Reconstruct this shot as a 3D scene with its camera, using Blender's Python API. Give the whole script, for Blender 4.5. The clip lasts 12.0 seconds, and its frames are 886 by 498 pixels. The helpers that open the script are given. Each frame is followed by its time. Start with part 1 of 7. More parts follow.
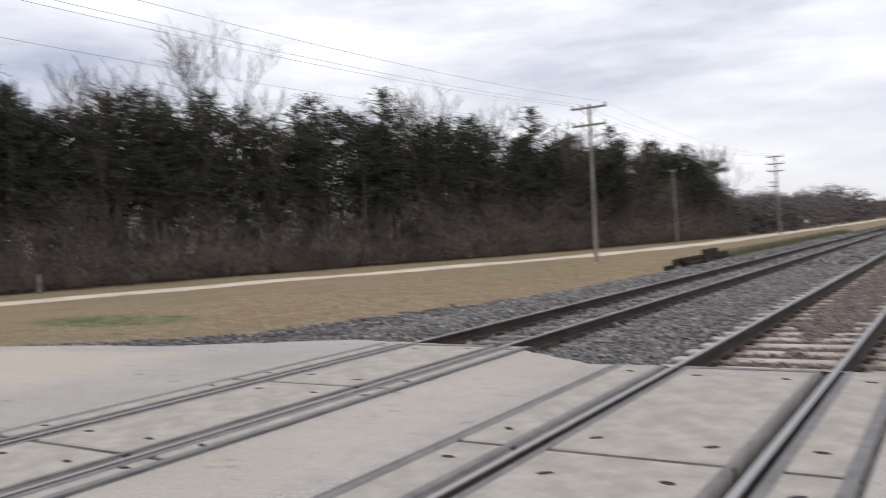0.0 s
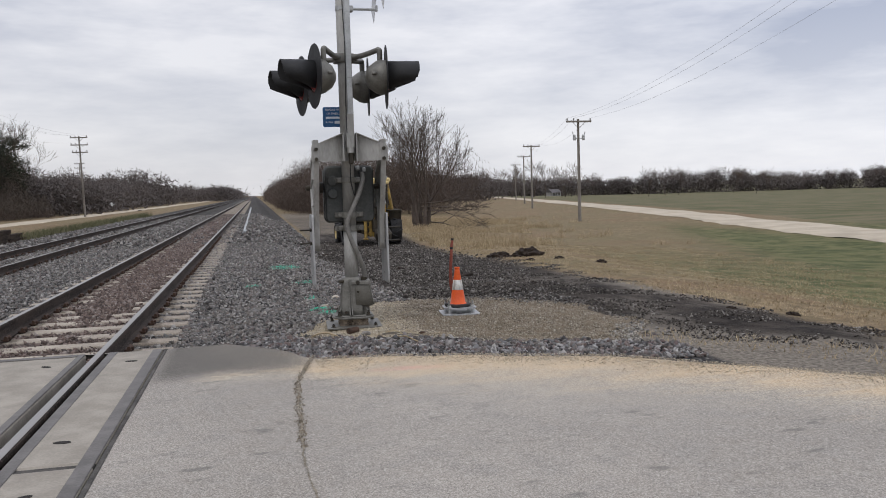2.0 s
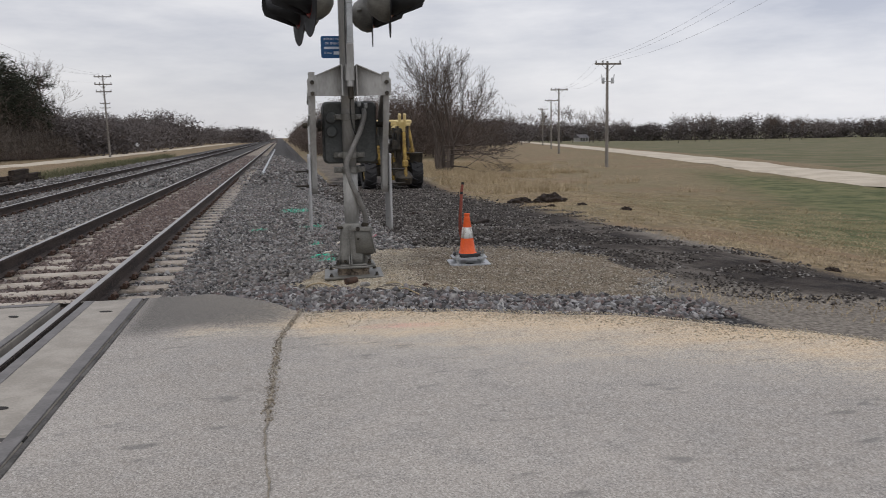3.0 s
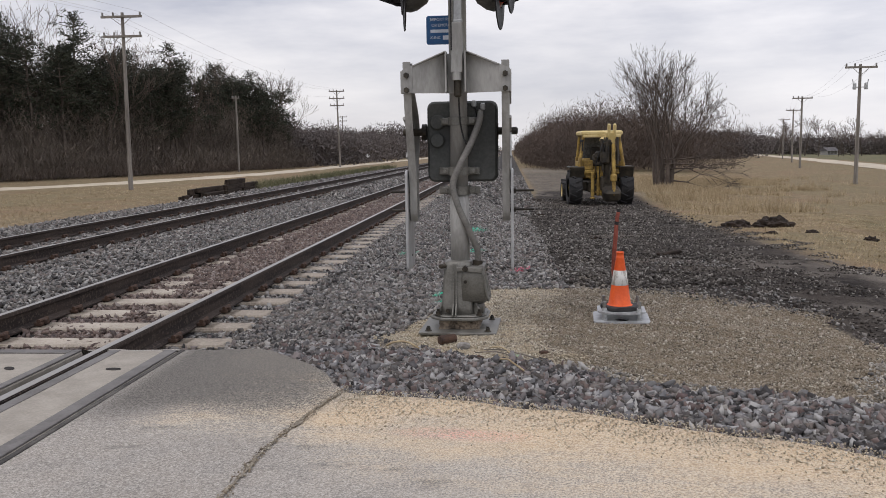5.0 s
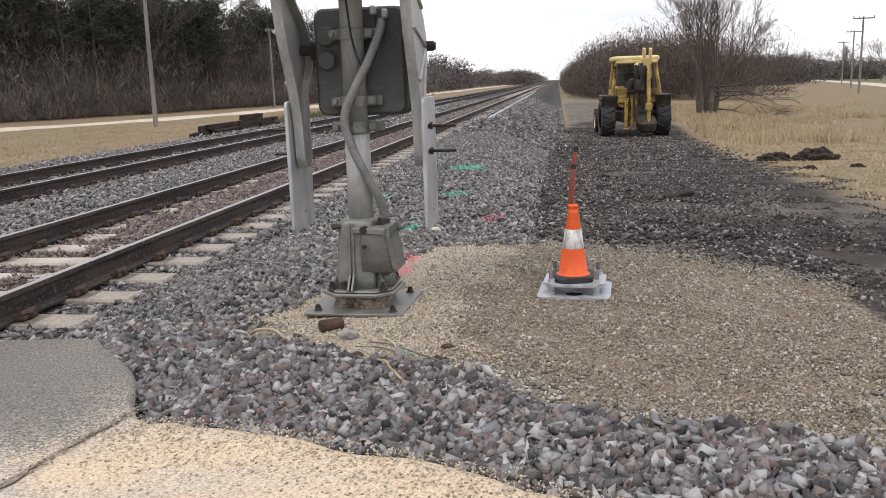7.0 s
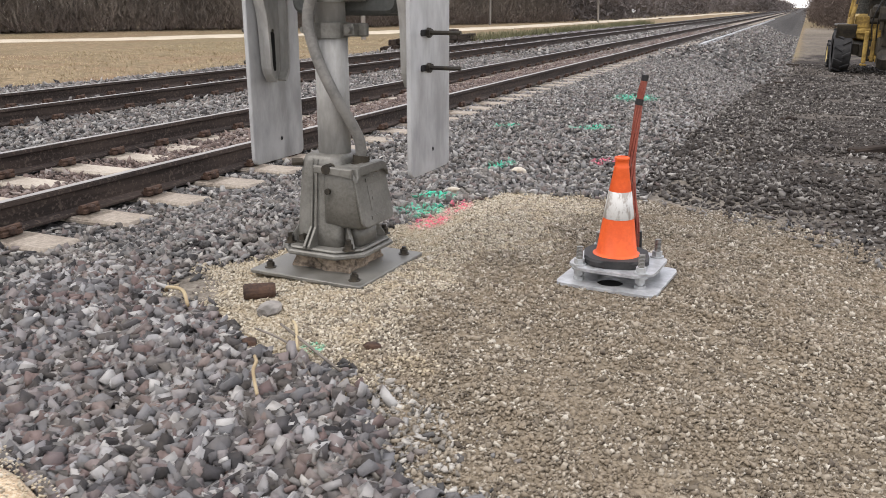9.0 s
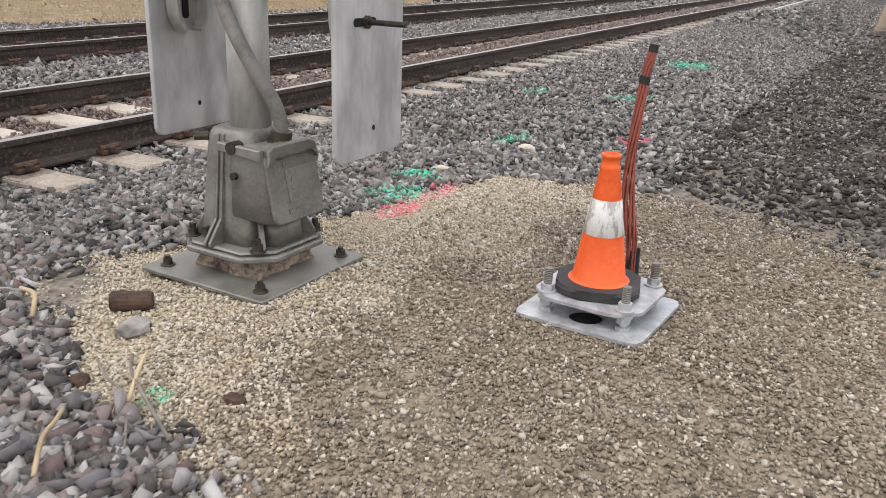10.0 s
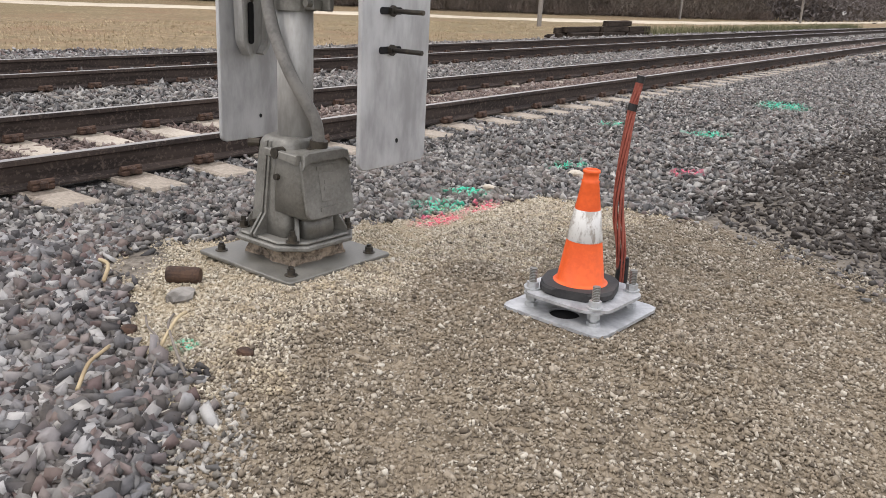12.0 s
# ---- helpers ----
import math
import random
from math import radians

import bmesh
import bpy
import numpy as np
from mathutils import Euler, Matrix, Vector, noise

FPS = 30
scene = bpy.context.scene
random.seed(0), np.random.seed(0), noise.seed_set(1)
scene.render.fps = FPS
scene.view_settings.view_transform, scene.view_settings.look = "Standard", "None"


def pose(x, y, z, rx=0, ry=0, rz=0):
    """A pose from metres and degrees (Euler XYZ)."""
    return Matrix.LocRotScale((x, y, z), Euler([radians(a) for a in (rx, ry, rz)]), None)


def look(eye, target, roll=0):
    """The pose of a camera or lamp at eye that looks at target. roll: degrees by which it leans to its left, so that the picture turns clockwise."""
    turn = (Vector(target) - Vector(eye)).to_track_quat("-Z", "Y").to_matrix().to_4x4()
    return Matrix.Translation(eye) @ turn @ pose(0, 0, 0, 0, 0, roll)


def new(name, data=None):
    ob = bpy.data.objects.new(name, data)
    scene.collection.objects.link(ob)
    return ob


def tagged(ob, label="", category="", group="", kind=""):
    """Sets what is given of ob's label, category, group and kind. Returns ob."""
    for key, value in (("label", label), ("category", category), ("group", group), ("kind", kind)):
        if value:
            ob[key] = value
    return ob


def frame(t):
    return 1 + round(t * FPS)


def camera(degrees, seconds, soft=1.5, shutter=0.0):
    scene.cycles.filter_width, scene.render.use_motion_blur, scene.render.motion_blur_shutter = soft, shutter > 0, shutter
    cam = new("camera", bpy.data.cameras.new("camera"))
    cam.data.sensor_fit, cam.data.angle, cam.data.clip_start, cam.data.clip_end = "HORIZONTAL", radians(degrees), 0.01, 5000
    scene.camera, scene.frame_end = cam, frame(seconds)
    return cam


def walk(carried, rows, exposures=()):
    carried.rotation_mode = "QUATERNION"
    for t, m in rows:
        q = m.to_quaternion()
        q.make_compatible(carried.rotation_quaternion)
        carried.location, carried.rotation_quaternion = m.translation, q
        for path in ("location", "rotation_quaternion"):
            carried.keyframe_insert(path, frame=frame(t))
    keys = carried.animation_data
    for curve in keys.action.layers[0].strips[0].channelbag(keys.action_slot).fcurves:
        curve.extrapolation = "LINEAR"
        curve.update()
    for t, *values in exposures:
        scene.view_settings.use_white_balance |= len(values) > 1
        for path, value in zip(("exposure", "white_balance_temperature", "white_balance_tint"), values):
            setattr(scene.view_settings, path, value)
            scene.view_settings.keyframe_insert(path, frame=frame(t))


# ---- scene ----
cam = camera(56.5, 12.0, 0.85, 0.15)
PATH = [
    (0, (1.131, 0.551, 1.465), (0.05, 2.234, 1.438), -3.4),
    (0.1, (1.202, 0.561, 1.427), (0.309, 2.35, 1.364), -2.9),
    (0.3, (1.238, 0.625, 1.41), (0.692, 2.548, 1.36), -2.7),
    (0.5, (1.361, 0.68, 1.424), (1.074, 2.659, 1.41), -1.7),
    (0.6, (1.404, 0.692, 1.426), (1.224, 2.684, 1.419), -0.7),
    (1, (1.506, 0.7, 1.415), (1.611, 2.697, 1.386), -2.8),
    (1.5, (1.507, 0.778, 1.417), (1.845, 2.748, 1.34), -2.4),
    (2, (1.462, 0.889, 1.419), (1.902, 2.835, 1.276), -1.7),
    (2.5, (1.67, 1.098, 1.359), (2.197, 3.011, 1.108), -1.3),
    (3, (1.793, 1.543, 1.365), (2.167, 3.489, 1.09), -1.1),
    (3.2, (1.827, 1.716, 1.387), (2.113, 3.68, 1.136), -0.7),
    (4.8, (2.729, 3.42, 1.34), (2.661, 5.406, 1.114), -0.9),
    (5, (2.832, 3.573, 1.337), (2.672, 5.553, 1.1), -0.9),
    (5.5, (2.994, 4.003, 1.311), (2.825, 5.98, 1.063), -0.9),
    (6, (3.224, 4.369, 1.265), (3.07, 6.329, 0.895), -1.6),
    (6.5, (3.455, 4.722, 1.264), (3.193, 6.666, 0.874), -2.2),
    (7, (3.606, 5.135, 1.266), (3.331, 7.076, 0.872), -1.9),
    (7.2, (3.713, 5.293, 1.227), (3.421, 7.229, 0.817), -1.9),
    (8.8, (4.303, 6.484, 1.152), (3.652, 8.296, 0.615), -0.3),
    (9, (4.346, 6.641, 1.127), (3.596, 8.408, 0.565), 0.0),
    (9.5, (4.485, 6.961, 1.146), (3.733, 8.731, 0.597), 0.2),
    (10, (4.39, 7.577, 1.086), (3.537, 9.26, 0.421), 2.2),
    (10.5, (4.235, 8.069, 1.004), (3.349, 9.724, 0.315), 1.3),
    (10.7, (4.298, 8.124, 0.985), (3.403, 9.797, 0.352), 1.6),
    (11, (4.358, 8.152, 1.008), (3.412, 9.789, 0.358), 1.7),
    (11.5, (4.773, 7.813, 1.078), (3.625, 9.334, 0.47), 1.3),
    (12, (4.94, 7.414, 1.114), (3.846, 8.977, 0.513), 3.0),
]
walk(cam, [(t, look(eye, target, roll)) for t, eye, target, roll in PATH],
     [(0, 0.18, 6640, 11), (1.0, -0.02, 6640, 11), (1.6, -0.08, 6640, 11), (2.1, -0.17, 6650, 11), (2.5, -0.28, 6690, 11), (3.2, -0.22, 6690, 11), (5.0, -0.06, 6780, 13), (6.0, 0.20, 6800, 12), (6.5, 0.30, 6800, 12), (7.2, 0.57, 6830, 12), (8.8, 0.74, 7020, 12), (9.8, 0.80, 7020, 12), (10.5, 0.64, 7020, 12), (12.0, 0.73, 7020, 12)])

# ---- sky and light: an overcast afternoon ----
world = bpy.data.worlds.new("overcast_sky")
scene.world = world
world.use_nodes = True
wn, wl = world.node_tree.nodes, world.node_tree.links
wn.clear()
w_out = wn.new("ShaderNodeOutputWorld")
w_bg = wn.new("ShaderNodeBackground")
w_sky = wn.new("ShaderNodeTexSky")
w_sky.sky_type, w_sky.sun_disc = "NISHITA", False
w_sky.sun_elevation, w_sky.sun_rotation = radians(32), radians(-40)
w_co = wn.new("ShaderNodeTexCoord")
w_map = wn.new("ShaderNodeMapping")
w_map.inputs["Scale"].default_value = (1.0, 1.0, 4.2)
w_noise = wn.new("ShaderNodeTexNoise")
w_noise.inputs["Scale"].default_value, w_noise.inputs["Detail"].default_value = 2.3, 6
w_noise.inputs["Roughness"].default_value = 0.58
w_ramp = wn.new("ShaderNodeValToRGB")
w_ramp.color_ramp.elements[0].position, w_ramp.color_ramp.elements[0].color = 0.34, (0.40, 0.452, 0.585, 1)
w_ramp.color_ramp.elements[1].position, w_ramp.color_ramp.elements[1].color = 0.64, (0.905, 0.93, 1.0, 1)
w_sep = wn.new("ShaderNodeSeparateXYZ")
w_hor = wn.new("ShaderNodeMapRange")
w_hor.inputs["From Min"].default_value, w_hor.inputs["From Max"].default_value = 0.02, 0.20
w_hor.inputs["To Min"].default_value, w_hor.inputs["To Max"].default_value = 0.55, 0.0
w_glow = wn.new("ShaderNodeMix")
w_glow.data_type = "RGBA"
w_glow.inputs["B"].default_value = (0.905, 0.92, 0.95, 1)
w_mix = wn.new("ShaderNodeMix")
w_mix.data_type = "RGBA"
w_mix.inputs["Factor"].default_value = 0.93
w_scale = wn.new("ShaderNodeVectorMath")
w_scale.operation = "SCALE"
w_scale.inputs["Scale"].default_value = 0.10
wl.new(w_co.outputs["Generated"], w_map.inputs["Vector"])
wl.new(w_map.outputs["Vector"], w_noise.inputs["Vector"])
wl.new(w_noise.outputs["Fac"], w_ramp.inputs["Fac"])
wl.new(w_co.outputs["Generated"], w_sep.inputs[0])
wl.new(w_sep.outputs["Z"], w_hor.inputs["Value"])
wl.new(w_hor.outputs["Result"], w_glow.inputs["Factor"])
wl.new(w_ramp.outputs["Color"], w_glow.inputs["A"])
wl.new(w_sky.outputs["Color"], w_scale.inputs[0])
wl.new(w_scale.outputs["Vector"], w_mix.inputs["A"])
wl.new(w_glow.outputs["Result"], w_mix.inputs["B"])
wl.new(w_mix.outputs["Result"], w_bg.inputs["Color"])
w_zen = wn.new("ShaderNodeMapRange")
w_zen.inputs["From Min"].default_value, w_zen.inputs["From Max"].default_value = 0.30, 1.0
w_zen.inputs["To Min"].default_value, w_zen.inputs["To Max"].default_value = 1.0, 2.0
wl.new(w_sep.outputs["Z"], w_zen.inputs["Value"])
w_side = wn.new("ShaderNodeMapRange")
w_side.inputs["From Min"].default_value, w_side.inputs["From Max"].default_value = 0.1, 0.9
w_side.inputs["To Min"].default_value, w_side.inputs["To Max"].default_value = 1.0, 1.3
w_mul = wn.new("ShaderNodeMath")
w_mul.operation = "MULTIPLY"
wl.new(w_sep.outputs["X"], w_side.inputs["Value"])
wl.new(w_zen.outputs["Result"], w_mul.inputs[0])
wl.new(w_side.outputs["Result"], w_mul.inputs[1])
wl.new(w_mul.outputs[0], w_bg.inputs["Strength"])
wl.new(w_bg.outputs[0], w_out.inputs["Surface"])
sun = new("sun", bpy.data.lights.new("sun", "SUN"))
sun.data.energy, sun.data.angle, sun.data.color = 0.75, radians(25), (1.0, 0.97, 0.93)
sun.matrix_world = look((0, 0, 60), (14, 16, 30))

# ---- materials ----
class Nodes:
    """A small builder for one node material."""

    def __init__(self, name, rough=0.8, metal=0.0, spec=0.35):
        self.m = bpy.data.materials.new(name)
        self.m.use_nodes = True
        self.n, self.l = self.m.node_tree.nodes, self.m.node_tree.links
        self.b = self.n["Principled BSDF"]
        self.b.inputs["Roughness"].default_value = rough
        self.b.inputs["Metallic"].default_value = metal
        self.b.inputs["Specular IOR Level"].default_value = spec
        self.co = self.n.new("ShaderNodeTexCoord").outputs["Object"]
        self.info = None

    def set(self, sock, v):
        if isinstance(v, bpy.types.NodeSocket):
            self.l.new(v, sock)
        elif isinstance(v, tuple):
            sock.default_value = (*v, 1)
        else:
            sock.default_value = v

    def noise(self, scale, detail=4, rough=0.55, stretch=None, out="Fac"):
        t = self.n.new("ShaderNodeTexNoise")
        t.inputs["Scale"].default_value, t.inputs["Detail"].default_value, t.inputs["Roughness"].default_value = scale, detail, rough
        v = self.co
        if stretch:
            mp = self.n.new("ShaderNodeMapping")
            mp.inputs["Scale"].default_value = stretch
            self.l.new(v, mp.inputs[0])
            v = mp.outputs[0]
        self.l.new(v, t.inputs["Vector"])
        return t.outputs[out]

    def cells(self, scale, out="Color", rnd=1.0):
        t = self.n.new("ShaderNodeTexVoronoi")
        t.inputs["Scale"].default_value, t.inputs["Randomness"].default_value = scale, rnd
        self.l.new(self.co, t.inputs["Vector"])
        return t.outputs[out]

    def ramp(self, v, *stops):
        r = self.n.new("ShaderNodeValToRGB")
        e = r.color_ramp.elements
        while len(e) < len(stops):
            e.new(0.5)
        for k, (p, c) in zip(e, stops):
            k.position, k.color = p, (*(c if isinstance(c, tuple) else (c, c, c)), 1)
        self.l.new(v, r.inputs["Fac"])
        return r.outputs["Color"]

    def mix(self, f, a, b, how="MIX"):
        x = self.n.new("ShaderNodeMix")
        x.data_type, x.blend_type = "RGBA", how
        self.set(x.inputs["Factor"], f)
        self.set(x.inputs["A"], a)
        self.set(x.inputs["B"], b)
        return x.outputs["Result"]

    def math(self, op, a, b=0.0, c=0.0):
        x = self.n.new("ShaderNodeMath")
        x.operation = op
        for s, v in zip(x.inputs, (a, b, c)):
            self.set(s, v)
        return x.outputs[0]

    def attr(self, name):
        a = self.n.new("ShaderNodeAttribute")
        a.attribute_name = name
        return a.outputs["Fac"]

    def soft(self, v, lo, hi):
        r = self.n.new("ShaderNodeMapRange")
        r.interpolation_type = "SMOOTHSTEP"
        self.l.new(v, r.inputs["Value"])
        r.inputs["From Min"].default_value, r.inputs["From Max"].default_value = lo, hi
        return r.outputs["Result"]

    def xyz(self):
        s = self.n.new("ShaderNodeSeparateXYZ")
        self.l.new(self.co, s.inputs[0])
        return s.outputs

    def island(self):
        return self.n.new("ShaderNodeNewGeometry").outputs["Random Per Island"]

    def random(self):
        return self.n.new("ShaderNodeObjectInfo").outputs["Random"]

    def spot(self, centre, radius, stretch=(1, 1, 1)):
        """1 at the middle of a soft round patch at a place, 0 outside."""
        d = self.n.new("ShaderNodeVectorMath")
        d.operation = "SUBTRACT"
        self.l.new(self.co, d.inputs[0])
        d.inputs[1].default_value = centre
        k = self.n.new("ShaderNodeVectorMath")
        k.operation = "MULTIPLY"
        self.l.new(d.outputs[0], k.inputs[0])
        k.inputs[1].default_value = stretch
        g = self.n.new("ShaderNodeVectorMath")
        g.operation = "LENGTH"
        self.l.new(k.outputs[0], g.inputs[0])
        return self.soft(g.outputs["Value"], radius, radius * 0.35)

    def bump(self, h, strength=0.4, dist=0.02):
        b = self.n.new("ShaderNodeBump")
        b.inputs["Strength"].default_value, b.inputs["Distance"].default_value = strength, dist
        self.l.new(h, b.inputs["Height"])
        self.l.new(b.outputs[0], self.b.inputs["Normal"])
        return self

    def done(self, colour, rough=None):
        self.set(self.b.inputs["Base Color"], colour)
        if rough is not None:
            self.set(self.b.inputs["Roughness"], rough)
        return self.m


def worn(name, a, b, scale=3.0, fine=40.0, rough=(0.5, 0.8), metal=0.0, bump=0.15, stretch=None, spec=0.35):
    """A surface that wanders between two colours, with grain at a second scale."""
    k = Nodes(name, 0.7, metal, spec)
    big, small = k.noise(scale, 5, 0.6, stretch), k.noise(fine, 4, 0.6, stretch)
    f = k.math("ADD", k.math("MULTIPLY", big, 0.65), k.math("MULTIPLY", small, 0.35))
    f = k.soft(f, 0.36, 0.64)
    k.bump(small, bump, 0.004)
    return k.done(k.mix(f, a, b), k.math("MULTIPLY_ADD", f, rough[1] - rough[0], rough[0]))


def paint_marks(k, colour):
    """Survey paint sprayed on the stones."""
    speck = k.math("MULTIPLY", k.soft(k.noise(34, 3), 0.44, 0.60), 0.78)
    for places, tint in ((SPRAY_GREEN, (0.03, 0.60, 0.38)), (SPRAY_PINK, (0.85, 0.10, 0.20))):
        for centre, radius, stretch in places:
            colour = k.mix(k.math("MULTIPLY", k.spot(centre, radius, stretch), speck), colour, tint)
    return colour


SPRAY_GREEN = (((2.22, 11.52, 0), 0.16, (0.7, 1.5, 0.3)), ((2.20, 12.90, 0), 0.20, (1.7, 0.6, 0.3)), ((2.25, 15.83, 0), 0.30, (1, 0.8, 0.3)), ((2.34, 11.12, 0), 0.20, (0.8, 0.9, 0.3)),
               ((2.06, 19.6, -0.1), 0.42, (1, 0.7, 0.3)), ((2.87, 8.94, 0), 0.06, (1, 1, 0.3)), ((1.37, 15.5, 0), 0.20, (1, 0.8, 0.3)))
SPRAY_PINK = (((2.485, 11.25, 0), 0.19, (2.0, 0.75, 0.3)), ((2.475, 10.88, 0), 0.22, (1.8, 0.8, 0.3)), ((2.97, 13.28, 0), 0.18, (1.2, 0.8, 0.3)))


def stone_material(name, tones, dust, amount):
    k = Nodes(name, 0.85)
    c = k.ramp(k.island(), *tones)
    c = k.mix(k.math("MULTIPLY", k.soft(k.noise(9, 4), 0.42, 0.66), amount), c, dust)
    c = k.mix(0.35, c, k.mix(k.noise(60, 3), (0.25, 0.25, 0.25), (1, 1, 1)), "MULTIPLY")
    k.bump(k.noise(90, 3), 0.5, 0.004)
    return k.done(paint_marks(k, c))


BALLAST = stone_material("ballast_stone", ((0.0, (0.030, 0.028, 0.028)), (0.25, (0.092, 0.089, 0.086)), (0.5, (0.205, 0.200, 0.191)), (0.68, (0.135, 0.103, 0.095)),
                                           (0.86, (0.28, 0.272, 0.258)), (1.0, (0.42, 0.40, 0.365))), (0.30, 0.26, 0.215), 0.35)
APRON_BALLAST = stone_material("purple_grey_ballast", ((0.0, (0.022, 0.020, 0.020)), (0.22, (0.080, 0.074, 0.074)), (0.45, (0.20, 0.198, 0.198)), (0.6, (0.125, 0.086, 0.080)), (0.7, (0.19, 0.14, 0.125)),
                                                     (0.85, (0.29, 0.284, 0.28)), (1.0, (0.44, 0.425, 0.40))), (0.22, 0.185, 0.15), 0.3)
RUSTY_BALLAST = stone_material("rusty_ballast", ((0.0, (0.07, 0.055, 0.05)), (0.4, (0.15, 0.11, 0.095)), (0.75, (0.22, 0.165, 0.14)), (1.0, (0.33, 0.29, 0.26))), (0.16, 0.11, 0.09), 0.5)
GRAVEL = stone_material("pea_gravel", ((0.0, (0.10, 0.080, 0.060)), (0.4, (0.25, 0.207, 0.152)), (0.8, (0.37, 0.318, 0.245)), (1.0, (0.60, 0.55, 0.46))), (0.27, 0.215, 0.15), 0.75)
SAND_CHIP = stone_material("limestone_chips", ((0.0, (0.22, 0.185, 0.135)), (0.25, (0.43, 0.37, 0.275)), (0.7, (0.53, 0.465, 0.355)), (1.0, (0.68, 0.62, 0.51))), (0.46, 0.37, 0.24), 0.6)
DIRT_STONE = stone_material("coal_black_stone", ((0.0, (0.026, 0.021, 0.018)), (0.4, (0.060, 0.050, 0.042)), (0.75, (0.135, 0.120, 0.106)), (1.0, (0.36, 0.335, 0.30))), (0.035, 0.028, 0.023), 0.6)


def ground_material():
    k = Nodes("ground_cover", 0.95, 0, 0.15)
    n1, n2, n3, n4 = k.noise(0.35, 6, 0.6), k.noise(3.0, 6, 0.65), k.noise(24, 5, 0.65), k.noise(0.06, 4, 0.5)
    straw = k.mix(k.soft(n2, 0.35, 0.66), (0.175, 0.130, 0.072), (0.345, 0.258, 0.156))
    straw = k.mix(k.soft(n1, 0.45, 0.66), straw, (0.25, 0.160, 0.095))
    straw = k.mix(k.math("MULTIPLY", k.soft(k.noise(0.9, 5, 0.65, (1, 0.4, 1)), 0.5, 0.66), 0.42), straw, (0.145, 0.126, 0.064))
    straw = k.mix(k.math("MULTIPLY", k.soft(n4, 0.42, 0.62), 0.42), straw, (0.185, 0.165, 0.085))
    straw = k.mix(k.math("MULTIPLY", k.soft(k.noise(8, 5, 0.7), 0.46, 0.62), 0.55), straw, (0.115, 0.09, 0.055))
    straw = k.mix(k.soft(k.noise(90, 3, 0.6, (1, 0.35, 1)), 0.42, 0.62), straw, k.mix(0.6, straw, (0.10, 0.075, 0.05)))
    green = k.mix(k.soft(k.noise(1.3, 6, 0.65), 0.36, 0.64), (0.060, 0.074, 0.029), (0.142, 0.134, 0.062))
    def edge(name, spread=0.55, lo=0.42, hi=0.58):
        v = k.math("ADD", k.attr(name), k.math("MULTIPLY", k.math("SUBTRACT", k.mix(0.5, n2, n3), 0.5), spread))
        return k.soft(v, lo, hi)
    c = k.mix(edge("green", 0.9, 0.30, 0.75), straw, green)
    field = k.mix(k.soft(k.noise(0.5, 5, 0.6, (0.35, 1, 1)), 0.35, 0.65), (0.086, 0.090, 0.042), (0.160, 0.134, 0.080))
    c = k.mix(edge("field", 0.5), c, field)
    c = k.mix(edge("bare", 0.9, 0.3, 0.7), c, k.mix(k.soft(n3, 0.3, 0.7), (0.095, 0.08, 0.065), (0.25, 0.22, 0.18)))
    # ballast bed painted near black: the shade between the stones put into colour
    stone = k.ramp(k.cells(34), (0.0, (0.012, 0.011, 0.011)), (0.45, (0.035, 0.033, 0.032)), (0.8, (0.10, 0.096, 0.092)), (1.0, (0.25, 0.235, 0.21)))
    c = k.mix(edge("ballast", 0.5), c, k.mix(k.soft(n2, 0.4, 0.7), stone, (0.06, 0.052, 0.044)))
    c = k.mix(edge("rusty", 0.4), c, k.mix(k.cells(30), (0.06, 0.045, 0.04), (0.19, 0.14, 0.12)))
    # black dirt, its colour deepened further for the shade between its stones
    black = k.mix(k.soft(n2, 0.35, 0.62), (0.014, 0.011, 0.0092), (0.048, 0.039, 0.032))
    black = k.mix(k.soft(k.noise(0.8, 6, 0.7, (1, 0.5, 1)), 0.46, 0.62), black, (0.105, 0.09, 0.075))
    c = k.mix(edge("dirt", 0.8, 0.34, 0.60), c, black)
    fine = k.mix(k.soft(n3, 0.3, 0.7), (0.105, 0.083, 0.058), (0.27, 0.222, 0.160))
    c = k.mix(edge("mound", 1.3, 0.34, 0.70), c, fine)
    sand = k.mix(k.soft(n3, 0.3, 0.7), (0.27, 0.215, 0.145), (0.50, 0.435, 0.325))
    c = k.mix(edge("sand", 1.3, 0.36, 0.72), c, sand)
    h = k.math("ADD", k.math("MULTIPLY", n3, 0.6), k.math("MULTIPLY", k.cells(26, "Distance"), 0.5))
    k.bump(h, 0.8, 0.03)
    return k.done(paint_marks(k, c))


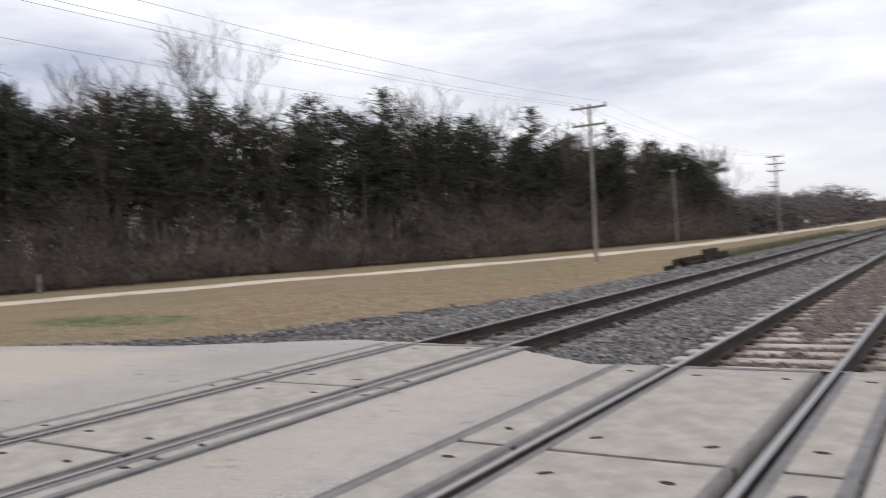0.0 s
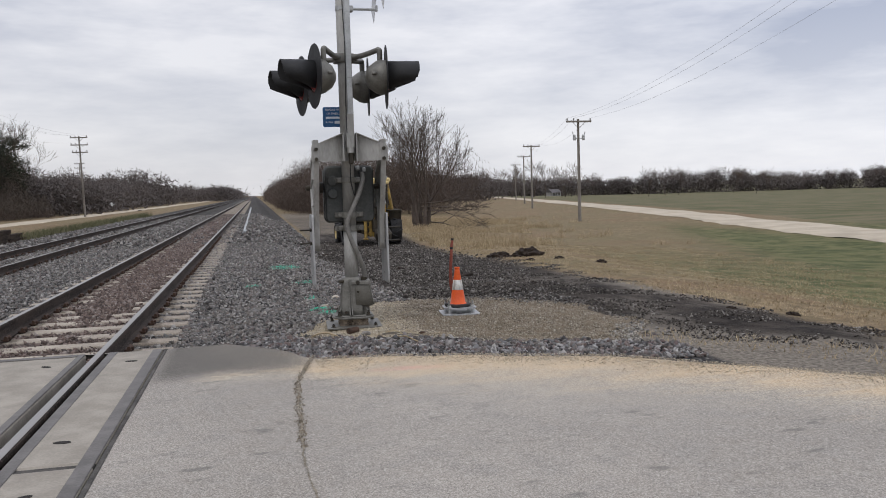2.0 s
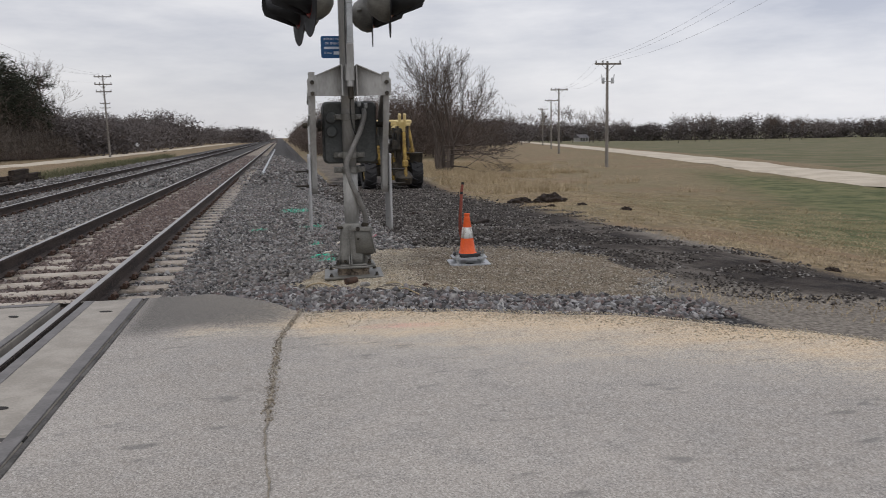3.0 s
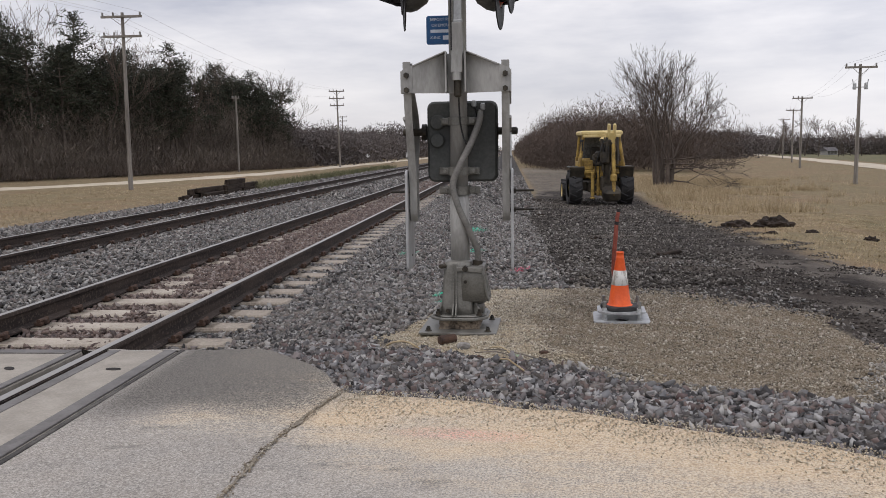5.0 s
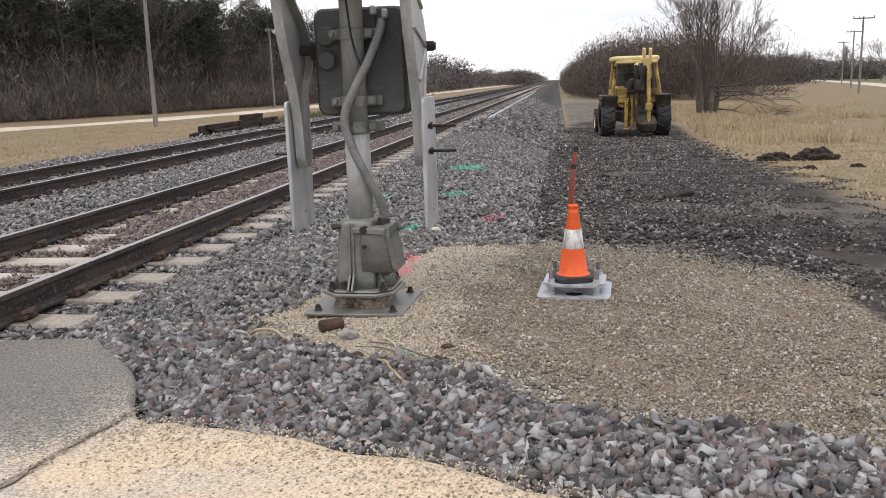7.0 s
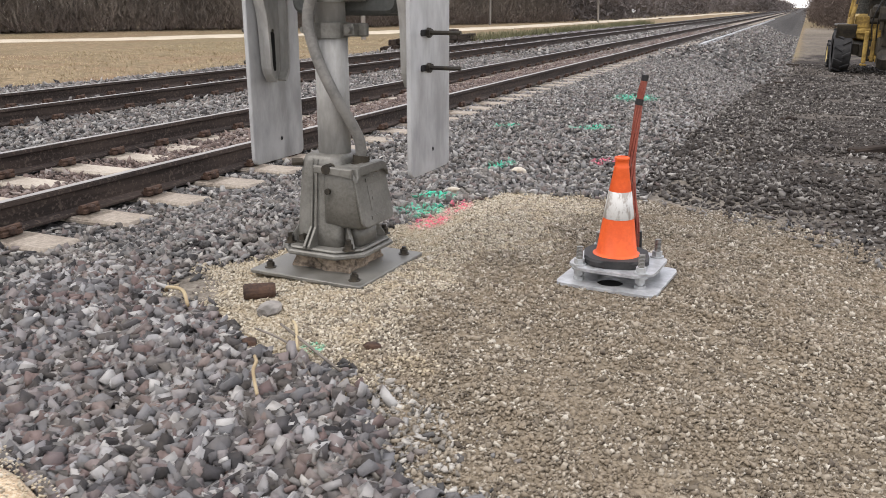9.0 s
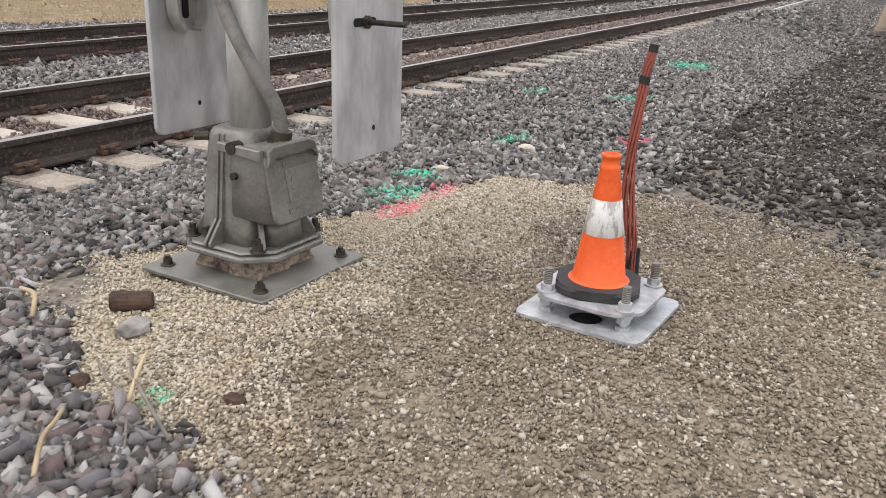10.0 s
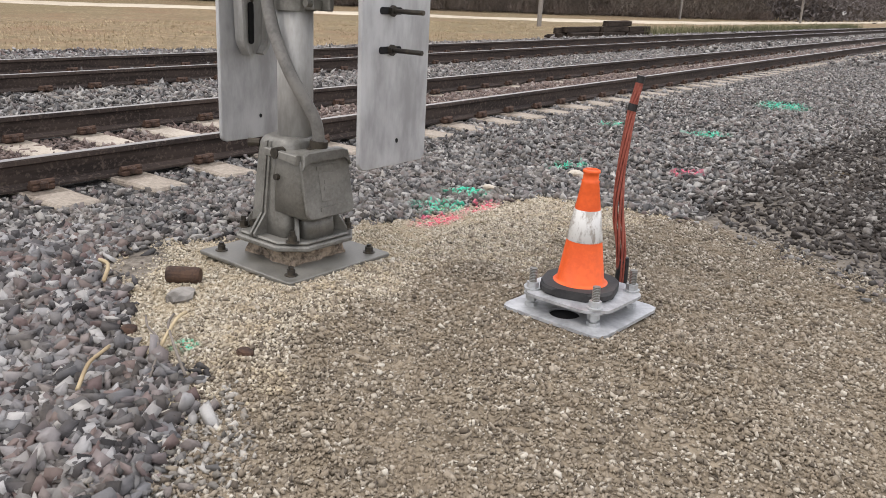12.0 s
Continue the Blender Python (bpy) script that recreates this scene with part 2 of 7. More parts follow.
def asphalt_material():
    k = Nodes("worn_asphalt", 0.9, 0, 0.25)
    n1, n2, n3 = k.noise(0.5, 6, 0.6), k.noise(4, 6, 0.65), k.noise(95, 5, 0.75)
    grit = k.cells(150, "Color")
    c = k.mix(k.soft(n1, 0.35, 0.65), (0.265, 0.232, 0.193), (0.36, 0.320, 0.270))
    c = k.mix(k.soft(n2, 0.4, 0.7), c, (0.25, 0.226, 0.196))
    c = k.mix(k.soft(n3, 0.40, 0.62), k.mix(0.35, c, (0.10, 0.093, 0.086)), k.mix(0.4, c, (0.52, 0.49, 0.45)))
    c = k.mix(k.math("MULTIPLY", k.soft(grit, 0.62, 0.95), 0.55), c, (0.58, 0.54, 0.48))
    c = k.mix(k.math("MULTIPLY", k.soft(k.cells(210, "Color"), 0.66, 0.9), 0.6), c, (0.085, 0.08, 0.074))
    old = k.math("MULTIPLY", k.attr("patch"), 0.9)
    c = k.mix(old, c, k.mix(k.soft(n3, 0.36, 0.64), (0.055, 0.049, 0.043), (0.175, 0.16, 0.14)))
    c = k.mix(k.math("MULTIPLY", k.soft(k.noise(2.3, 3, 0.5, (1, 2.6, 1)), 0.62, 0.72), 0.6), c, (0.12, 0.115, 0.105))
    v = k.math("ADD", k.attr("spill"), k.math("MULTIPLY", k.math("SUBTRACT", k.mix(0.5, k.noise(1.9, 7, 0.75, (0.6, 1.5, 1)), n3), 0.5), 3.2))
    sand = k.mix(k.soft(n3, 0.35, 0.62), (0.40, 0.262, 0.138), (0.60, 0.46, 0.30))
    c = k.mix(k.math("MULTIPLY", k.soft(v, 0.30, 1.15), 0.84), c, sand)
    tracks = k.math("MULTIPLY", k.soft(k.noise(110, 2, 0.5), 0.5, 0.6), k.soft(k.attr("spill"), 0.05, 0.6))
    c = k.mix(k.math("MULTIPLY", tracks, 0.6), c, (0.62, 0.54, 0.41))
    c = k.mix(k.math("MULTIPLY", k.soft(k.attr("pale"), 0.2, 0.9), 0.6), c, (0.40, 0.335, 0.26))
    for centre in ((2.50, 7.37, 0), (2.72, 7.33, 0)):
        c = k.mix(k.math("MULTIPLY", k.spot(centre, 0.24, (0.8, 2.2, 0.3)), k.math("MULTIPLY", k.soft(n3, 0.46, 0.6), 0.26)), c, (0.80, 0.20, 0.22))
    k.bump(k.mix(0.5, n3, grit), 0.35, 0.004)
    return k.done(c)


GROUND, ASPHALT = ground_material(), asphalt_material()
EDGE_STEEL = worn("dull_edge_steel", (0.095, 0.087, 0.080), (0.18, 0.168, 0.158), 5, 60, (0.6, 0.8), 0.1, 0.15)
CONCRETE = worn("crossing_concrete", (0.235, 0.21, 0.174), (0.35, 0.315, 0.266), 3.4, 60, (0.8, 0.95), 0, 0.3)
TIE_CONCRETE = worn("tie_concrete", (0.20, 0.165, 0.13), (0.41, 0.36, 0.295), 2.0, 50, (0.85, 0.95), 0, 0.4)
RUBBER = worn("crossing_rubber", (0.02, 0.019, 0.018), (0.055, 0.05, 0.046), 4, 70, (0.85, 1.0), 0, 0.3, None, 0.1)
STRIP = worn("worn_edge_strip", (0.05, 0.047, 0.044), (0.12, 0.112, 0.102), 4, 70, (0.85, 1.0), 0, 0.3, None, 0.1)
BLACK_RUBBER = worn("black_rubber", (0.016, 0.016, 0.017), (0.045, 0.043, 0.042), 6, 80, (0.6, 0.85), 0, 0.2)
TIMBER = worn("old_tie_timber", (0.016, 0.012, 0.010), (0.060, 0.046, 0.036), 4, 30, (0.9, 1.0), 0, 0.5, (1, 0.15, 1), 0.08)
GREY_TIMBER = worn("weathered_timber", (0.10, 0.085, 0.07), (0.24, 0.21, 0.18), 3, 30, (0.85, 0.95), 0, 0.5, (0.15, 1, 1))
POLE_WOOD = worn("pole_wood", (0.13, 0.115, 0.10), (0.27, 0.245, 0.215), 2, 22, (0.85, 0.95), 0, 0.4, (4, 4, 0.2))
RUST = worn("rusty_iron", (0.035, 0.022, 0.017), (0.105, 0.062, 0.042), 12, 80, (0.75, 0.95), 0.2, 0.4)
CAST = worn("grey_painted_casting", (0.112, 0.107, 0.092), (0.205, 0.197, 0.174), 7, 70, (0.36, 0.58), 0.25, 0.15, None, 0.5)
GALV = worn("galvanised_steel", (0.33, 0.335, 0.33), (0.50, 0.51, 0.51), 6, 60, (0.38, 0.6), 0.55, 0.1)
ALU = worn("dull_aluminium_paint", (0.275, 0.268, 0.25), (0.42, 0.412, 0.388), 4, 50, (0.42, 0.62), 0.2, 0.12, (1, 1, 0.3))
STAIN_PLATE = worn("weathered_weight_plate", (0.29, 0.29, 0.288), (0.46, 0.46, 0.456), 5, 14, (0.36, 0.55), 0.35, 0.03, (1, 1.3, 0.5))
NEW_GALV = worn("fresh_galvanised_steel", (0.30, 0.305, 0.31), (0.50, 0.505, 0.51), 16, 60, (0.35, 0.55), 0.35, 0.1)
PALE_GRAVEL = worn("pale_gravel_road", (0.36, 0.305, 0.23), (0.50, 0.43, 0.33), 0.6, 14, (0.9, 1.0), 0, 0.3)
DARK_CASE = worn("dark_grey_case", (0.055, 0.058, 0.055), (0.115, 0.118, 0.11), 3, 50, (0.5, 0.75), 0.1, 0.15)
LAMP_BLACK = worn("lamp_black", (0.013, 0.013, 0.014), (0.032, 0.032, 0.033), 4, 60, (0.55, 0.8), 0, 0.1)
WHITE_SHEET = worn("white_sheet", (0.62, 0.63, 0.64), (0.76, 0.77, 0.78), 3, 40, (0.4, 0.6), 0, 0.05)
SIGN_BLUE = worn("sign_blue", (0.018, 0.085, 0.22), (0.03, 0.12, 0.28), 8, 60, (0.4, 0.55), 0, 0.03)
SIGN_WHITE = worn("sign_white", (0.60, 0.64, 0.70), (0.75, 0.78, 0.82), 8, 60, (0.4, 0.6), 0, 0.03)
ORANGE = worn("cone_orange", (0.62, 0.080, 0.013), (0.78, 0.118, 0.024), 5, 60, (0.4, 0.6), 0, 0.05)
WIRE_RED = worn("red_brown_wire", (0.19, 0.045, 0.032), (0.33, 0.095, 0.065), 9, 70, (0.4, 0.6), 0, 0.05)
TAPE = worn("black_tape", (0.012, 0.012, 0.012), (0.028, 0.028, 0.028), 9, 70, (0.35, 0.5), 0, 0.05)
YELLOW = worn("faded_yellow_paint", (0.15, 0.092, 0.024), (0.45, 0.30, 0.080), 3.2, 20, (0.5, 0.75), 0, 0.1)
PALE_YELLOW = worn("bleached_yellow_paint", (0.50, 0.37, 0.14), (0.68, 0.55, 0.28), 2.2, 20, (0.5, 0.75), 0, 0.1)
OILY = worn("oily_steel", (0.02, 0.018, 0.015), (0.075, 0.062, 0.045), 4, 40, (0.45, 0.7), 0.3, 0.2)
GLASS_DARK = worn("dusty_cab_glass", (0.05, 0.05, 0.045), (0.11, 0.105, 0.09), 3, 30, (0.15, 0.35), 0, 0.02, None, 0.5)
SOIL = worn("dark_turned_soil", (0.014, 0.010, 0.008), (0.042, 0.029, 0.021), 5, 30, (0.9, 1.0), 0, 0.8)
BARK = worn("grey_brown_bark", (0.055, 0.043, 0.036), (0.125, 0.10, 0.082), 5, 30, (0.9, 1.0), 0, 0.4, (2, 2, 0.4))
TWIG = worn("brown_twigs", (0.060, 0.044, 0.036), (0.135, 0.102, 0.082), 0.5, 9, (0.9, 1.0), 0, 0.1)
DARK_TWIG = worn("dark_thicket_twigs", (0.080, 0.064, 0.052), (0.19, 0.155, 0.124), 0.35, 7, (0.9, 1.0), 0, 0.1)
FAR_TWIG = worn("distant_twigs", (0.075, 0.064, 0.060), (0.150, 0.128, 0.118), 0.05, 1.5, (0.9, 1.0), 0, 0.1)
NEEDLE = worn("pine_needles", (0.020, 0.024, 0.015), (0.054, 0.058, 0.037), 0.8, 12, (0.8, 0.95), 0, 0.1)
DRY_GRASS = worn("dry_grass_blades", (0.25, 0.185, 0.105), (0.47, 0.38, 0.24), 1.2, 12, (0.85, 0.95), 0, 0.05)
WEED = worn("green_weeds", (0.075, 0.085, 0.040), (0.17, 0.155, 0.085), 0.6, 9, (0.85, 0.95), 0, 0.05)
HOUSE_WALL = worn("pale_siding", (0.26, 0.25, 0.24), (0.36, 0.35, 0.33), 0.6, 5, (0.7, 0.9), 0, 0.05)
HOUSE_ROOF = worn("dark_shingles", (0.06, 0.055, 0.055), (0.13, 0.12, 0.12), 0.8, 6, (0.8, 0.95), 0, 0.2)
WIRE = worn("line_wire", (0.24, 0.24, 0.25), (0.34, 0.34, 0.35), 2, 9, (0.6, 0.8), 0, 0.02)
# near-black colour that paints the shade inside slots and holes
HOLE_SHADE = worn("inside_of_hole", (0.006, 0.006, 0.006), (0.014, 0.013, 0.012), 4, 30, (0.9, 1.0), 0, 0.1)


def rail_material():
    k = Nodes("rail_steel", 0.6, 0.6)
    z = k.xyz()[2]
    top = k.soft(z, -0.004, -0.001)
    side = k.mix(k.soft(k.noise(3, 5, 0.65, (1, 0.25, 4)), 0.35, 0.65), (0.018, 0.0125, 0.010), (0.052, 0.037, 0.029))
    side = k.mix(k.soft(k.noise(40, 3), 0.5, 0.7), side, (0.085, 0.062, 0.050))
    c = k.mix(top, side, (0.34, 0.32, 0.30))
    k.set(k.b.inputs["Metallic"], k.math("MULTIPLY", top, 0.75))
    k.bump(k.noise(60, 3), 0.25, 0.003)
    return k.done(c, k.math("MULTIPLY_ADD", top, -0.48, 0.9))


def collar_material():
    """White reflective band, scuffed to grey."""
    k = Nodes("scuffed_reflective_band", 0.45)
    scuff = k.soft(k.noise(26, 6, 0.75, (1, 1, 0.4)), 0.46, 0.58)
    return k.done(k.mix(scuff, (0.66, 0.65, 0.62), (0.36, 0.33, 0.29)))


RAIL, COLLAR = rail_material(), collar_material()

# ---- building blocks ----
def mesh_of(name, bm_, mats, smooth=False):
    me = bpy.data.meshes.new(name)
    bm_.to_mesh(me)
    bm_.free()
    for mm in mats if isinstance(mats, (list, tuple)) else (mats,):
        me.materials.append(mm)
    if smooth:
        me.polygons.foreach_set("use_smooth", [True] * len(me.polygons))
    return me


def part(name, bm_, material, parent, label="", smooth=False):
    ob = new(name, mesh_of(name, bm_, material, smooth))
    ob.parent = parent
    return tagged(ob, label)


def thing(name, place, label, category, group="", turn=0, kind=""):
    ob = new(name)
    ob.matrix_basis = pose(*place, 0, 0, turn)
    ob.empty_display_size = 0.1
    return tagged(ob, label, category, group, kind)


def arrays(name, verts, faces, material, smooth=False):
    """A mesh from numpy arrays; faces all of one size."""
    verts, faces = np.asarray(verts, np.float32), np.asarray(faces, np.int32)
    me = bpy.data.meshes.new(name)
    n, k = faces.shape
    me.vertices.add(len(verts))
    me.vertices.foreach_set("co", verts.ravel())
    me.loops.add(n * k)
    me.loops.foreach_set("vertex_index", faces.ravel())
    me.polygons.add(n)
    me.polygons.foreach_set("loop_start", np.arange(0, n * k, k, dtype=np.int32))
    if smooth:
        me.polygons.foreach_set("use_smooth", np.ones(n, bool))
    me.update(calc_edges=True)
    me.materials.append(material)
    return me


def box(bm_, size, at=(0, 0, 0), bevel=0.0, rot=None, taper=1.0, seg=1):
    """A bevelled block about a centre; taper scales its top."""
    made = bmesh.ops.create_cube(bm_, size=1.0)["verts"]
    for v in made:
        v.co = Vector((v.co.x * size[0] * (taper if v.co.z > 0 else 1), v.co.y * size[1] * (taper if v.co.z > 0 else 1), v.co.z * size[2]))
    if bevel:
        edges = {e for v in made for e in v.link_edges}
        out = bmesh.ops.bevel(bm_, geom=list(edges), offset=bevel, segments=seg, affect="EDGES", profile=0.6)
        made = list({v for f in out["faces"] for v in f.verts} | {v for v in made if v.is_valid})
    m = Matrix.Translation(at) @ (rot or Matrix())
    bmesh.ops.transform(bm_, matrix=m, verts=made)
    return made


def tube(bm_, a, b, r, r2=None, seg=16, caps=True):
    a, b = Vector(a), Vector(b)
    d = b - a
    m = Matrix.Translation((a + b) / 2) @ d.to_track_quat("Z", "Y").to_matrix().to_4x4()
    return bmesh.ops.create_cone(bm_, cap_ends=caps, segments=seg, radius1=r, radius2=r if r2 is None else r2, depth=d.length, matrix=m)["verts"]


def lathe(bm_, rows, seg=28, at=(0, 0, 0), rot=None):
    """Turn a list of (radius, height) round z."""
    m = Matrix.Translation(at) @ (rot or Matrix())
    rings = []
    for r, z in rows:
        rings.append([bm_.verts.new(m @ Vector((r * math.cos(2 * math.pi * i / seg), r * math.sin(2 * math.pi * i / seg), z))) for i in range(seg)])
    for p, q in zip(rings, rings[1:]):
        for i in range(seg):
            bm_.faces.new((p[i], p[(i + 1) % seg], q[(i + 1) % seg], q[i]))
    bmesh.ops.recalc_face_normals(bm_, faces=bm_.faces)


def slab(bm_, outline, z0, z1, bevel=0.0, m=None):
    """A flat plate of any outline, from height z0 to z1 (then moved by m)."""
    low = [bm_.verts.new((x, y, z0)) for x, y in outline]
    top = [bm_.verts.new((x, y, z1)) for x, y in outline]
    n = len(outline)
    fs = [bm_.faces.new(low[::-1]), bm_.faces.new(top)]
    fs += [bm_.faces.new((low[i], low[(i + 1) % n], top[(i + 1) % n], top[i])) for i in range(n)]
    verts = low + top
    if bevel:
        out = bmesh.ops.bevel(bm_, geom=list({e for f in fs[:2] for e in f.edges}), offset=bevel, segments=1, affect="EDGES")
        verts = list({v for f in out["faces"] for v in f.verts} | {v for v in verts if v.is_valid})
    bmesh.ops.recalc_face_normals(bm_, faces=bm_.faces)
    if m is not None:
        bmesh.ops.transform(bm_, matrix=m, verts=verts)
    return verts


def rounded(w, h, r, n=4, cx=0.0, cy=0.0):
    """The outline of a rounded rectangle."""
    pts = []
    for sx, sy, a0 in ((1, 1, 0), (-1, 1, 90), (-1, -1, 180), (1, -1, 270)):
        for i in range(n + 1):
            a = radians(a0 + 90 * i / n)
            pts.append((cx + sx * (w / 2 - r) + r * math.cos(a), cy + sy * (h / 2 - r) + r * math.sin(a)))
    return pts


def glide(points, steps=6):
    """A smooth line through points (Catmull-Rom)."""
    p = [Vector(q) for q in points]
    p = [p[0] * 2 - p[1]] + p + [p[-1] * 2 - p[-2]]
    out = []
    for a, b, c, d in zip(p, p[1:], p[2:], p[3:]):
        for i in range(steps):
            t = i / steps
            out.append(0.5 * (2 * b + (c - a) * t + (2 * a - 5 * b + 4 * c - d) * t * t + (3 * b - a - 3 * c + d) * t ** 3))
    return out + [p[-2]]


def hose(bm_, points, r, seg=10, steps=6, taper=1.0):
    """A round cable along a smooth line."""
    line = glide(points, steps)
    rings, up = [], Vector((0.13, 0.97, 0.2))
    for i, q in enumerate(line):
        d = (line[min(i + 1, len(line) - 1)] - line[max(i - 1, 0)]).normalized()
        s = d.cross(up).normalized()
        u = s.cross(d)
        rr = r * (1 + (taper - 1) * i / (len(line) - 1))
        rings.append([bm_.verts.new(q + rr * (math.cos(2 * math.pi * k / seg) * s + math.sin(2 * math.pi * k / seg) * u)) for k in range(seg)])
    for p, q in zip(rings, rings[1:]):
        for k in range(seg):
            bm_.faces.new((p[k], p[(k + 1) % seg], q[(k + 1) % seg], q[k]))
    bm_.faces.new(rings[0][::-1])
    bm_.faces.new(rings[-1])
    bmesh.ops.recalc_face_normals(bm_, faces=bm_.faces)


def bolt(bm_, at, r=0.014, h=0.05, nut=True, washer=True):
    x, y, z = at
    tube(bm_, (x, y, z), (x, y, z + h), r * 0.62, seg=10)
    if nut:
        tube(bm_, (x, y, z + 0.004), (x, y, z + 0.004 + r * 1.2), r, seg=6)
    if washer:
        tube(bm_, (x, y, z), (x, y, z + 0.004), r * 1.5, seg=14)


def smooth01(a, b, v):
    t = np.clip((np.asarray(v, float) - a) / (b - a), 0, 1)
    return t * t * (3 - 2 * t)


def wave(x, y, s, seed=0.0):
    """Cheap smooth unevenness, about -1 to 1."""
    x, y = np.asarray(x, float) * s + seed, np.asarray(y, float) * s - seed * 0.7
    return (np.sin(x * 1.7 + np.sin(y * 1.3) * 1.4) + np.sin(y * 2.1 + np.sin(x * 0.9 + 1.7) * 1.6) + np.sin((x + y) * 1.37 + 0.6) * 0.7) / 2.7


def inside(poly, x, y):
    """Signed distance to a closed outline, positive inside."""
    x, y = np.asarray(x, float), np.asarray(y, float)
    best, odd = np.full(x.shape, 1e9), np.zeros(x.shape, bool)
    for (ax, ay), (bx, by) in zip(poly, poly[1:] + poly[:1]):
        dx, dy = bx - ax, by - ay
        t = np.clip(((x - ax) * dx + (y - ay) * dy) / (dx * dx + dy * dy), 0, 1)
        best = np.minimum(best, np.hypot(x - ax - t * dx, y - ay - t * dy))
        cross = (ay > y) != (by > y)
        odd ^= cross & (x < ax + (y - ay) * dx / (dy if dy else 1e-9))
    return np.where(odd, best, -best)

# ---- the lie of the land ----
RAIL_X = (0.0, -1.505, -4.1, -5.605)
EDGE_X = (-60, -15, -9.8, -7.4, -6.8, -4.0, -2.5, -1.5, 1.14, 1.67, 1.93, 2.4, 3.28, 4.37, 6.1, 12, 40)
EDGE_Y = (9.6, 9.42, 9.25, 10.25, 10.41, 10.07, 9.04, 9.02, 9.10, 8.58, 8.03, 8.01, 7.72, 7.25, 5.65, 1.6, -10.5)
MOUND = [(3.08, 8.80), (3.63, 8.30), (4.2, 8.11), (4.79, 8.12), (5.45, 9.1), (5.3, 10.4), (4.65, 11.1), (4.05, 11.65), (3.5, 12.05), (3.0, 11.9), (2.8, 11.3), (2.80, 9.75)]
SAND = [(2.84, 9.62), (3.06, 9.0), (3.08, 8.78), (2.62, 8.74), (2.28, 9.18), (1.98, 9.66), (2.12, 10.15), (2.30, 10.6), (2.32, 11.2), (2.62, 11.85), (3.1, 11.9), (3.22, 11.1), (2.98, 10.3)]
DIRT = [(4.4, 48), (3.4, 34), (3.2, 24), (3.75, 17), (3.85, 12.8), (4.45, 11.9), (5.1, 10.9), (5.3, 9.4), (5.9, 8.5), (7.1, 7.5), (7.7, 8.1), (6.7, 12.2), (6.8, 18), (8.0, 30), (8.9, 43), (8.2, 49)]
TRAIL = ((-80, -4), (-54, 10), (-44, 21), (-36.5, 38), (-30.8, 47.5), (-25.6, 59.5), (-22.2, 76), (-20.6, 95), (-19.6, 246), (-19.6, 480))
LANE = ((18, -14), (23, 11), (27.6, 28.9), (31, 45), (37.2, 69), (61, 175), (99, 345), (130, 490))


def road_edge(x):
    return np.interp(x, EDGE_X, EDGE_Y)


def beside(line, x, y):
    """Distance to an open line."""
    best = np.full(np.shape(x), 1e9)
    for (ax, ay), (bx, by) in zip(line, line[1:]):
        dx, dy = bx - ax, by - ay
        t = np.clip(((x - ax) * dx + (y - ay) * dy) / (dx * dx + dy * dy), 0, 1)
        best = np.minimum(best, np.hypot(x - ax - t * dx, y - ay - t * dy))
    return best


def land(x, y):
    """Height of the bare ground."""
    x, y = np.asarray(x, float), np.asarray(y, float)
    right = -0.075 - 0.86 * np.maximum(smooth01(11.5, 36, y), smooth01(5.5, 15, x)) - 0.30 * smooth01(9, 22, x) - 1.9 * smooth01(34, 170, x)
    left = -0.22 - 0.43 * smooth01(-7.3, -11.5, x)
    bed = np.where(x > -7.3, -0.215, left)
    near_cross = 1 - smooth01(10.5, 20, y)
    w = smooth01(0.75, 1.5, x) * near_cross + smooth01(1.7, 3.4, x) * (1 - near_cross)
    z = bed * (1 - w) + right * w
    dome = np.exp(-(((x - 3.75) / 1.15) ** 2 + ((y - 9.85) / 1.5) ** 2))
    z = z + 0.07 * dome + 0.018 * np.exp(-(((x - 2.45) / 0.7) ** 2 + ((y - 9.8) / 0.7) ** 2))
    on_road = smooth01(0.10, -0.12, y - road_edge(x)) * smooth01(-10.5, -9, y)
    deck = -0.06 - 0.58 * smooth01(-9, -28, x) - 1.1 * smooth01(7, 24, x) - 0.22 * ((x > -6.2) & (x < 0.62) & (y < road_edge(x) - 0.1))
    z = z * (1 - on_road) + deck * on_road
    rough = 0.018 * wave(x, y, 1.9, 3) + 0.012 * wave(x, y, 5.1, 8)
    away = smooth01(9, 30, np.hypot(x, y - 8))
    z = z + rough * (1 - on_road) * (1 - smooth01(-8.0, -7.2, x) * smooth01(1.6, 0.8, x) * 0.85) + away * 0.05 * wave(x, y, 0.25, 1) * (np.abs(x + 2.5) > 7)
    lane = smooth01(3.2, 1.7, beside(LANE, x, y))
    z = z + 0.10 * lane
    pit = np.exp(-(((x - 8.15) / 0.9) ** 2 + ((y - 22.9) / 1.1) ** 2))
    return z - 0.10 * pit


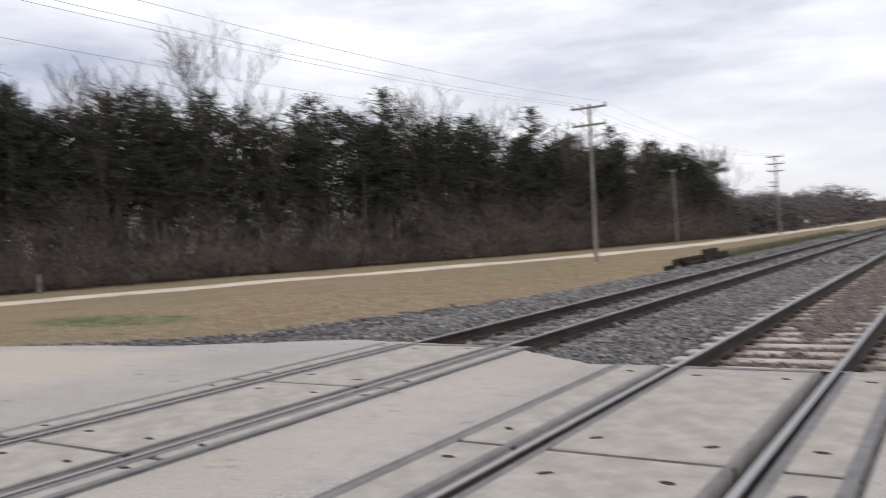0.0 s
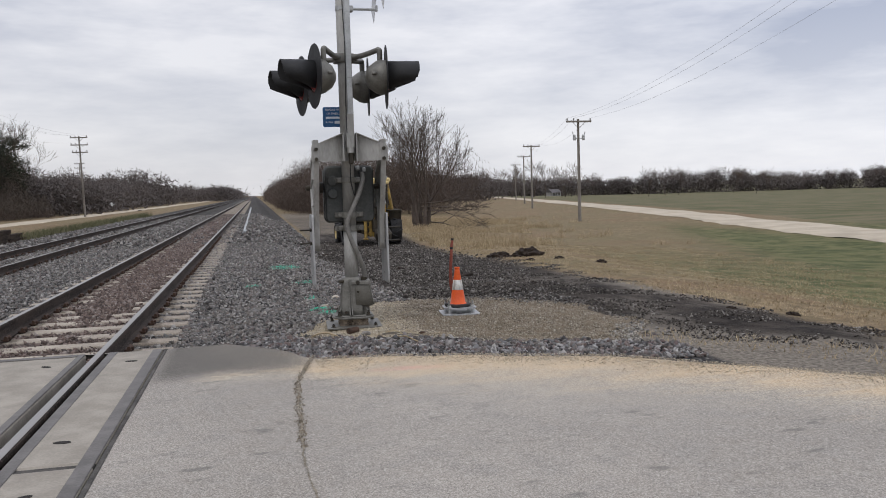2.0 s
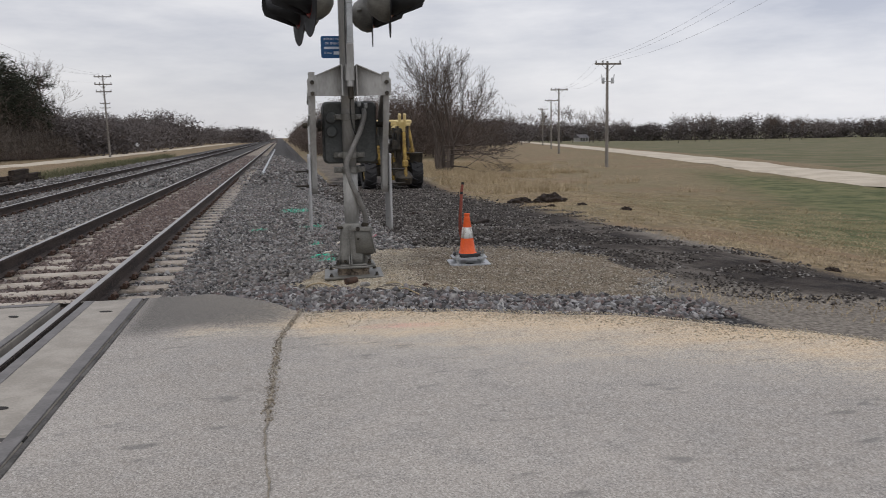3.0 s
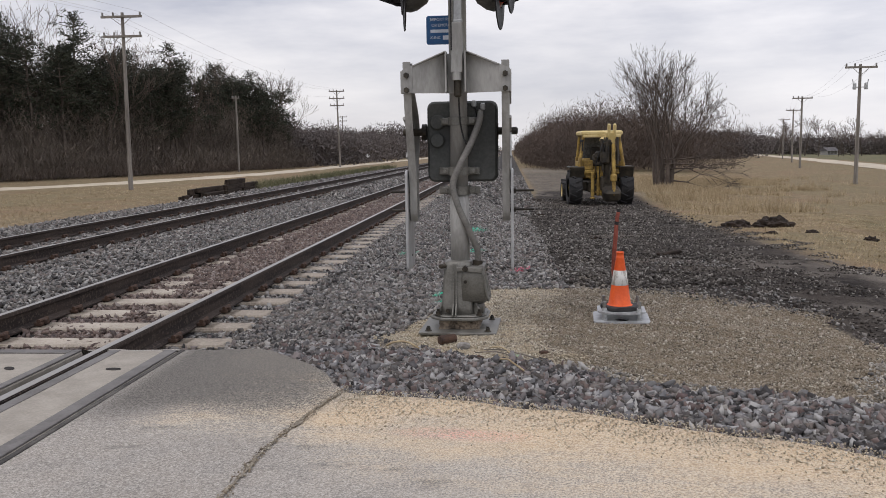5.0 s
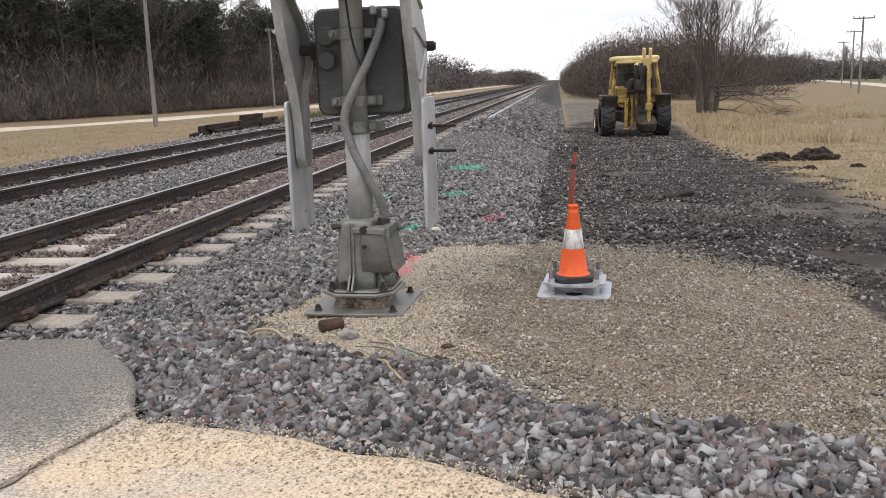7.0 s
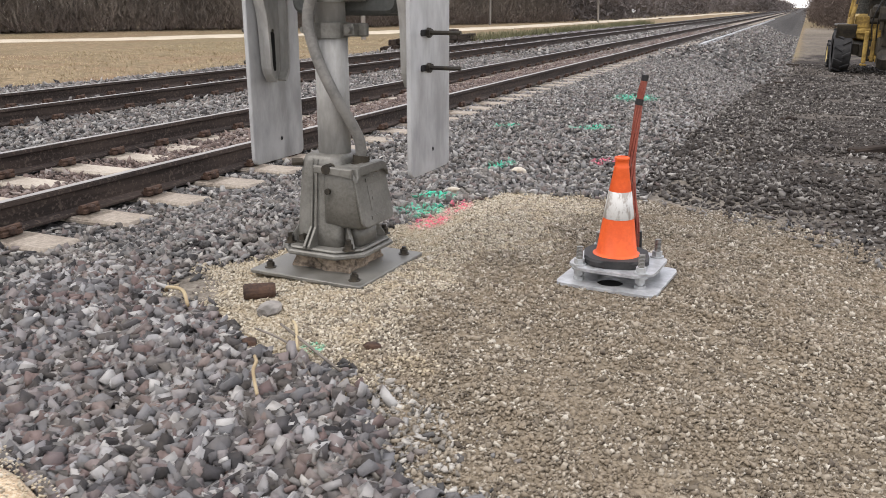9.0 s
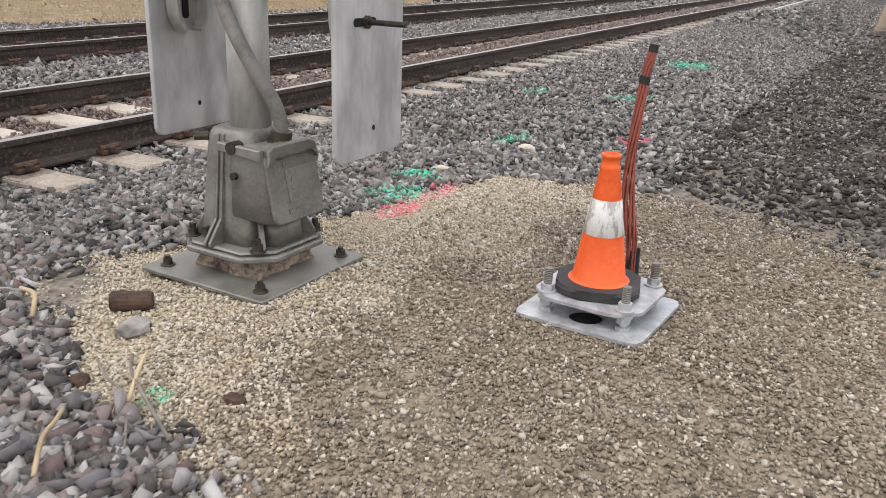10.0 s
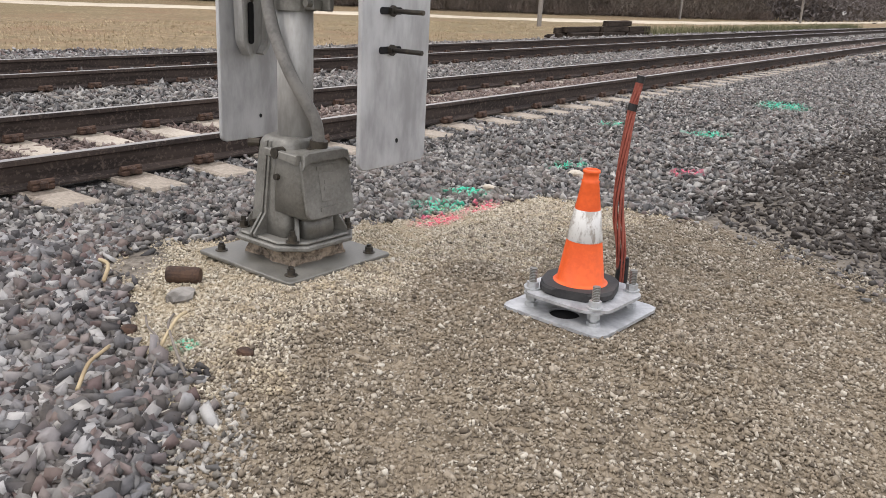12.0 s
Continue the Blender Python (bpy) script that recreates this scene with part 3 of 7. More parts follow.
def zones(x, y):
    beyond = y - road_edge(x)
    limit = np.interp(y, (9, 10, 12, 16, 26, 40, 400), (1.7, 2.0, 3.5, 3.9, 3.4, 4.0, 4.4))
    bed = np.minimum(limit - x, (x - np.interp(y, (9, 12.5, 13.6, 15.2, 19.6, 24, 30, 34), (-24, -19, -16.3, -13.9, -12.8, -11.5, -9.8, -9.3))) * 0.6)
    apron = np.minimum(np.minimum(0.9 - beyond, beyond + 0.2), np.minimum(x - 0.9, 5.0 - x)) + 0.25
    ballast = np.maximum(bed, apron)
    rusty = np.minimum(0.35 - np.abs(x + 0.7525), 1.0) + 0.3
    near_green = np.exp(-((x - -23.3) / 4) ** 2 - ((y - 17.8) / 1.8) ** 2) * 1.2
    right_green = smooth01(9, 13, x) * smooth01(75, 25, y) * (0.36 + 0.55 * np.exp(-((beside(LANE, x, y) - 4.5) / 2.5) ** 2))
    return {
        "ballast": np.clip(0.5 + ballast / 0.7, 0, 1), "rusty": np.clip(0.3 + rusty, 0, 1) * (np.abs(x + 0.7525) < 0.75) * 0.9,
        "dirt": np.maximum(np.clip(0.5 + inside(DIRT, x, y) / 2.2, 0, 1), 0.46 * smooth01(11, 8, x) * smooth01(3.4, 4.4, x) * smooth01(38, 48, y) * smooth01(110, 80, y)), "bare": smooth01(8.2, 6.6, x) * smooth01(16, 12, y) * smooth01(0.5, 1.0, x) + smooth01(1.2, 0.2, np.abs(beyond - 0.3)) * smooth01(0, 3, x) * smooth01(14, 7, x) + 0.6 * smooth01(13, 8, x) * smooth01(3.6, 4.6, x) * smooth01(36, 46, y) * smooth01(125, 95, y), "mound": np.clip(0.5 + inside(MOUND, x, y) / 0.35, 0, 1),
        "sand": np.clip(0.5 + inside(SAND, x, y) / 0.35, 0, 1), "green": np.clip(near_green + right_green + 0.42 * smooth01(7, 10, x) * smooth01(40, 8, y), 0, 1),
        "track": np.clip(np.maximum(0.5 + (1.7 - beside(TRAIL, x, y)) / 0.8, 0.5 + (2.0 - beside(LANE, x, y)) / 0.7), 0, 1),
        "field": smooth01(3.5, 7, beside(LANE, x, y)) * (x > np.interp(y, [p[1] for p in LANE], [p[0] for p in LANE])) * smooth01(-5, 5, y)}


def steps(fine, lo, hi, far, growth):
    """Grid lines: even between lo and hi, then ever wider."""
    mid = list(np.arange(lo, hi + fine / 2, fine))
    up, d = [hi], fine
    while up[-1] < far[1]:
        d *= growth
        up.append(up[-1] + d)
    down, d = [lo], fine
    while down[-1] > far[0]:
        d *= growth
        down.append(down[-1] - d)
    return np.array(down[:0:-1] + mid + up[1:])


gx, gy = steps(0.11, -9, 8.5, (-2500, 2500), 1.075), steps(0.11, 5.5, 15.5, (-1500, 3500), 1.055)
GX, GY = np.meshgrid(gx, gy)
gv = np.column_stack((GX.ravel(), GY.ravel(), land(GX, GY).ravel()))
ii = np.arange(len(gx) * len(gy)).reshape(len(gy), len(gx))
gf = np.column_stack([q.ravel() for q in (ii[:-1, :-1], ii[:-1, 1:], ii[1:, 1:], ii[1:, :-1])])
ground_mesh = arrays("ground", gv, gf, GROUND, True)
for name_, weight in zones(GX.ravel(), GY.ravel()).items():
    ground_mesh.attributes.new(name_, "FLOAT", "POINT").data.foreach_set("value", np.asarray(weight, np.float32))
tagged(new("ground", ground_mesh), "dry straw grass, dark dirt, gravel and grey railway ballast", "ground", kind="structure")

# the paved road over the tracks
rx = np.unique(np.concatenate((np.arange(-60, -9, 1.0), np.arange(-9, 7.5, 0.1), np.arange(7.5, 41, 1.0))))
ry = np.concatenate(([0.0, 0.012, 0.03, 0.06], np.arange(0.1, 2.6, 0.1), np.arange(2.7, 6, 0.3), [8, 11, 14, 18.5]))
RX, RO = np.meshgrid(rx, ry)
jag = 0.035 * wave(RX, 0 * RX, 7.0, 2) + 0.02 * wave(RX, 0 * RX, 19.0, 5)
RY = road_edge(RX) + jag * np.exp(-RO) - RO
deck_z = -0.004 - 0.58 * smooth01(-9, -28, RX) - 1.1 * smooth01(7, 24, RX) - 0.05 * np.exp(-RO / 0.02) + 0.003 * wave(RX, RY, 1.5)
rv = np.column_stack((RX.ravel(), RY.ravel(), deck_z.ravel()))
ii = np.arange(RX.size).reshape(RX.shape)
rf = np.column_stack([q.ravel() for q in (ii[1:, :-1], ii[1:, 1:], ii[:-1, 1:], ii[:-1, :-1])])
# no asphalt where the concrete panels lie
cx_, cy_ = rv[rf].mean(1)[:, 0], rv[rf].mean(1)[:, 1]
gone = ((cx_ > -2.1) & (cx_ < 0.6) & (cy_ < 8.98)) | ((cx_ > -6.1) & (cx_ < -3.7) & (cy_ < 10.02))
rf = rf[~gone]
road_mesh = arrays("road", rv, rf, ASPHALT, True)
spill = np.exp(-((np.maximum(RO, 0.15) - 0.15) / (0.92 + 0.35 * smooth01(2.0, 3.5, RX))) ** 2) * (0.25 * smooth01(0.5, 1.2, RX) + 0.72 * smooth01(1.6, 2.3, RX)) + 0.5 * np.exp(-((RY - 7.55) / 0.3) ** 2) * smooth01(0.7, 1.2, RX) * smooth01(2.4, 1.9, RX)
patch = np.clip(smooth01(1.95, 1.75, RX + 0.05 * wave(RX, RY, 4)) * smooth01(0.5, 0.7, RX) * smooth01(7.45, 7.8, RY + 0.12 * wave(RX, RY, 3)), 0, 1)
pale = smooth01(-7, -10, RX) * smooth01(0.2, 1.2, RO) + 0.55 * smooth01(-2.2, -2.6, RX) * smooth01(-4.0, -3.4, RX)
for name_, weight in (("spill", spill), ("patch", patch), ("pale", pale)):
    road_mesh.attributes.new(name_, "FLOAT", "POINT").data.foreach_set("value", np.asarray(weight.ravel(), np.float32))
tagged(new("road", road_mesh), "worn pale grey asphalt road with tan sand spilled along its edge", "road", kind="structure")



def ribbon(name, line, half, label, lift):
    """A smooth unpaved way laid over the ground."""
    pts = glide([(*p, 0) for p in line], 14)
    rows = []
    for i, p in enumerate(pts):
        d = (pts[min(i + 1, len(pts) - 1)] - pts[max(i - 1, 0)]).normalized()
        side = Vector((d.y, -d.x, 0))
        rows.append([p + side * half * k * (1 + 0.05 * math.sin(i * 1.7 + k)) for k in (-1.0, -0.9, -0.5, 0.0, 0.5, 0.9, 1.0)])
    flat = [q for r in rows for q in r]
    xs, ys = np.array([q.x for q in flat]), np.array([q.y for q in flat])
    crown = np.tile((-0.06, 0.0, 0.03, 0.045, 0.03, 0.0, -0.06), len(rows))
    v = np.column_stack((xs, ys, land(xs, ys) + lift + crown))
    k = np.arange(len(flat)).reshape(len(rows), 7)
    f = np.column_stack([q.ravel() for q in (k[:-1, :-1], k[1:, :-1], k[1:, 1:], k[:-1, 1:])])
    tagged(new(name, arrays(name, v, f, PALE_GRAVEL, True)), label, "road", kind="structure")


ribbon("trail", TRAIL, 1.75, "pale crushed-stone trail beside the wood", 0.05)
ribbon("gravel_lane", LANE, 2.1, "pale gravel lane between grass and field", 0.06)

# ---- tracks ----
def rail_piece(name, prof):
    """One rolled section of the rail, drawn along y."""
    bm_ = bmesh.new()
    rings = [[bm_.verts.new((x, y, z)) for x, z in prof] for y in (-9.0, 12.0, 40.0, 120.0, 400.0, 1500.0)]
    for p, q in zip(rings, rings[1:]):
        for i in range(len(prof)):
            bm_.faces.new((p[i], q[i], q[(i + 1) % len(prof)], p[(i + 1) % len(prof)]))
    bm_.faces.new(rings[0])
    bmesh.ops.recalc_face_normals(bm_, faces=bm_.faces)
    sharp = [e for e in bm_.edges if abs(e.verts[0].co.y - e.verts[1].co.y) > 1 and e.verts[0].co.z > -0.01]
    if sharp:
        bmesh.ops.bevel(bm_, geom=sharp, offset=0.008, segments=2, affect="EDGES")
    return mesh_of(name, bm_, RAIL)


rail_pieces = (rail_piece("rail_head", ((-0.036, 0.0), (0.036, 0.0), (0.037, -0.034), (0.010, -0.046), (-0.010, -0.046), (-0.037, -0.034))),
               rail_piece("rail_web", ((-0.010, -0.044), (0.010, -0.044), (0.009, -0.152), (-0.009, -0.152))),
               rail_piece("rail_foot", ((-0.011, -0.150), (0.011, -0.150), (0.075, -0.172), (0.075, -0.186), (-0.075, -0.186), (-0.075, -0.172))))
for x in RAIL_X:
    r_ = thing("rail", (x, 0, 0.004), "long rusty steel rail with a bright worn running surface", "rail", "rails of the two tracks")
    for me in rail_pieces:
        ob = new(me.name, me)
        ob.parent = r_


def tie_mesh(concrete):
    bm_ = bmesh.new()
    if concrete:
        for at, size in (((0, 0, -0.235), (2.60, 0.27, 0.10)),):
            box(bm_, size, at, 0.018)
        for v in bm_.verts:
            v.co.z -= 0.022 * max(0, 1 - abs(v.co.x) / 0.45) * (v.co.z > -0.23)
        for s in (-1, 1):
            box(bm_, (0.46, 0.26, 0.03), (s * 0.7525, 0, -0.2), 0.008)
    else:
        box(bm_, (2.6, 0.23, 0.12), (0, 0, -0.252), 0.012)
    return mesh_of("tie", bm_, TIE_CONCRETE if concrete else GREY_TIMBER)


def clip_mesh():
    bm_ = bmesh.new()
    box(bm_, (0.075, 0.15, 0.035), (0, 0, -0.165), 0.008)
    tube(bm_, (0.012, -0.075, -0.135), (0.012, 0.075, -0.135), 0.019, seg=8)
    box(bm_, (0.05, 0.05, 0.05), (0.03, 0, -0.15), 0.01)
    return mesh_of("rail_clip", bm_, RUST)


concrete_tie, timber_tie, clip = tie_mesh(True), tie_mesh(False), clip_mesh()
TIE_STEP, TIE_START = 0.61, 9.40
for centre, mesh_, start, count, label in ((-0.7525, concrete_tie, TIE_START, 70, "dusty tan concrete railway tie set in ballast"),
                                           (-4.8525, timber_tie, 10.5, 55, "grey weathered railway tie half buried in ballast")):
    for i in range(count):
        tie = new("tie", mesh_)
        tie.matrix_basis = pose(centre + random.uniform(-0.02, 0.02), start + i * TIE_STEP + random.uniform(-0.015, 0.015), random.uniform(-0.006, 0.004), 0, 0, random.uniform(-0.7, 0.7))
        tagged(tie, label, "railway tie", "ties under the rails")
        if i < 42:
            for sx in (-0.7525, 0.7525):
                for side in (-1, 1):
                    c_ = new("rail_clip", clip)
                    c_.parent = tie
                    c_.matrix_basis = pose(sx + side * 0.10, 0, 0, 0, 0, 0 if side > 0 else 180)

far_ties = bmesh.new()
for i in range(70, 400):
    box(far_ties, (2.6, 0.27, 0.1), (-0.7525, TIE_START + i * TIE_STEP, -0.235))
tagged(new("far_ties", mesh_of("far_ties", far_ties, TIE_CONCRETE)), "far concrete ties under the running rails", "railway ties", kind="stuff")

# concrete crossing panels with rubber flangeways
def panel_mesh(w, l):
    bm_ = bmesh.new()
    box(bm_, (w, l, 0.10), (0, 0, -0.05), 0.012)
    me = mesh_of("crossing_panel", bm_, CONCRETE)
    return me


def pocket_mesh():
    bm_ = bmesh.new()
    slab(bm_, [(0.042 * math.cos(a) * 1.25, 0.026 * math.sin(a)) for a in [i * math.pi / 6 for i in range(12)]], 0.0, 0.003)
    return mesh_of("lifting_pocket", bm_, RUBBER)


pocket = pocket_mesh()
GROUP = "concrete panels of the crossing"
crossing = thing("rail_crossing", (0, 0, 0), "concrete panel level crossing over two railway tracks", "level crossing")
for rail_r, rail_l, ends, out_r, out_l in ((0.0, -1.505, (8.98, 5.55, 2.12, -1.3, -4.7), 0.56, 0.62), (-4.1, -5.605, (10.04, 7.1, 4.37, 1.64, -1.1, -3.8), 0.40, 0.48)):
    spans = ((rail_l + 0.115, rail_r - 0.115), (rail_r + 0.085, rail_r + out_r), (rail_l - out_l, rail_l - 0.085))
    for x0, x1 in spans:
        for y1, y0 in zip(ends, ends[1:]):
            me = panel_mesh(x1 - x0, y1 - y0 - 0.07)
            p_ = new("crossing_panel", me)
            p_.matrix_basis = pose((x0 + x1) / 2, (y0 + y1) / 2, 0.004 + random.uniform(-0.002, 0.003))
            p_.parent = crossing
            tagged(p_, "stained pale concrete panel")
            for fy in (-0.36, 0.37):
                for fx in ((-0.30, 0.30) if x1 - x0 > 1 else (0.0,)):
                    h_ = new("lifting_pocket", pocket)
                    h_.parent = p_
                    h_.matrix_basis = pose(fx * (x1 - x0) + random.uniform(-0.03, 0.03), fy * (y1 - y0) + random.uniform(-0.1, 0.1), 0.001, 0, 0, random.uniform(-40, 40))
    for y1 in ends[1:-1]:
        for x0, x1 in spans:
            bm_ = bmesh.new()
            box(bm_, (x1 - x0, 0.066, 0.05), ((x0 + x1) / 2, y1, -0.029), 0.003)
            part("joint_filler", bm_, STRIP, crossing)
    for x, w in ((rail_r - 0.076, 0.066), (rail_r + 0.060, 0.045), (rail_l + 0.076, 0.066), (rail_l - 0.060, 0.045)):
        bm_ = bmesh.new()
        box(bm_, (w, ends[0] - ends[-1], 0.05), (x, (ends[0] + ends[-1]) / 2, -0.10 if w > 0.05 else -0.075), 0.004)
        part("flangeway_seal", bm_, RUBBER, crossing, "black rubber strip")
    for x, w in ((rail_r - 0.145, 0.055), (rail_r + 0.125, 0.075), (rail_l + 0.145, 0.055), (rail_l - 0.125, 0.075), (rail_r + out_r - 0.045, 0.085), (rail_l - out_l + 0.045, 0.085)):
        bm_ = bmesh.new()
        box(bm_, (w, ends[0] - ends[-1] - 0.08, 0.012), (x, (ends[0] + ends[-1]) / 2, 0.004), 0.003)
        part("edge_angle", bm_, EDGE_STEEL, crossing, "dull grey steel edging")
    bm_ = bmesh.new()
    box(bm_, (rail_r - rail_l - 0.35, 0.09, 0.012), ((rail_r + rail_l) / 2, ends[0] - 0.09, 0.0045), 0.003)
    part("edge_angle", bm_, EDGE_STEEL, crossing, "dull grey steel edging")
    for x, w in ((rail_r + out_r + 0.025, 0.03), (rail_l - out_l - 0.025, 0.03)):
        bm_ = bmesh.new()
        box(bm_, (w, ends[0] - ends[-1], 0.05), (x, (ends[0] + ends[-1]) / 2, -0.022), 0.004)
        part("panel_edge_strip", bm_, STRIP, crossing, "dark worn joint strip")

# a long spare rail lying beside the near track
bm_ = bmesh.new()
box(bm_, (0.09, 75, 0.09), (0.95, 75.5, float(land(0.95, 60)) + 0.06), 0.01)
box(bm_, (0.16, 75, 0.02), (0.95, 75.5, float(land(0.95, 60)) + 0.02), 0.005)
tagged(new("spare_rail", mesh_of("spare_rail", bm_, GALV)), "long pale spare rail lying on the ballast beside the track", "spare rail")

# ---- the crossing signal with its raised gate ----
def swing(deg, at=(0, 0, 0)):
    return Matrix.Translation(at) @ Matrix.Rotation(radians(deg), 4, "Z")


XZ = Matrix(((1, 0, 0, 0), (0, 0, 1, 0), (0, 1, 0, 0), (0, 0, 0, 1)))   # (x, z) outlines, thickness along y
YZ = Matrix(((0, 0, 1, 0), (1, 0, 0, 0), (0, 1, 0, 0), (0, 0, 0, 1)))   # (y, z) outlines, thickness along x

signal = thing("crossing_signal", (2.458, 9.845, -0.036), "grey railway crossing signal mast with raised gate arm and flashing-light heads", "crossing signal")
signal.scale = (1.04, 1.04, 1.04)
FOOT = swing(-3)

bm_ = bmesh.new()
slab(bm_, rounded(0.56, 0.56, 0.012, 2), 0.012, 0.028, 0.003, FOOT)
base_plate = part("base_plate", bm_, CAST, signal, "flat grey painted steel base plate")
for sx in (-1, 1):
    for sy in (-1, 1):
        bm_ = bmesh.new()
        bolt(bm_, (0, 0, 0), 0.017, 0.035)
        b_ = part("anchor_bolt", bm_, OILY, signal)
        b_.matrix_basis = FOOT @ pose(sx * 0.215, sy * 0.215, 0.028)
# tan grout crumbs; the dark tone paints the shade of the gap
bm_ = bmesh.new()
box(bm_, (0.27, 0.27, 0.075), (0, 0, 0.064), 0.0, FOOT)
bmesh.ops.subdivide_edges(bm_, edges=bm_.edges[:], cuts=7, use_grid_fill=True)
for v in bm_.verts:
    n_ = noise.fractal(v.co * 22, 1.0, 2.0, 3)
    v.co += Vector((v.co.x, v.co.y, 0)).normalized() * (0.022 * n_ + 0.012)
part("grout", bm_, worn("crumbled_grout", (0.05, 0.038, 0.028), (0.34, 0.27, 0.20), 14, 60, (0.9, 1), 0, 0.8), signal, "crumbling tan grout")
bm_ = bmesh.new()
oct_ = [(0.21, 0.12), (0.12, 0.21), (-0.12, 0.21), (-0.21, 0.12), (-0.21, -0.12), (-0.12, -0.21), (0.12, -0.21), (0.21, -0.12)]
slab(bm_, oct_, 0.098, 0.120, 0.006, FOOT)
slab(bm_, [(x * 0.93, y * 0.93) for x, y in oct_], 0.120, 0.134, 0.006, FOOT)
flange = part("flange", bm_, CAST, signal)
for sx in (-1, 1):
    for sy in (-1, 1):
        bm_ = bmesh.new()
        bolt(bm_, (0, 0, 0), 0.018, 0.045)
        b_ = part("flange_bolt", bm_, OILY, flange)
        b_.matrix_basis = FOOT @ pose(sx * 0.15, sy * 0.15, 0.134)
# hollow cast pedestal in two halves, with ribs
def loft(bm_, rows, m=Matrix(), n=5):
    """A closed body through rounded rectangles: rows of centre x, centre y, width, depth, corner, height."""
    rings = [[bm_.verts.new(m @ Vector((x, y, z))) for x, y in rounded(w, d, r, n, cx, cy)] for cx, cy, w, d, r, z in rows]
    k = len(rings[0])
    for p, q in zip(rings, rings[1:]):
        for i in range(k):
            bm_.faces.new((p[i], p[(i + 1) % k], q[(i + 1) % k], q[i]))
    bm_.faces.new(rings[0][::-1])
    bm_.faces.new(rings[-1])
    bmesh.ops.recalc_face_normals(bm_, faces=bm_.faces)


def lean(verts, base, slope=-0.20, pivot=0.235):
    """Lay flat upright plates against the sloping face of the box."""
    for v in verts:
        if v.is_valid:
            v.co.x += base + slope * (v.co.z - pivot)


bm_ = bmesh.new()
loft(bm_, ((-0.015, 0, 0.235, 0.29, 0.03, 0.130), (-0.015, 0, 0.228, 0.275, 0.035, 0.19), (-0.012, 0, 0.205, 0.235, 0.04, 0.44), (-0.012, 0, 0.196, 0.225, 0.045, 0.492), (-0.012, 0, 0.182, 0.21, 0.05, 0.512), (-0.012, 0, 0.15, 0.18, 0.05, 0.522)), FOOT)
pedestal = part("pedestal", bm_, CAST, signal, "ribbed grey cast pedestal", True)
for sy in (-1, 1):
    for dx in (-0.040, -0.018):
        bm_ = bmesh.new()
        slab(bm_, [(sy * 0.205, 0.130), (sy * 0.205, 0.142), (sy * 0.146, 0.215), (sy * 0.118, 0.50), (sy * 0.095, 0.512), (sy * 0.09, 0.130)], dx - 0.006, dx + 0.006, 0.002, FOOT @ YZ)
        part("seam_rib", bm_, CAST, pedestal)
for ang in (40, 140, 220, 320):
    bm_ = bmesh.new()
    slab(bm_, [(0.09, 0.13), (0.215, 0.13), (0.21, 0.147), (0.115, 0.30), (0.09, 0.31)], -0.009, 0.009, 0.003, FOOT @ swing(ang) @ XZ)
    part("corner_rib", bm_, CAST, pedestal)
bm_ = bmesh.new()
loft(bm_, ((0.108, -0.012, 0.17, 0.20, 0.03, 0.218), (0.110, -0.016, 0.196, 0.244, 0.03, 0.236), (0.098, -0.016, 0.166, 0.236, 0.03, 0.43), (0.092, -0.016, 0.154, 0.226, 0.035, 0.468), (0.092, -0.012, 0.13, 0.18, 0.035, 0.480)), FOOT)
junction = part("junction_box", bm_, CAST, signal, "", True)
bm_ = bmesh.new()
loft(bm_, ((0.115, -0.012, 0.12, 0.16, 0.03, 0.130), (0.115, -0.012, 0.11, 0.15, 0.03, 0.222)), FOOT)
part("box_neck", bm_, CAST, junction, "", True)
bm_ = bmesh.new()
slab(bm_, rounded(0.256, 0.238, 0.03, 4, -0.014, 0.345), 0.0, 0.016, 0.005, FOOT @ YZ)
lip = [(-0.14 + 0.256 * i / 14, 0.448 + 0.008 * math.sin(i * 1.2) - 0.026 * (i in (0, 14)) - 0.012 * (i in (1, 13))) for i in range(15)]
slab(bm_, lip + [(0.108, 0.474), (0.08, 0.486), (-0.10, 0.486), (-0.13, 0.474)], -0.012, 0.030, 0.005, FOOT @ YZ)
lean(bm_.verts, 0.203)
cover = part("cover", bm_, CAST, junction, "cast cover with a drooping lip")
bm_ = bmesh.new()
slab(bm_, [(-0.015, 0.452), (0.05, 0.458), (0.12, 0.452), (0.168, 0.438), (0.172, 0.478), (-0.015, 0.484)], -0.150, -0.126, 0.004, FOOT @ XZ)
part("drip_edge", bm_, CAST, junction)
bm_ = bmesh.new()
slab(bm_, rounded(0.10, 0.11, 0.006, 2, -0.01, 0.345), 0.016, 0.0185, 0.001, FOOT @ YZ)
for w, z in ((0.11, 0.42), (0.05, 0.365), (0.06, 0.34), (0.12, 0.262)):
    slab(bm_, [(-0.01 - w / 2, z - 0.008), (-0.01 + w / 2, z - 0.008), (-0.01 + w / 2, z + 0.008), (-0.01 - w / 2, z + 0.008)], 0.016, 0.0205, 0, FOOT @ YZ)
lean(bm_.verts, 0.203)
part("nameplate", bm_, CAST, junction)
for a_, b_, r_ in (((0.05, -0.11, 0.47), (0.05, -0.155, 0.47), 0.022), ((0.05, -0.11, 0.375), (0.05, -0.15, 0.375), 0.013), ((-0.10, -0.10, 0.485), (-0.135, -0.13, 0.485), 0.016), ((-0.08, -0.13, 0.165), (-0.08, -0.165, 0.165), 0.015)):
    bm_ = bmesh.new()
    tube(bm_, FOOT @ Vector(a_), FOOT @ Vector(b_), r_, seg=8)
    part("pedestal_bolt", bm_, OILY, pedestal)
bm_ = bmesh.new()
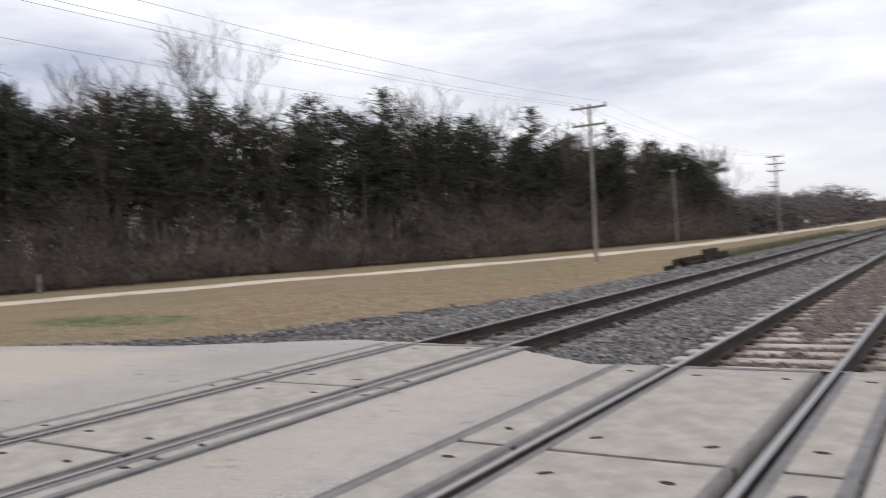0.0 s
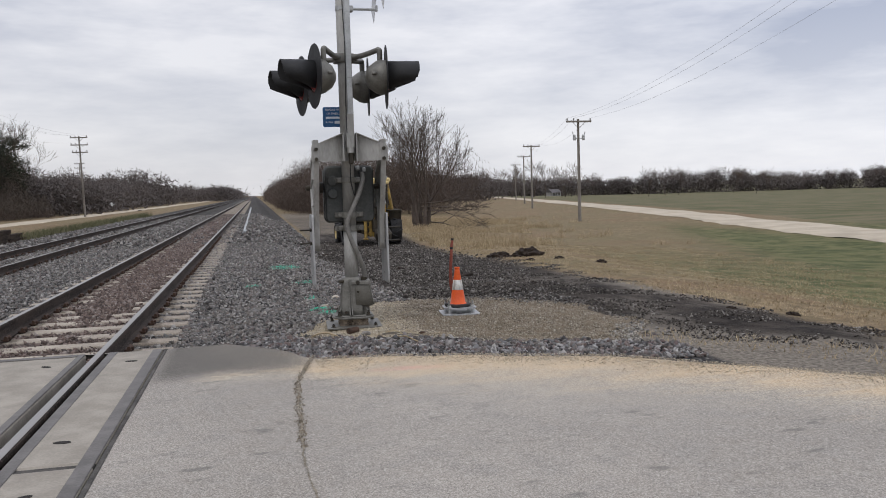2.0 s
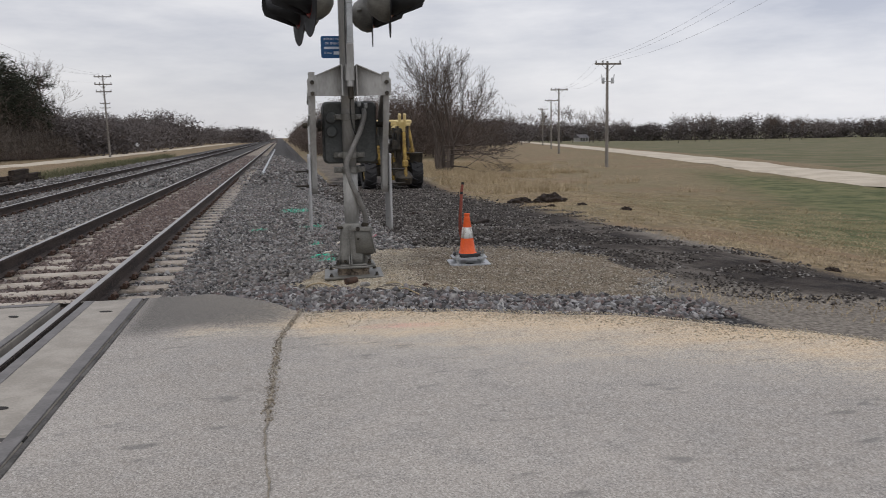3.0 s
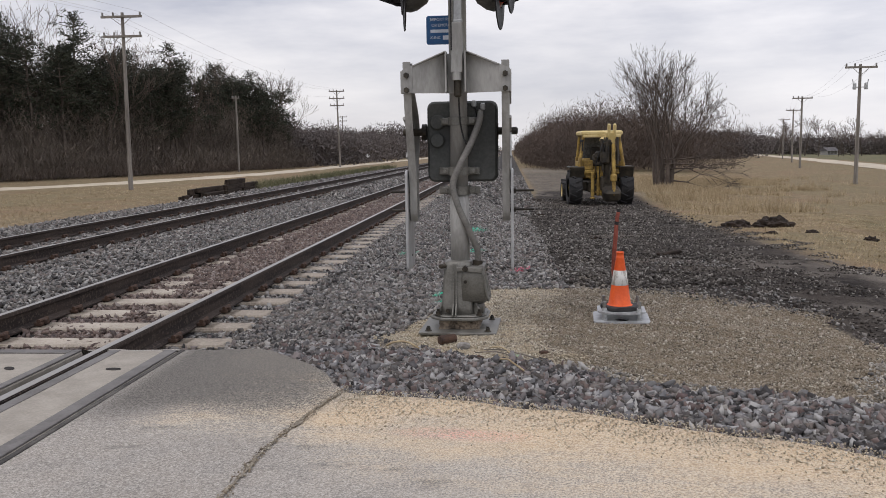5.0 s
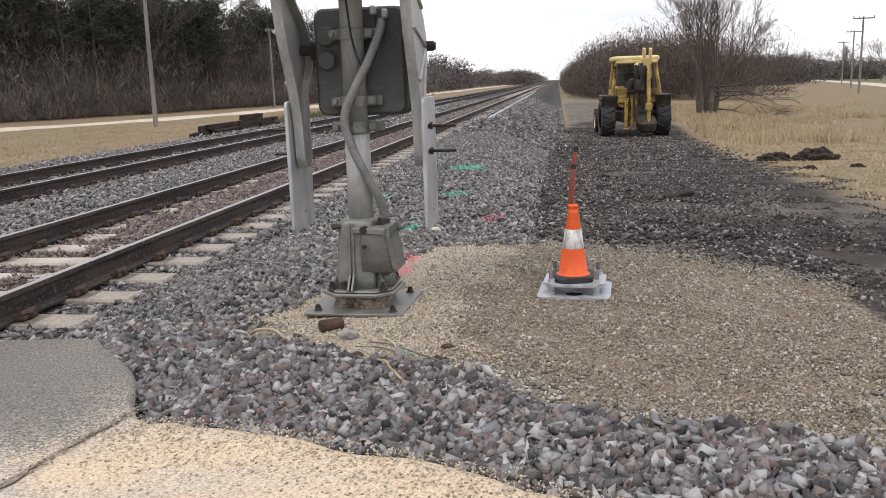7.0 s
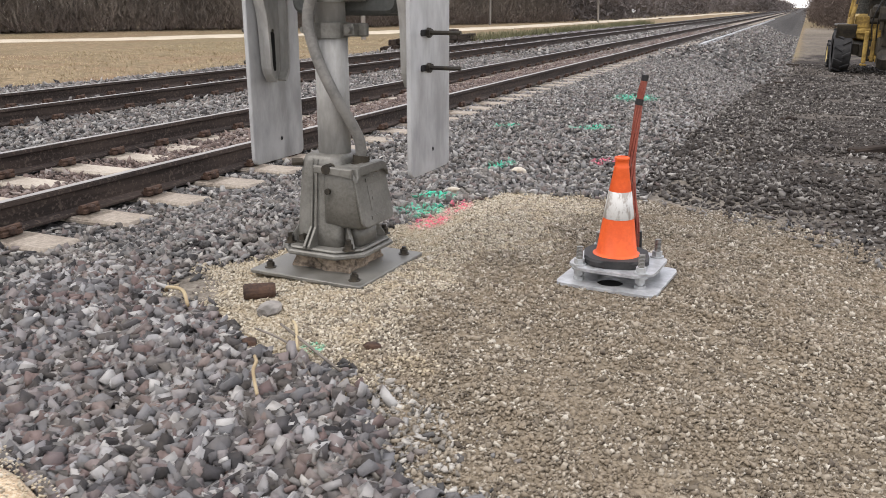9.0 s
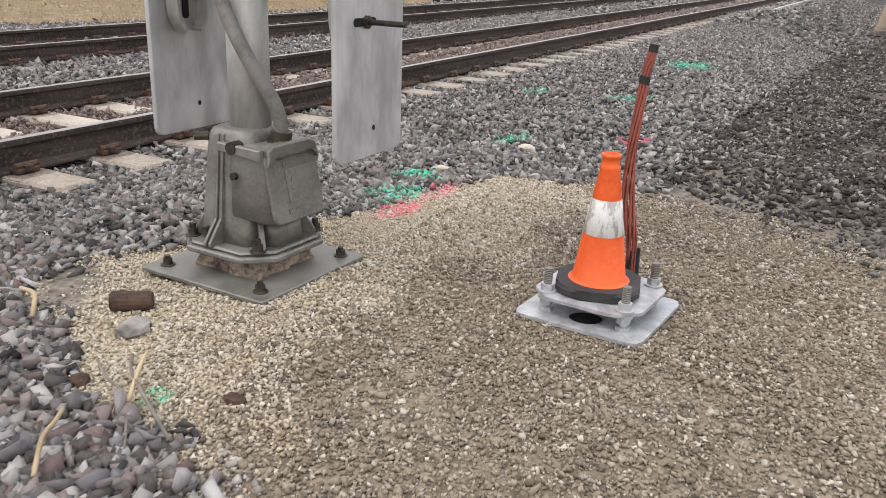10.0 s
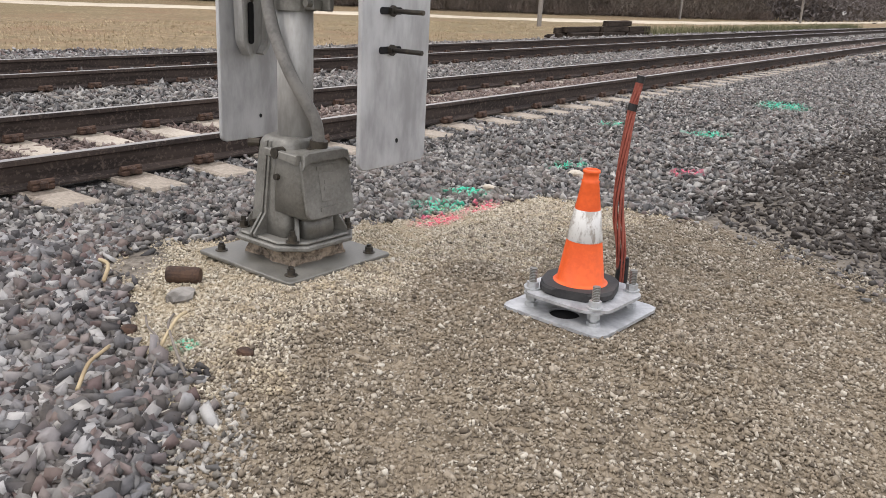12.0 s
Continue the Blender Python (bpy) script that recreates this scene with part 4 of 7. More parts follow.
tube(bm_, (0.125, 0.0, 0.472), (0.13, 0.0, 0.515), 0.036, seg=16)
tube(bm_, (0.125, 0.0, 0.470), (0.126, 0.0, 0.484), 0.048, seg=6)
part("conduit_collar", bm_, OILY, pedestal)

bm_ = bmesh.new()
tube(bm_, (0, 0, 0.44), (0, 0, 1.02), 0.070, seg=24)
tube(bm_, (0, 0, 0.50), (0, 0, 0.515), 0.075, seg=24)
tube(bm_, (0, 0, 1.02), (0, 0, 4.7), 0.064, seg=24)
lathe(bm_, ((0.066, 4.7), (0.05, 4.75), (0.002, 4.77)), 20)
part("mast", bm_, ALU, signal, "dull aluminium-grey round mast", True)
for z in (1.03, 1.17, 1.53):
    bm_ = bmesh.new()
    tube(bm_, (0, 0, z - 0.03), (0, 0, z + 0.03), 0.079, seg=24)
    box(bm_, (0.30, 0.03, 0.055), (0, 0.045, z), 0.006)
    for sx in (-1, 1):
        box(bm_, (0.05, 0.05, 0.05), (sx * 0.095, -0.0, z), 0.006)
        tube(bm_, (sx * 0.105, -0.05, z), (sx * 0.105, 0.05, z), 0.014, seg=8)
    part("mast_clamp", bm_, CAST, signal)
bm_ = bmesh.new()
hose(bm_, ((0.13, 0.0, 0.50), (0.125, -0.02, 0.60), (0.06, -0.085, 0.77), (-0.005, -0.105, 0.92), (-0.04, -0.108, 1.08), (0.015, -0.108, 1.22), (0.10, -0.06, 1.39), (0.15, 0.0, 1.53), (0.155, 0.06, 1.60)), 0.024, 12, 6)
part("conduit", bm_, worn("grey_flexible_conduit", (0.13, 0.125, 0.115), (0.22, 0.21, 0.19), 8, 70, (0.5, 0.7), 0, 0.2), signal, "grey flexible cable conduit", True)
bm_ = bmesh.new()
hose(bm_, ((0.02, -0.24, 1.80), (0.012, -0.14, 1.68), (0.02, -0.09, 1.50), (0.06, -0.07, 1.36), (0.11, -0.03, 1.37), (0.135, 0.03, 1.48), (0.12, 0.075, 1.62)), 0.006, 6, 6)
part("lamp_cable", bm_, TAPE, signal, "thin black cable")
# gate mechanism
bm_ = bmesh.new()
slab(bm_, rounded(0.51, 0.585, 0.05, 4, 0, 1.375), 0.075, 0.40, 0.014, XZ)
mech = part("gate_mechanism", bm_, DARK_CASE, signal, "dark grey gate mechanism case")
mech.matrix_basis = pose(0.02, 0, 0.010)
bm_ = bmesh.new()
slab(bm_, rounded(0.525, 0.60, 0.055, 4, 0, 1.375), 0.20, 0.225, 0.006, XZ)
part("case_seam", bm_, DARK_CASE, mech)
for z in (1.515, 1.385):
    bm_ = bmesh.new()
    lathe(bm_, ((0.058, 0), (0.058, 0.015), (0.046, 0.022), (0.046, 0.045), (0.0, 0.048)), 18, (-0.18, 0.076, z), Matrix.Rotation(radians(90), 4, "X"))
    part("round_cap", bm_, DARK_CASE, mech)
for x, z in ((0.155, 1.625), (0.09, 1.645)):
    bm_ = bmesh.new()
    box(bm_, (0.035, 0.05, 0.05), (x, 0.06, z), 0.008)
    part("cable_gland", bm_, GALV, mech)
bm_ = bmesh.new()
for sx in (-1, 1):
    bm_ = bmesh.new()
    tube(bm_, (sx * 0.25, 0.2, 1.46), (sx * 0.42, 0.2, 1.46), 0.028, seg=14)
    tube(bm_, (sx * 0.25, 0.2, 1.46), (sx * 0.285, 0.2, 1.46), 0.06, seg=16)
    tube(bm_, (sx * 0.40, 0.2, 1.46), (sx * 0.43, 0.2, 1.46), 0.022, seg=6)
    part("shaft", bm_, OILY, signal, "dark steel drive shaft")


def gate_support(sx):
    """Curved side arm that carries gate and counterweight."""
    front = ((-0.255, 1.93), (-0.235, 1.72), (-0.17, 1.50), (-0.07, 1.30), (0.005, 1.10), (0.02, 0.94), (0.025, 0.86), (0.055, 0.805))
    back = ((0.125, 0.805), (0.158, 0.86), (0.16, 1.00), (0.17, 1.22), (0.27, 1.36), (0.285, 1.48), (0.20, 1.60), (0.0, 1.74), (-0.13, 1.93))
    bm_ = bmesh.new()
    x0 = sx * 0.355
    slab(bm_, list(front) + list(back), min(x0, x0 + sx * 0.014), max(x0, x0 + sx * 0.014), 0.003, YZ)
    for line in (front, back):
        pts = glide([(0, *p) for p in line], 3)
        for a, b in zip(pts, pts[1:]):
            d = (b - a).normalized()
            rot = Matrix(((1, 0, 0, 0), (0, d.z, d.y, 0), (0, -d.y, d.z, 0), (0, 0, 0, 1)))
            box(bm_, (0.052, 0.014, (b - a).length * 1.08), (a + b) / 2 + Vector((sx * 0.340, 0, 0)), 0.0, rot)
    for (ya, za), (yb, zb) in (((-0.19, 1.55), (0.20, 1.46)), ((-0.05, 1.27), (0.20, 1.46)), ((0.04, 1.06), (0.20, 1.46)), ((-0.2, 1.78), (0.1, 1.66))):
        tube(bm_, (sx * 0.372, ya, za), (sx * 0.372, yb, zb), 0.012, seg=6)
    arm = part("gate_support_arm", bm_, ALU, signal, "curved ribbed grey cast support arm")
    return arm


for sx in (-1, 1):
    arm = gate_support(sx)
    # black slab paints the shaded slot; the arm is not cut
    bm_ = bmesh.new()
    slab(bm_, rounded(0.026, 0.17, 0.012, 3, 0.09, 0.93), sx * 0.352 - 0.004, sx * 0.352 + 0.004, 0, YZ)
    part("slot", bm_, HOLE_SHADE, arm)
    bm_ = bmesh.new()
    xp = sx * 0.384
    slab(bm_, rounded(0.40, 0.74, 0.03, 3, 0.14, 0.81), xp - 0.010, xp + 0.010, 0.003, YZ)
    weight = part("counterweight_plate", bm_, STAIN_PLATE, signal, "stained bare steel counterweight plate")
    # slots and hole are black slabs in shade colour on the uncut plate
    for z in (1.02, 0.88):
        bm_ = bmesh.new()
        slab(bm_, rounded(0.13, 0.026, 0.012, 3, 0.10, z), xp - 0.012, xp + 0.012, 0, YZ)
        part("slot", bm_, HOLE_SHADE, weight)
    bm_ = bmesh.new()
    slab(bm_, [(0.155 + 0.007 * math.cos(a), 0.535 + 0.009 * math.sin(a)) for a in [i * math.pi / 6 for i in range(12)]], xp - 0.012, xp + 0.012, 0, YZ)
    part("hole", bm_, HOLE_SHADE, weight)
    for z in (1.02, 0.88):
        bm_ = bmesh.new()
        tube(bm_, (xp - sx * 0.03, 0.10, z), (xp + 0.16, 0.10, z) if sx > 0 else (xp - 0.13, 0.10, z), 0.009, seg=8)
        tube(bm_, (xp + 0.012, 0.10, z), (xp + 0.028, 0.10, z), 0.02, seg=6)
        tube(bm_, (xp - 0.028, 0.10, z), (xp - 0.012, 0.10, z), 0.02, seg=6)
        part("through_bolt", bm_, OILY, weight, "long dark threaded bolt")

# yoke over the mechanism: bent sheet with a pocket for the gate arm
def sheet(bm_, pts, push):
    """A flat plate through 3D points, thickened by a vector."""
    a = [bm_.verts.new(p) for p in pts]
    b = [bm_.verts.new(Vector(p) + Vector(push)) for p in pts]
    bm_.faces.new(a)
    bm_.faces.new(b[::-1])
    for i in range(len(a)):
        bm_.faces.new((a[i], b[i], b[(i + 1) % len(a)], a[(i + 1) % len(a)]))
    bmesh.ops.recalc_face_normals(bm_, faces=bm_.faces)


def eaves(x):
    return 1.868 + 0.128 * (0.372 - abs(x)) / 0.31


bm_ = bmesh.new()
sheet(bm_, [(-0.062, -0.180, 1.718), (0.062, -0.180, 1.718), (0.062, -0.180, 1.990), (-0.062, -0.180, 1.990)], (0, 0.010, 0))
yoke = part("yoke", bm_, ALU, signal, "peaked grey sheet-metal yoke between the support arms")
for sx in (-1, 1):
    for name, pts, push in (
            ("end_plate", [(sx * 0.372, -0.276, 1.718), (sx * 0.300, -0.276, 1.718), (sx * 0.300, -0.276, eaves(0.300)), (sx * 0.372, -0.276, eaves(0.372))], (0, 0.012, 0)),
            ("pocket_panel", [(sx * 0.300, -0.268, 1.718), (sx * 0.070, -0.195, 1.718), (sx * 0.070, -0.195, eaves(0.070)), (sx * 0.300, -0.268, eaves(0.300))], (0, 0.010, 0)),
            ("guide_flange", [(sx * 0.062, -0.300, 1.718), (sx * 0.062, -0.180, 1.718), (sx * 0.062, -0.180, 1.996), (sx * 0.062, -0.300, 1.996)], (sx * 0.010, 0, 0)),
            ("sloping_rim", [(sx * 0.372, -0.276, 1.868), (sx * 0.070, -0.276, 1.993), (sx * 0.070, -0.190, 1.993), (sx * 0.372, -0.240, 1.868)], (0, 0, 0.008)),
            ("side_flange", [(sx * 0.372, -0.276, 1.718), (sx * 0.372, -0.200, 1.718), (sx * 0.372, -0.200, 1.868), (sx * 0.372, -0.276, 1.868)], (sx * 0.010, 0, 0))):
        bm_ = bmesh.new()
        sheet(bm_, pts, push)
        part(name, bm_, ALU, yoke)
for sx in (-1, 1):
    for z in (1.738, 1.838):
        bm_ = bmesh.new()
        tube(bm_, (sx * 0.340, -0.306, z), (sx * 0.340, -0.276, z), 0.020, seg=6)
        part("yoke_bolt", bm_, OILY, yoke)
bm_ = bmesh.new()
box(bm_, (0.082, 0.055, 0.34), (0.008, -0.255, 2.02), 0.010, None, 1, 2)
tube(bm_, (0.008, -0.255, 1.80), (0.008, -0.255, 1.86), 0.034, seg=14)
part("arm_socket", bm_, ALU, signal)
# dark block added for the bracket and the black gap below the arm
bm_ = bmesh.new()
box(bm_, (0.050, 0.05, 0.15), (0.012, -0.245, 1.76), 0.012)
part("arm_pin", bm_, OILY, signal, "dark oily pin block")
bm_ = bmesh.new()
box(bm_, (0.060, 0.045, 3.6), (0.018, -0.255, 3.98), 0.006)
for z in (2.2, 2.55, 3.35, 4.1):
    box(bm_, (0.066, 0.051, 0.012), (0.018, -0.255, z), 0.002)
gate = part("gate_arm", bm_, GALV, signal, "raised pale grey gate arm standing upright")
bm_ = bmesh.new()
hose(bm_, [(-0.022 + 0.006 * math.sin(z * 5.1), -0.285, z) for z in (2.0, 2.3, 2.6, 2.9, 3.05, 3.2, 3.35, 3.6, 4.0, 4.6, 5.4)], 0.005, 6, 4)
part("gate_lamp_cable", bm_, TAPE, gate, "thin black cable")
# blue information plate
bm_ = bmesh.new()
slab(bm_, rounded(0.29, 0.205, 0.018, 3, -0.085, 2.17), 0.072, 0.076, 0.001, XZ)
plate = part("information_sign", bm_, SIGN_BLUE, signal, "small blue sign with white lettering")
plate.matrix_basis = pose(0, 0, 0.018)


def lettering(text, size, at, parent, material, turn=Matrix()):
    cu = bpy.data.curves.new("lettering", "FONT")
    cu.body, cu.size, cu.align_x, cu.extrude = text, size, "CENTER", 0.0008
    tmp = new("lettering", cu)
    me = bpy.data.meshes.new_from_object(tmp.evaluated_get(bpy.context.evaluated_depsgraph_get()))
    bpy.data.objects.remove(tmp)
    me.materials.append(material)
    ob = new("lettering", me)
    ob.parent = parent
    ob.matrix_basis = Matrix.Translation(at) @ turn
    return ob


UP = Matrix.Rotation(radians(90), 4, "X")
bpy.context.view_layer.update()
lettering("REPORT PROBLEM", 0.029, (-0.085, 0.0705, 2.235), plate, SIGN_WHITE, UP)
lettering("OR EMERGENCY", 0.029, (-0.085, 0.0705, 2.195), plate, SIGN_WHITE, UP)
lettering("X-ING", 0.027, (-0.165, 0.0705, 2.108), plate, SIGN_WHITE, UP)
for x, z, w, h in ((-0.085, 2.163, 0.23, 0.022), (-0.045, 2.116, 0.13, 0.03)):
    bm_ = bmesh.new()
    box(bm_, (w, 0.002, h), (x, 0.0708, z))
    part("number_bar", bm_, SIGN_WHITE, plate)
RED_LENS = worn("dark_red_lens", (0.12, 0.008, 0.008), (0.2, 0.015, 0.012), 6, 40, (0.15, 0.3), 0, 0.02)
# cross arm with four flashing-light heads
bm_ = bmesh.new()
box(bm_, (0.20, 0.17, 0.095), (0, 0, 2.775), 0.02, None, 1, 2)
for sx in (-1, 1):
    tube(bm_, (sx * 0.11, -0.06, 2.745), (sx * 0.11, -0.06, 2.815), 0.02, seg=8)
    for sy in (-1, 1):
        hose(bm_, ((sx * 0.05, sy * 0.05, 2.775), (sx * 0.15, sy * 0.18, 2.782), (sx * 0.25, sy * 0.34, 2.805), (sx * 0.272, sy * 0.372, 2.812), (sx * 0.282, sy * 0.382, 2.79), (sx * 0.282, sy * 0.382, 2.68)), 0.027, 10, 5)
part("lamp_crossarm", bm_, CAST, signal, "bent grey pipe cross arm", True).matrix_basis = Matrix.Rotation(radians(6), 4, "Z")
AIM = Matrix.Rotation(radians(6), 4, "Z")
for sx in (-1, 1):
    for sy in (-1, 1):
        at = AIM @ Matrix.Translation((sx * 0.31 - 0.02, sy * 0.38, 2.538)) @ Matrix.Rotation(radians(-12 if sx > 0 else 3), 4, "Z")
        out = Matrix.Rotation(radians(90 * sx), 4, "Y")
        bm_ = bmesh.new()
        lathe(bm_, ((0.17, 0.05), (0.175, 0.0), (0.16, -0.05), (0.11, -0.12), (0.05, -0.155), (0.0, -0.16)), 24, (0, 0, 0), out)
        box(bm_, (0.05, 0.05, 0.03), (-sx * 0.07, -0.15, 0.02), 0.008)
        head = part("light_head", bm_, CAST, signal, "grey domed light housing", True)
        head.matrix_basis = at
        bm_ = bmesh.new()
        lathe(bm_, ((0.155, 0.052), (0.31, 0.046), (0.314, 0.050), (0.31, 0.056), (0.155, 0.060)), 36, (0, 0, 0), out)
        part("background_disc", bm_, LAMP_BLACK, head, "flat black background disc")
        bm_ = bmesh.new()
        lathe(bm_, ((0.15, 0.055), (0.12, 0.075), (0.06, 0.09), (0.0, 0.094)), 24, (0, 0, 0), out)
        part("lens", bm_, RED_LENS, head, "dark red lens")
        bm_ = bmesh.new()
        n, grid = 24, []
        for i in range(n + 1):
            a = radians(-62 + 304 * i / n)
            reach = 0.33 - 0.05 * max(0.0, 0.3 - math.sin(a)) if math.sin(a) > -0.25 else 0.30 - 0.24 * min(1.0, (-0.25 - math.sin(a)) / 0.6) ** 0.9
            grid.append([bm_.verts.new((sx * l, r * math.cos(a), r * math.sin(a) + 0.01)) for r, l in ((0.150, 0.05), (0.146, 0.05 + reach), (0.141, 0.05 + reach), (0.145, 0.05))])
        for p, q in zip(grid, grid[1:]):
            for i in range(4):
                bm_.faces.new((p[i], p[(i + 1) % 4], q[(i + 1) % 4], q[i]))
        bmesh.ops.recalc_face_normals(bm_, faces=bm_.faces)
        part("hood", bm_, LAMP_BLACK, head, "long black visor", True)
# crossbuck seen nearly edge-on
for z in (3.28, 3.66, 3.86):
    bm_ = bmesh.new()
    tube(bm_, (0, 0, z - 0.02), (0, 0, z + 0.02), 0.07, seg=20)
    box(bm_, (0.06, 0.08, 0.06), (0.085, 0, z), 0.008)
    tube(bm_, (0.09, 0, z), (0.36, 0.0, z), 0.014, seg=8)
    box(bm_, (0.02, 0.05, 0.06), (0.36, 0.0, z + 0.01), 0.004)
    part("crossbuck_bracket", bm_, GALV, signal)
for deg in (45, -45):
    bm_ = bmesh.new()
    slab(bm_, rounded(0.23, 1.22, 0.01, 2), -0.0015, 0.0015, 0, Matrix.Translation((0.375 + 0.004 * (deg > 0), 0, 3.72)) @ Matrix.Rotation(radians(deg), 4, "X") @ YZ)
    part("crossbuck_blade", bm_, WHITE_SHEET, signal, "thin white crossbuck blade")

# ---- new signal foundation with a traffic cone on it ----
fz = float(land(3.70, 10.11)) + 0.004
FO = (3.712, 10.085, fz)
found = thing("signal_foundation", FO, "galvanised double base plate on four threaded anchor rods in gravel", "foundation", "", -5)
def plate_with_hole(w, corner, z0, z1, n, hole):
    bm_ = bmesh.new()
    m, half, hx, hy, hr = 64, w / 2, *hole
    pts, near = [], []
    for i in range(m):
        a = 2 * math.pi * i / m
        near.append((hx + hr * math.cos(a), hy + hr * math.sin(a)))
        dx, dy = math.cos(a), math.sin(a)
        k = half / max(abs(dx), abs(dy))
        x, y = k * dx, k * dy
        over = abs(x) + abs(y) - (w - corner * (1.0 if n == 1 else 0.59))
        if over > 0:
            x, y = x - math.copysign(over / 2, x), y - math.copysign(over / 2, y)
        pts.append((x, y))
    ring = [bm_.verts.new((x, y, z1)) for x, y in pts]
    low = [bm_.verts.new((x, y, z0)) for x, y in pts]
    hi = [bm_.verts.new((x, y, z1)) for x, y in near]
    ho = [bm_.verts.new((x, y, z0)) for x, y in near]
    for i in range(m):
        j = (i + 1) % m
        bm_.faces.new((ring[i], ring[j], hi[j], hi[i]))
        bm_.faces.new((low[j], low[i], ho[i], ho[j]))
        bm_.faces.new((low[i], low[j], ring[j], ring[i]))
        bm_.faces.new((hi[i], hi[j], ho[j], ho[i]))
    bmesh.ops.recalc_face_normals(bm_, faces=bm_.faces)
    return bm_


part("lower_plate", plate_with_hole(0.43, 0.035, 0.0, 0.012, 4, (0, -0.11, 0.056)), NEW_GALV, found, "rounded galvanised lower plate")
part("upper_plate", plate_with_hole(0.37, 0.07, 0.066, 0.077, 1, (0, 0, 0.085)), NEW_GALV, found, "galvanised upper plate with cut corners")
# black plug under the cut hole paints the shade of the opening
bm_ = bmesh.new()
tube(bm_, (0, -0.11, -0.02), (0, -0.11, 0.003), 0.058, seg=24)
part("dark_opening", bm_, HOLE_SHADE, found)
for sx in (-1, 1):
    for sy in (-1, 1):
        bm_ = bmesh.new()
        x, y = sx * 0.133, sy * 0.133
        tube(bm_, (x, y, 0.0), (x, y, 0.156), 0.0125, seg=12)
        for z0, z1, r in ((0.012, 0.026, 0.024), (0.036, 0.056, 0.022), (0.058, 0.0655, 0.03), (0.078, 0.083, 0.03), (0.083, 0.105, 0.0225)):
            tube(bm_, (x, y, z0), (x, y, z1), r, seg=6 if z1 - z0 > 0.01 else 18)
        rod = part("threaded_anchor_rod", bm_, GALV, found, "threaded rod with nuts and washers")
        bm_ = bmesh.new()
        for i in range(9):
            tube(bm_, (x, y, 0.106 + i * 0.006), (x, y, 0.1095 + i * 0.006), 0.0142, seg=12)
        part("thread", bm_, CAST, rod, "dull grey thread")
cone = thing("traffic_cone", (3.700, 10.085, fz + 0.0775), "orange traffic cone with a scuffed white band and black rubber base", "traffic cone", "", 14)
bm_ = bmesh.new()
slab(bm_, rounded(0.272, 0.272, 0.085, 6), 0.0, 0.034, 0.009)
part("rubber_base", bm_, BLACK_RUBBER, cone, "black rubber base")
bm_ = bmesh.new()
lathe(bm_, ((0.101, 0.034), (0.094, 0.039), (0.087, 0.044), (0.0645, 0.196)), 36)
part("cone_body", bm_, ORANGE, cone, "orange plastic cone", True)
bm_ = bmesh.new()
lathe(bm_, ((0.0475, 0.305), (0.0315, 0.405), (0.033, 0.412), (0.029, 0.416), (0.028, 0.440), (0.032, 0.444), (0.031, 0.452), (0.025, 0.455), (0.023, 0.44), (0.023, 0.36)), 36)
part("cone_top", bm_, ORANGE, cone, "orange plastic tip", True)
bm_ = bmesh.new()
lathe(bm_, ((0.0640, 0.192), (0.0660, 0.194), (0.0490, 0.307), (0.0470, 0.309)), 36)
part("reflective_band", bm_, COLLAR, cone, "scuffed white reflective band", True)
bundle = thing("cable_bundle", (3.735, 10.40, fz), "bundle of twisted red-brown wires taped together standing upright", "cable bundle")
bundle.scale = (1, 1, 1.04)
for i in range(8):
    a0 = i * math.pi / 4
    pts = []
    for j, (x, y, z, r) in enumerate(((0.0, 0.0, -0.02, 0.012), (-0.015, -0.01, 0.16, 0.017), (-0.04, -0.02, 0.30, 0.019), (-0.045, -0.03, 0.45, 0.014), (-0.035, -0.035, 0.60, 0.013), (-0.026, -0.03, 0.72, 0.012), (-0.012, -0.025, 0.80, 0.011))):
        a = a0 + j * 0.75
        pts.append((x + r * math.cos(a), y + r * math.sin(a), z))
    bm_ = bmesh.new()
    hose(bm_, pts, 0.0048, 7, 5)
    part("wire", bm_, WIRE_RED, bundle, "", True)
for a, b, r in (((-0.030, -0.032, 0.69), (-0.026, -0.03, 0.715), 0.0185), ((-0.013, -0.026, 0.79), (-0.010, -0.024, 0.815), 0.016), ((0.012, 0.004, -0.02), (0.006, 0.0, 0.13), 0.013), ((-0.020, -0.012, -0.02), (-0.006, -0.012, 0.12), 0.013)):
    bm_ = bmesh.new()
    tube(bm_, a, b, r, seg=12)
    part("tape_wrap", bm_, TAPE, bundle, "black tape")

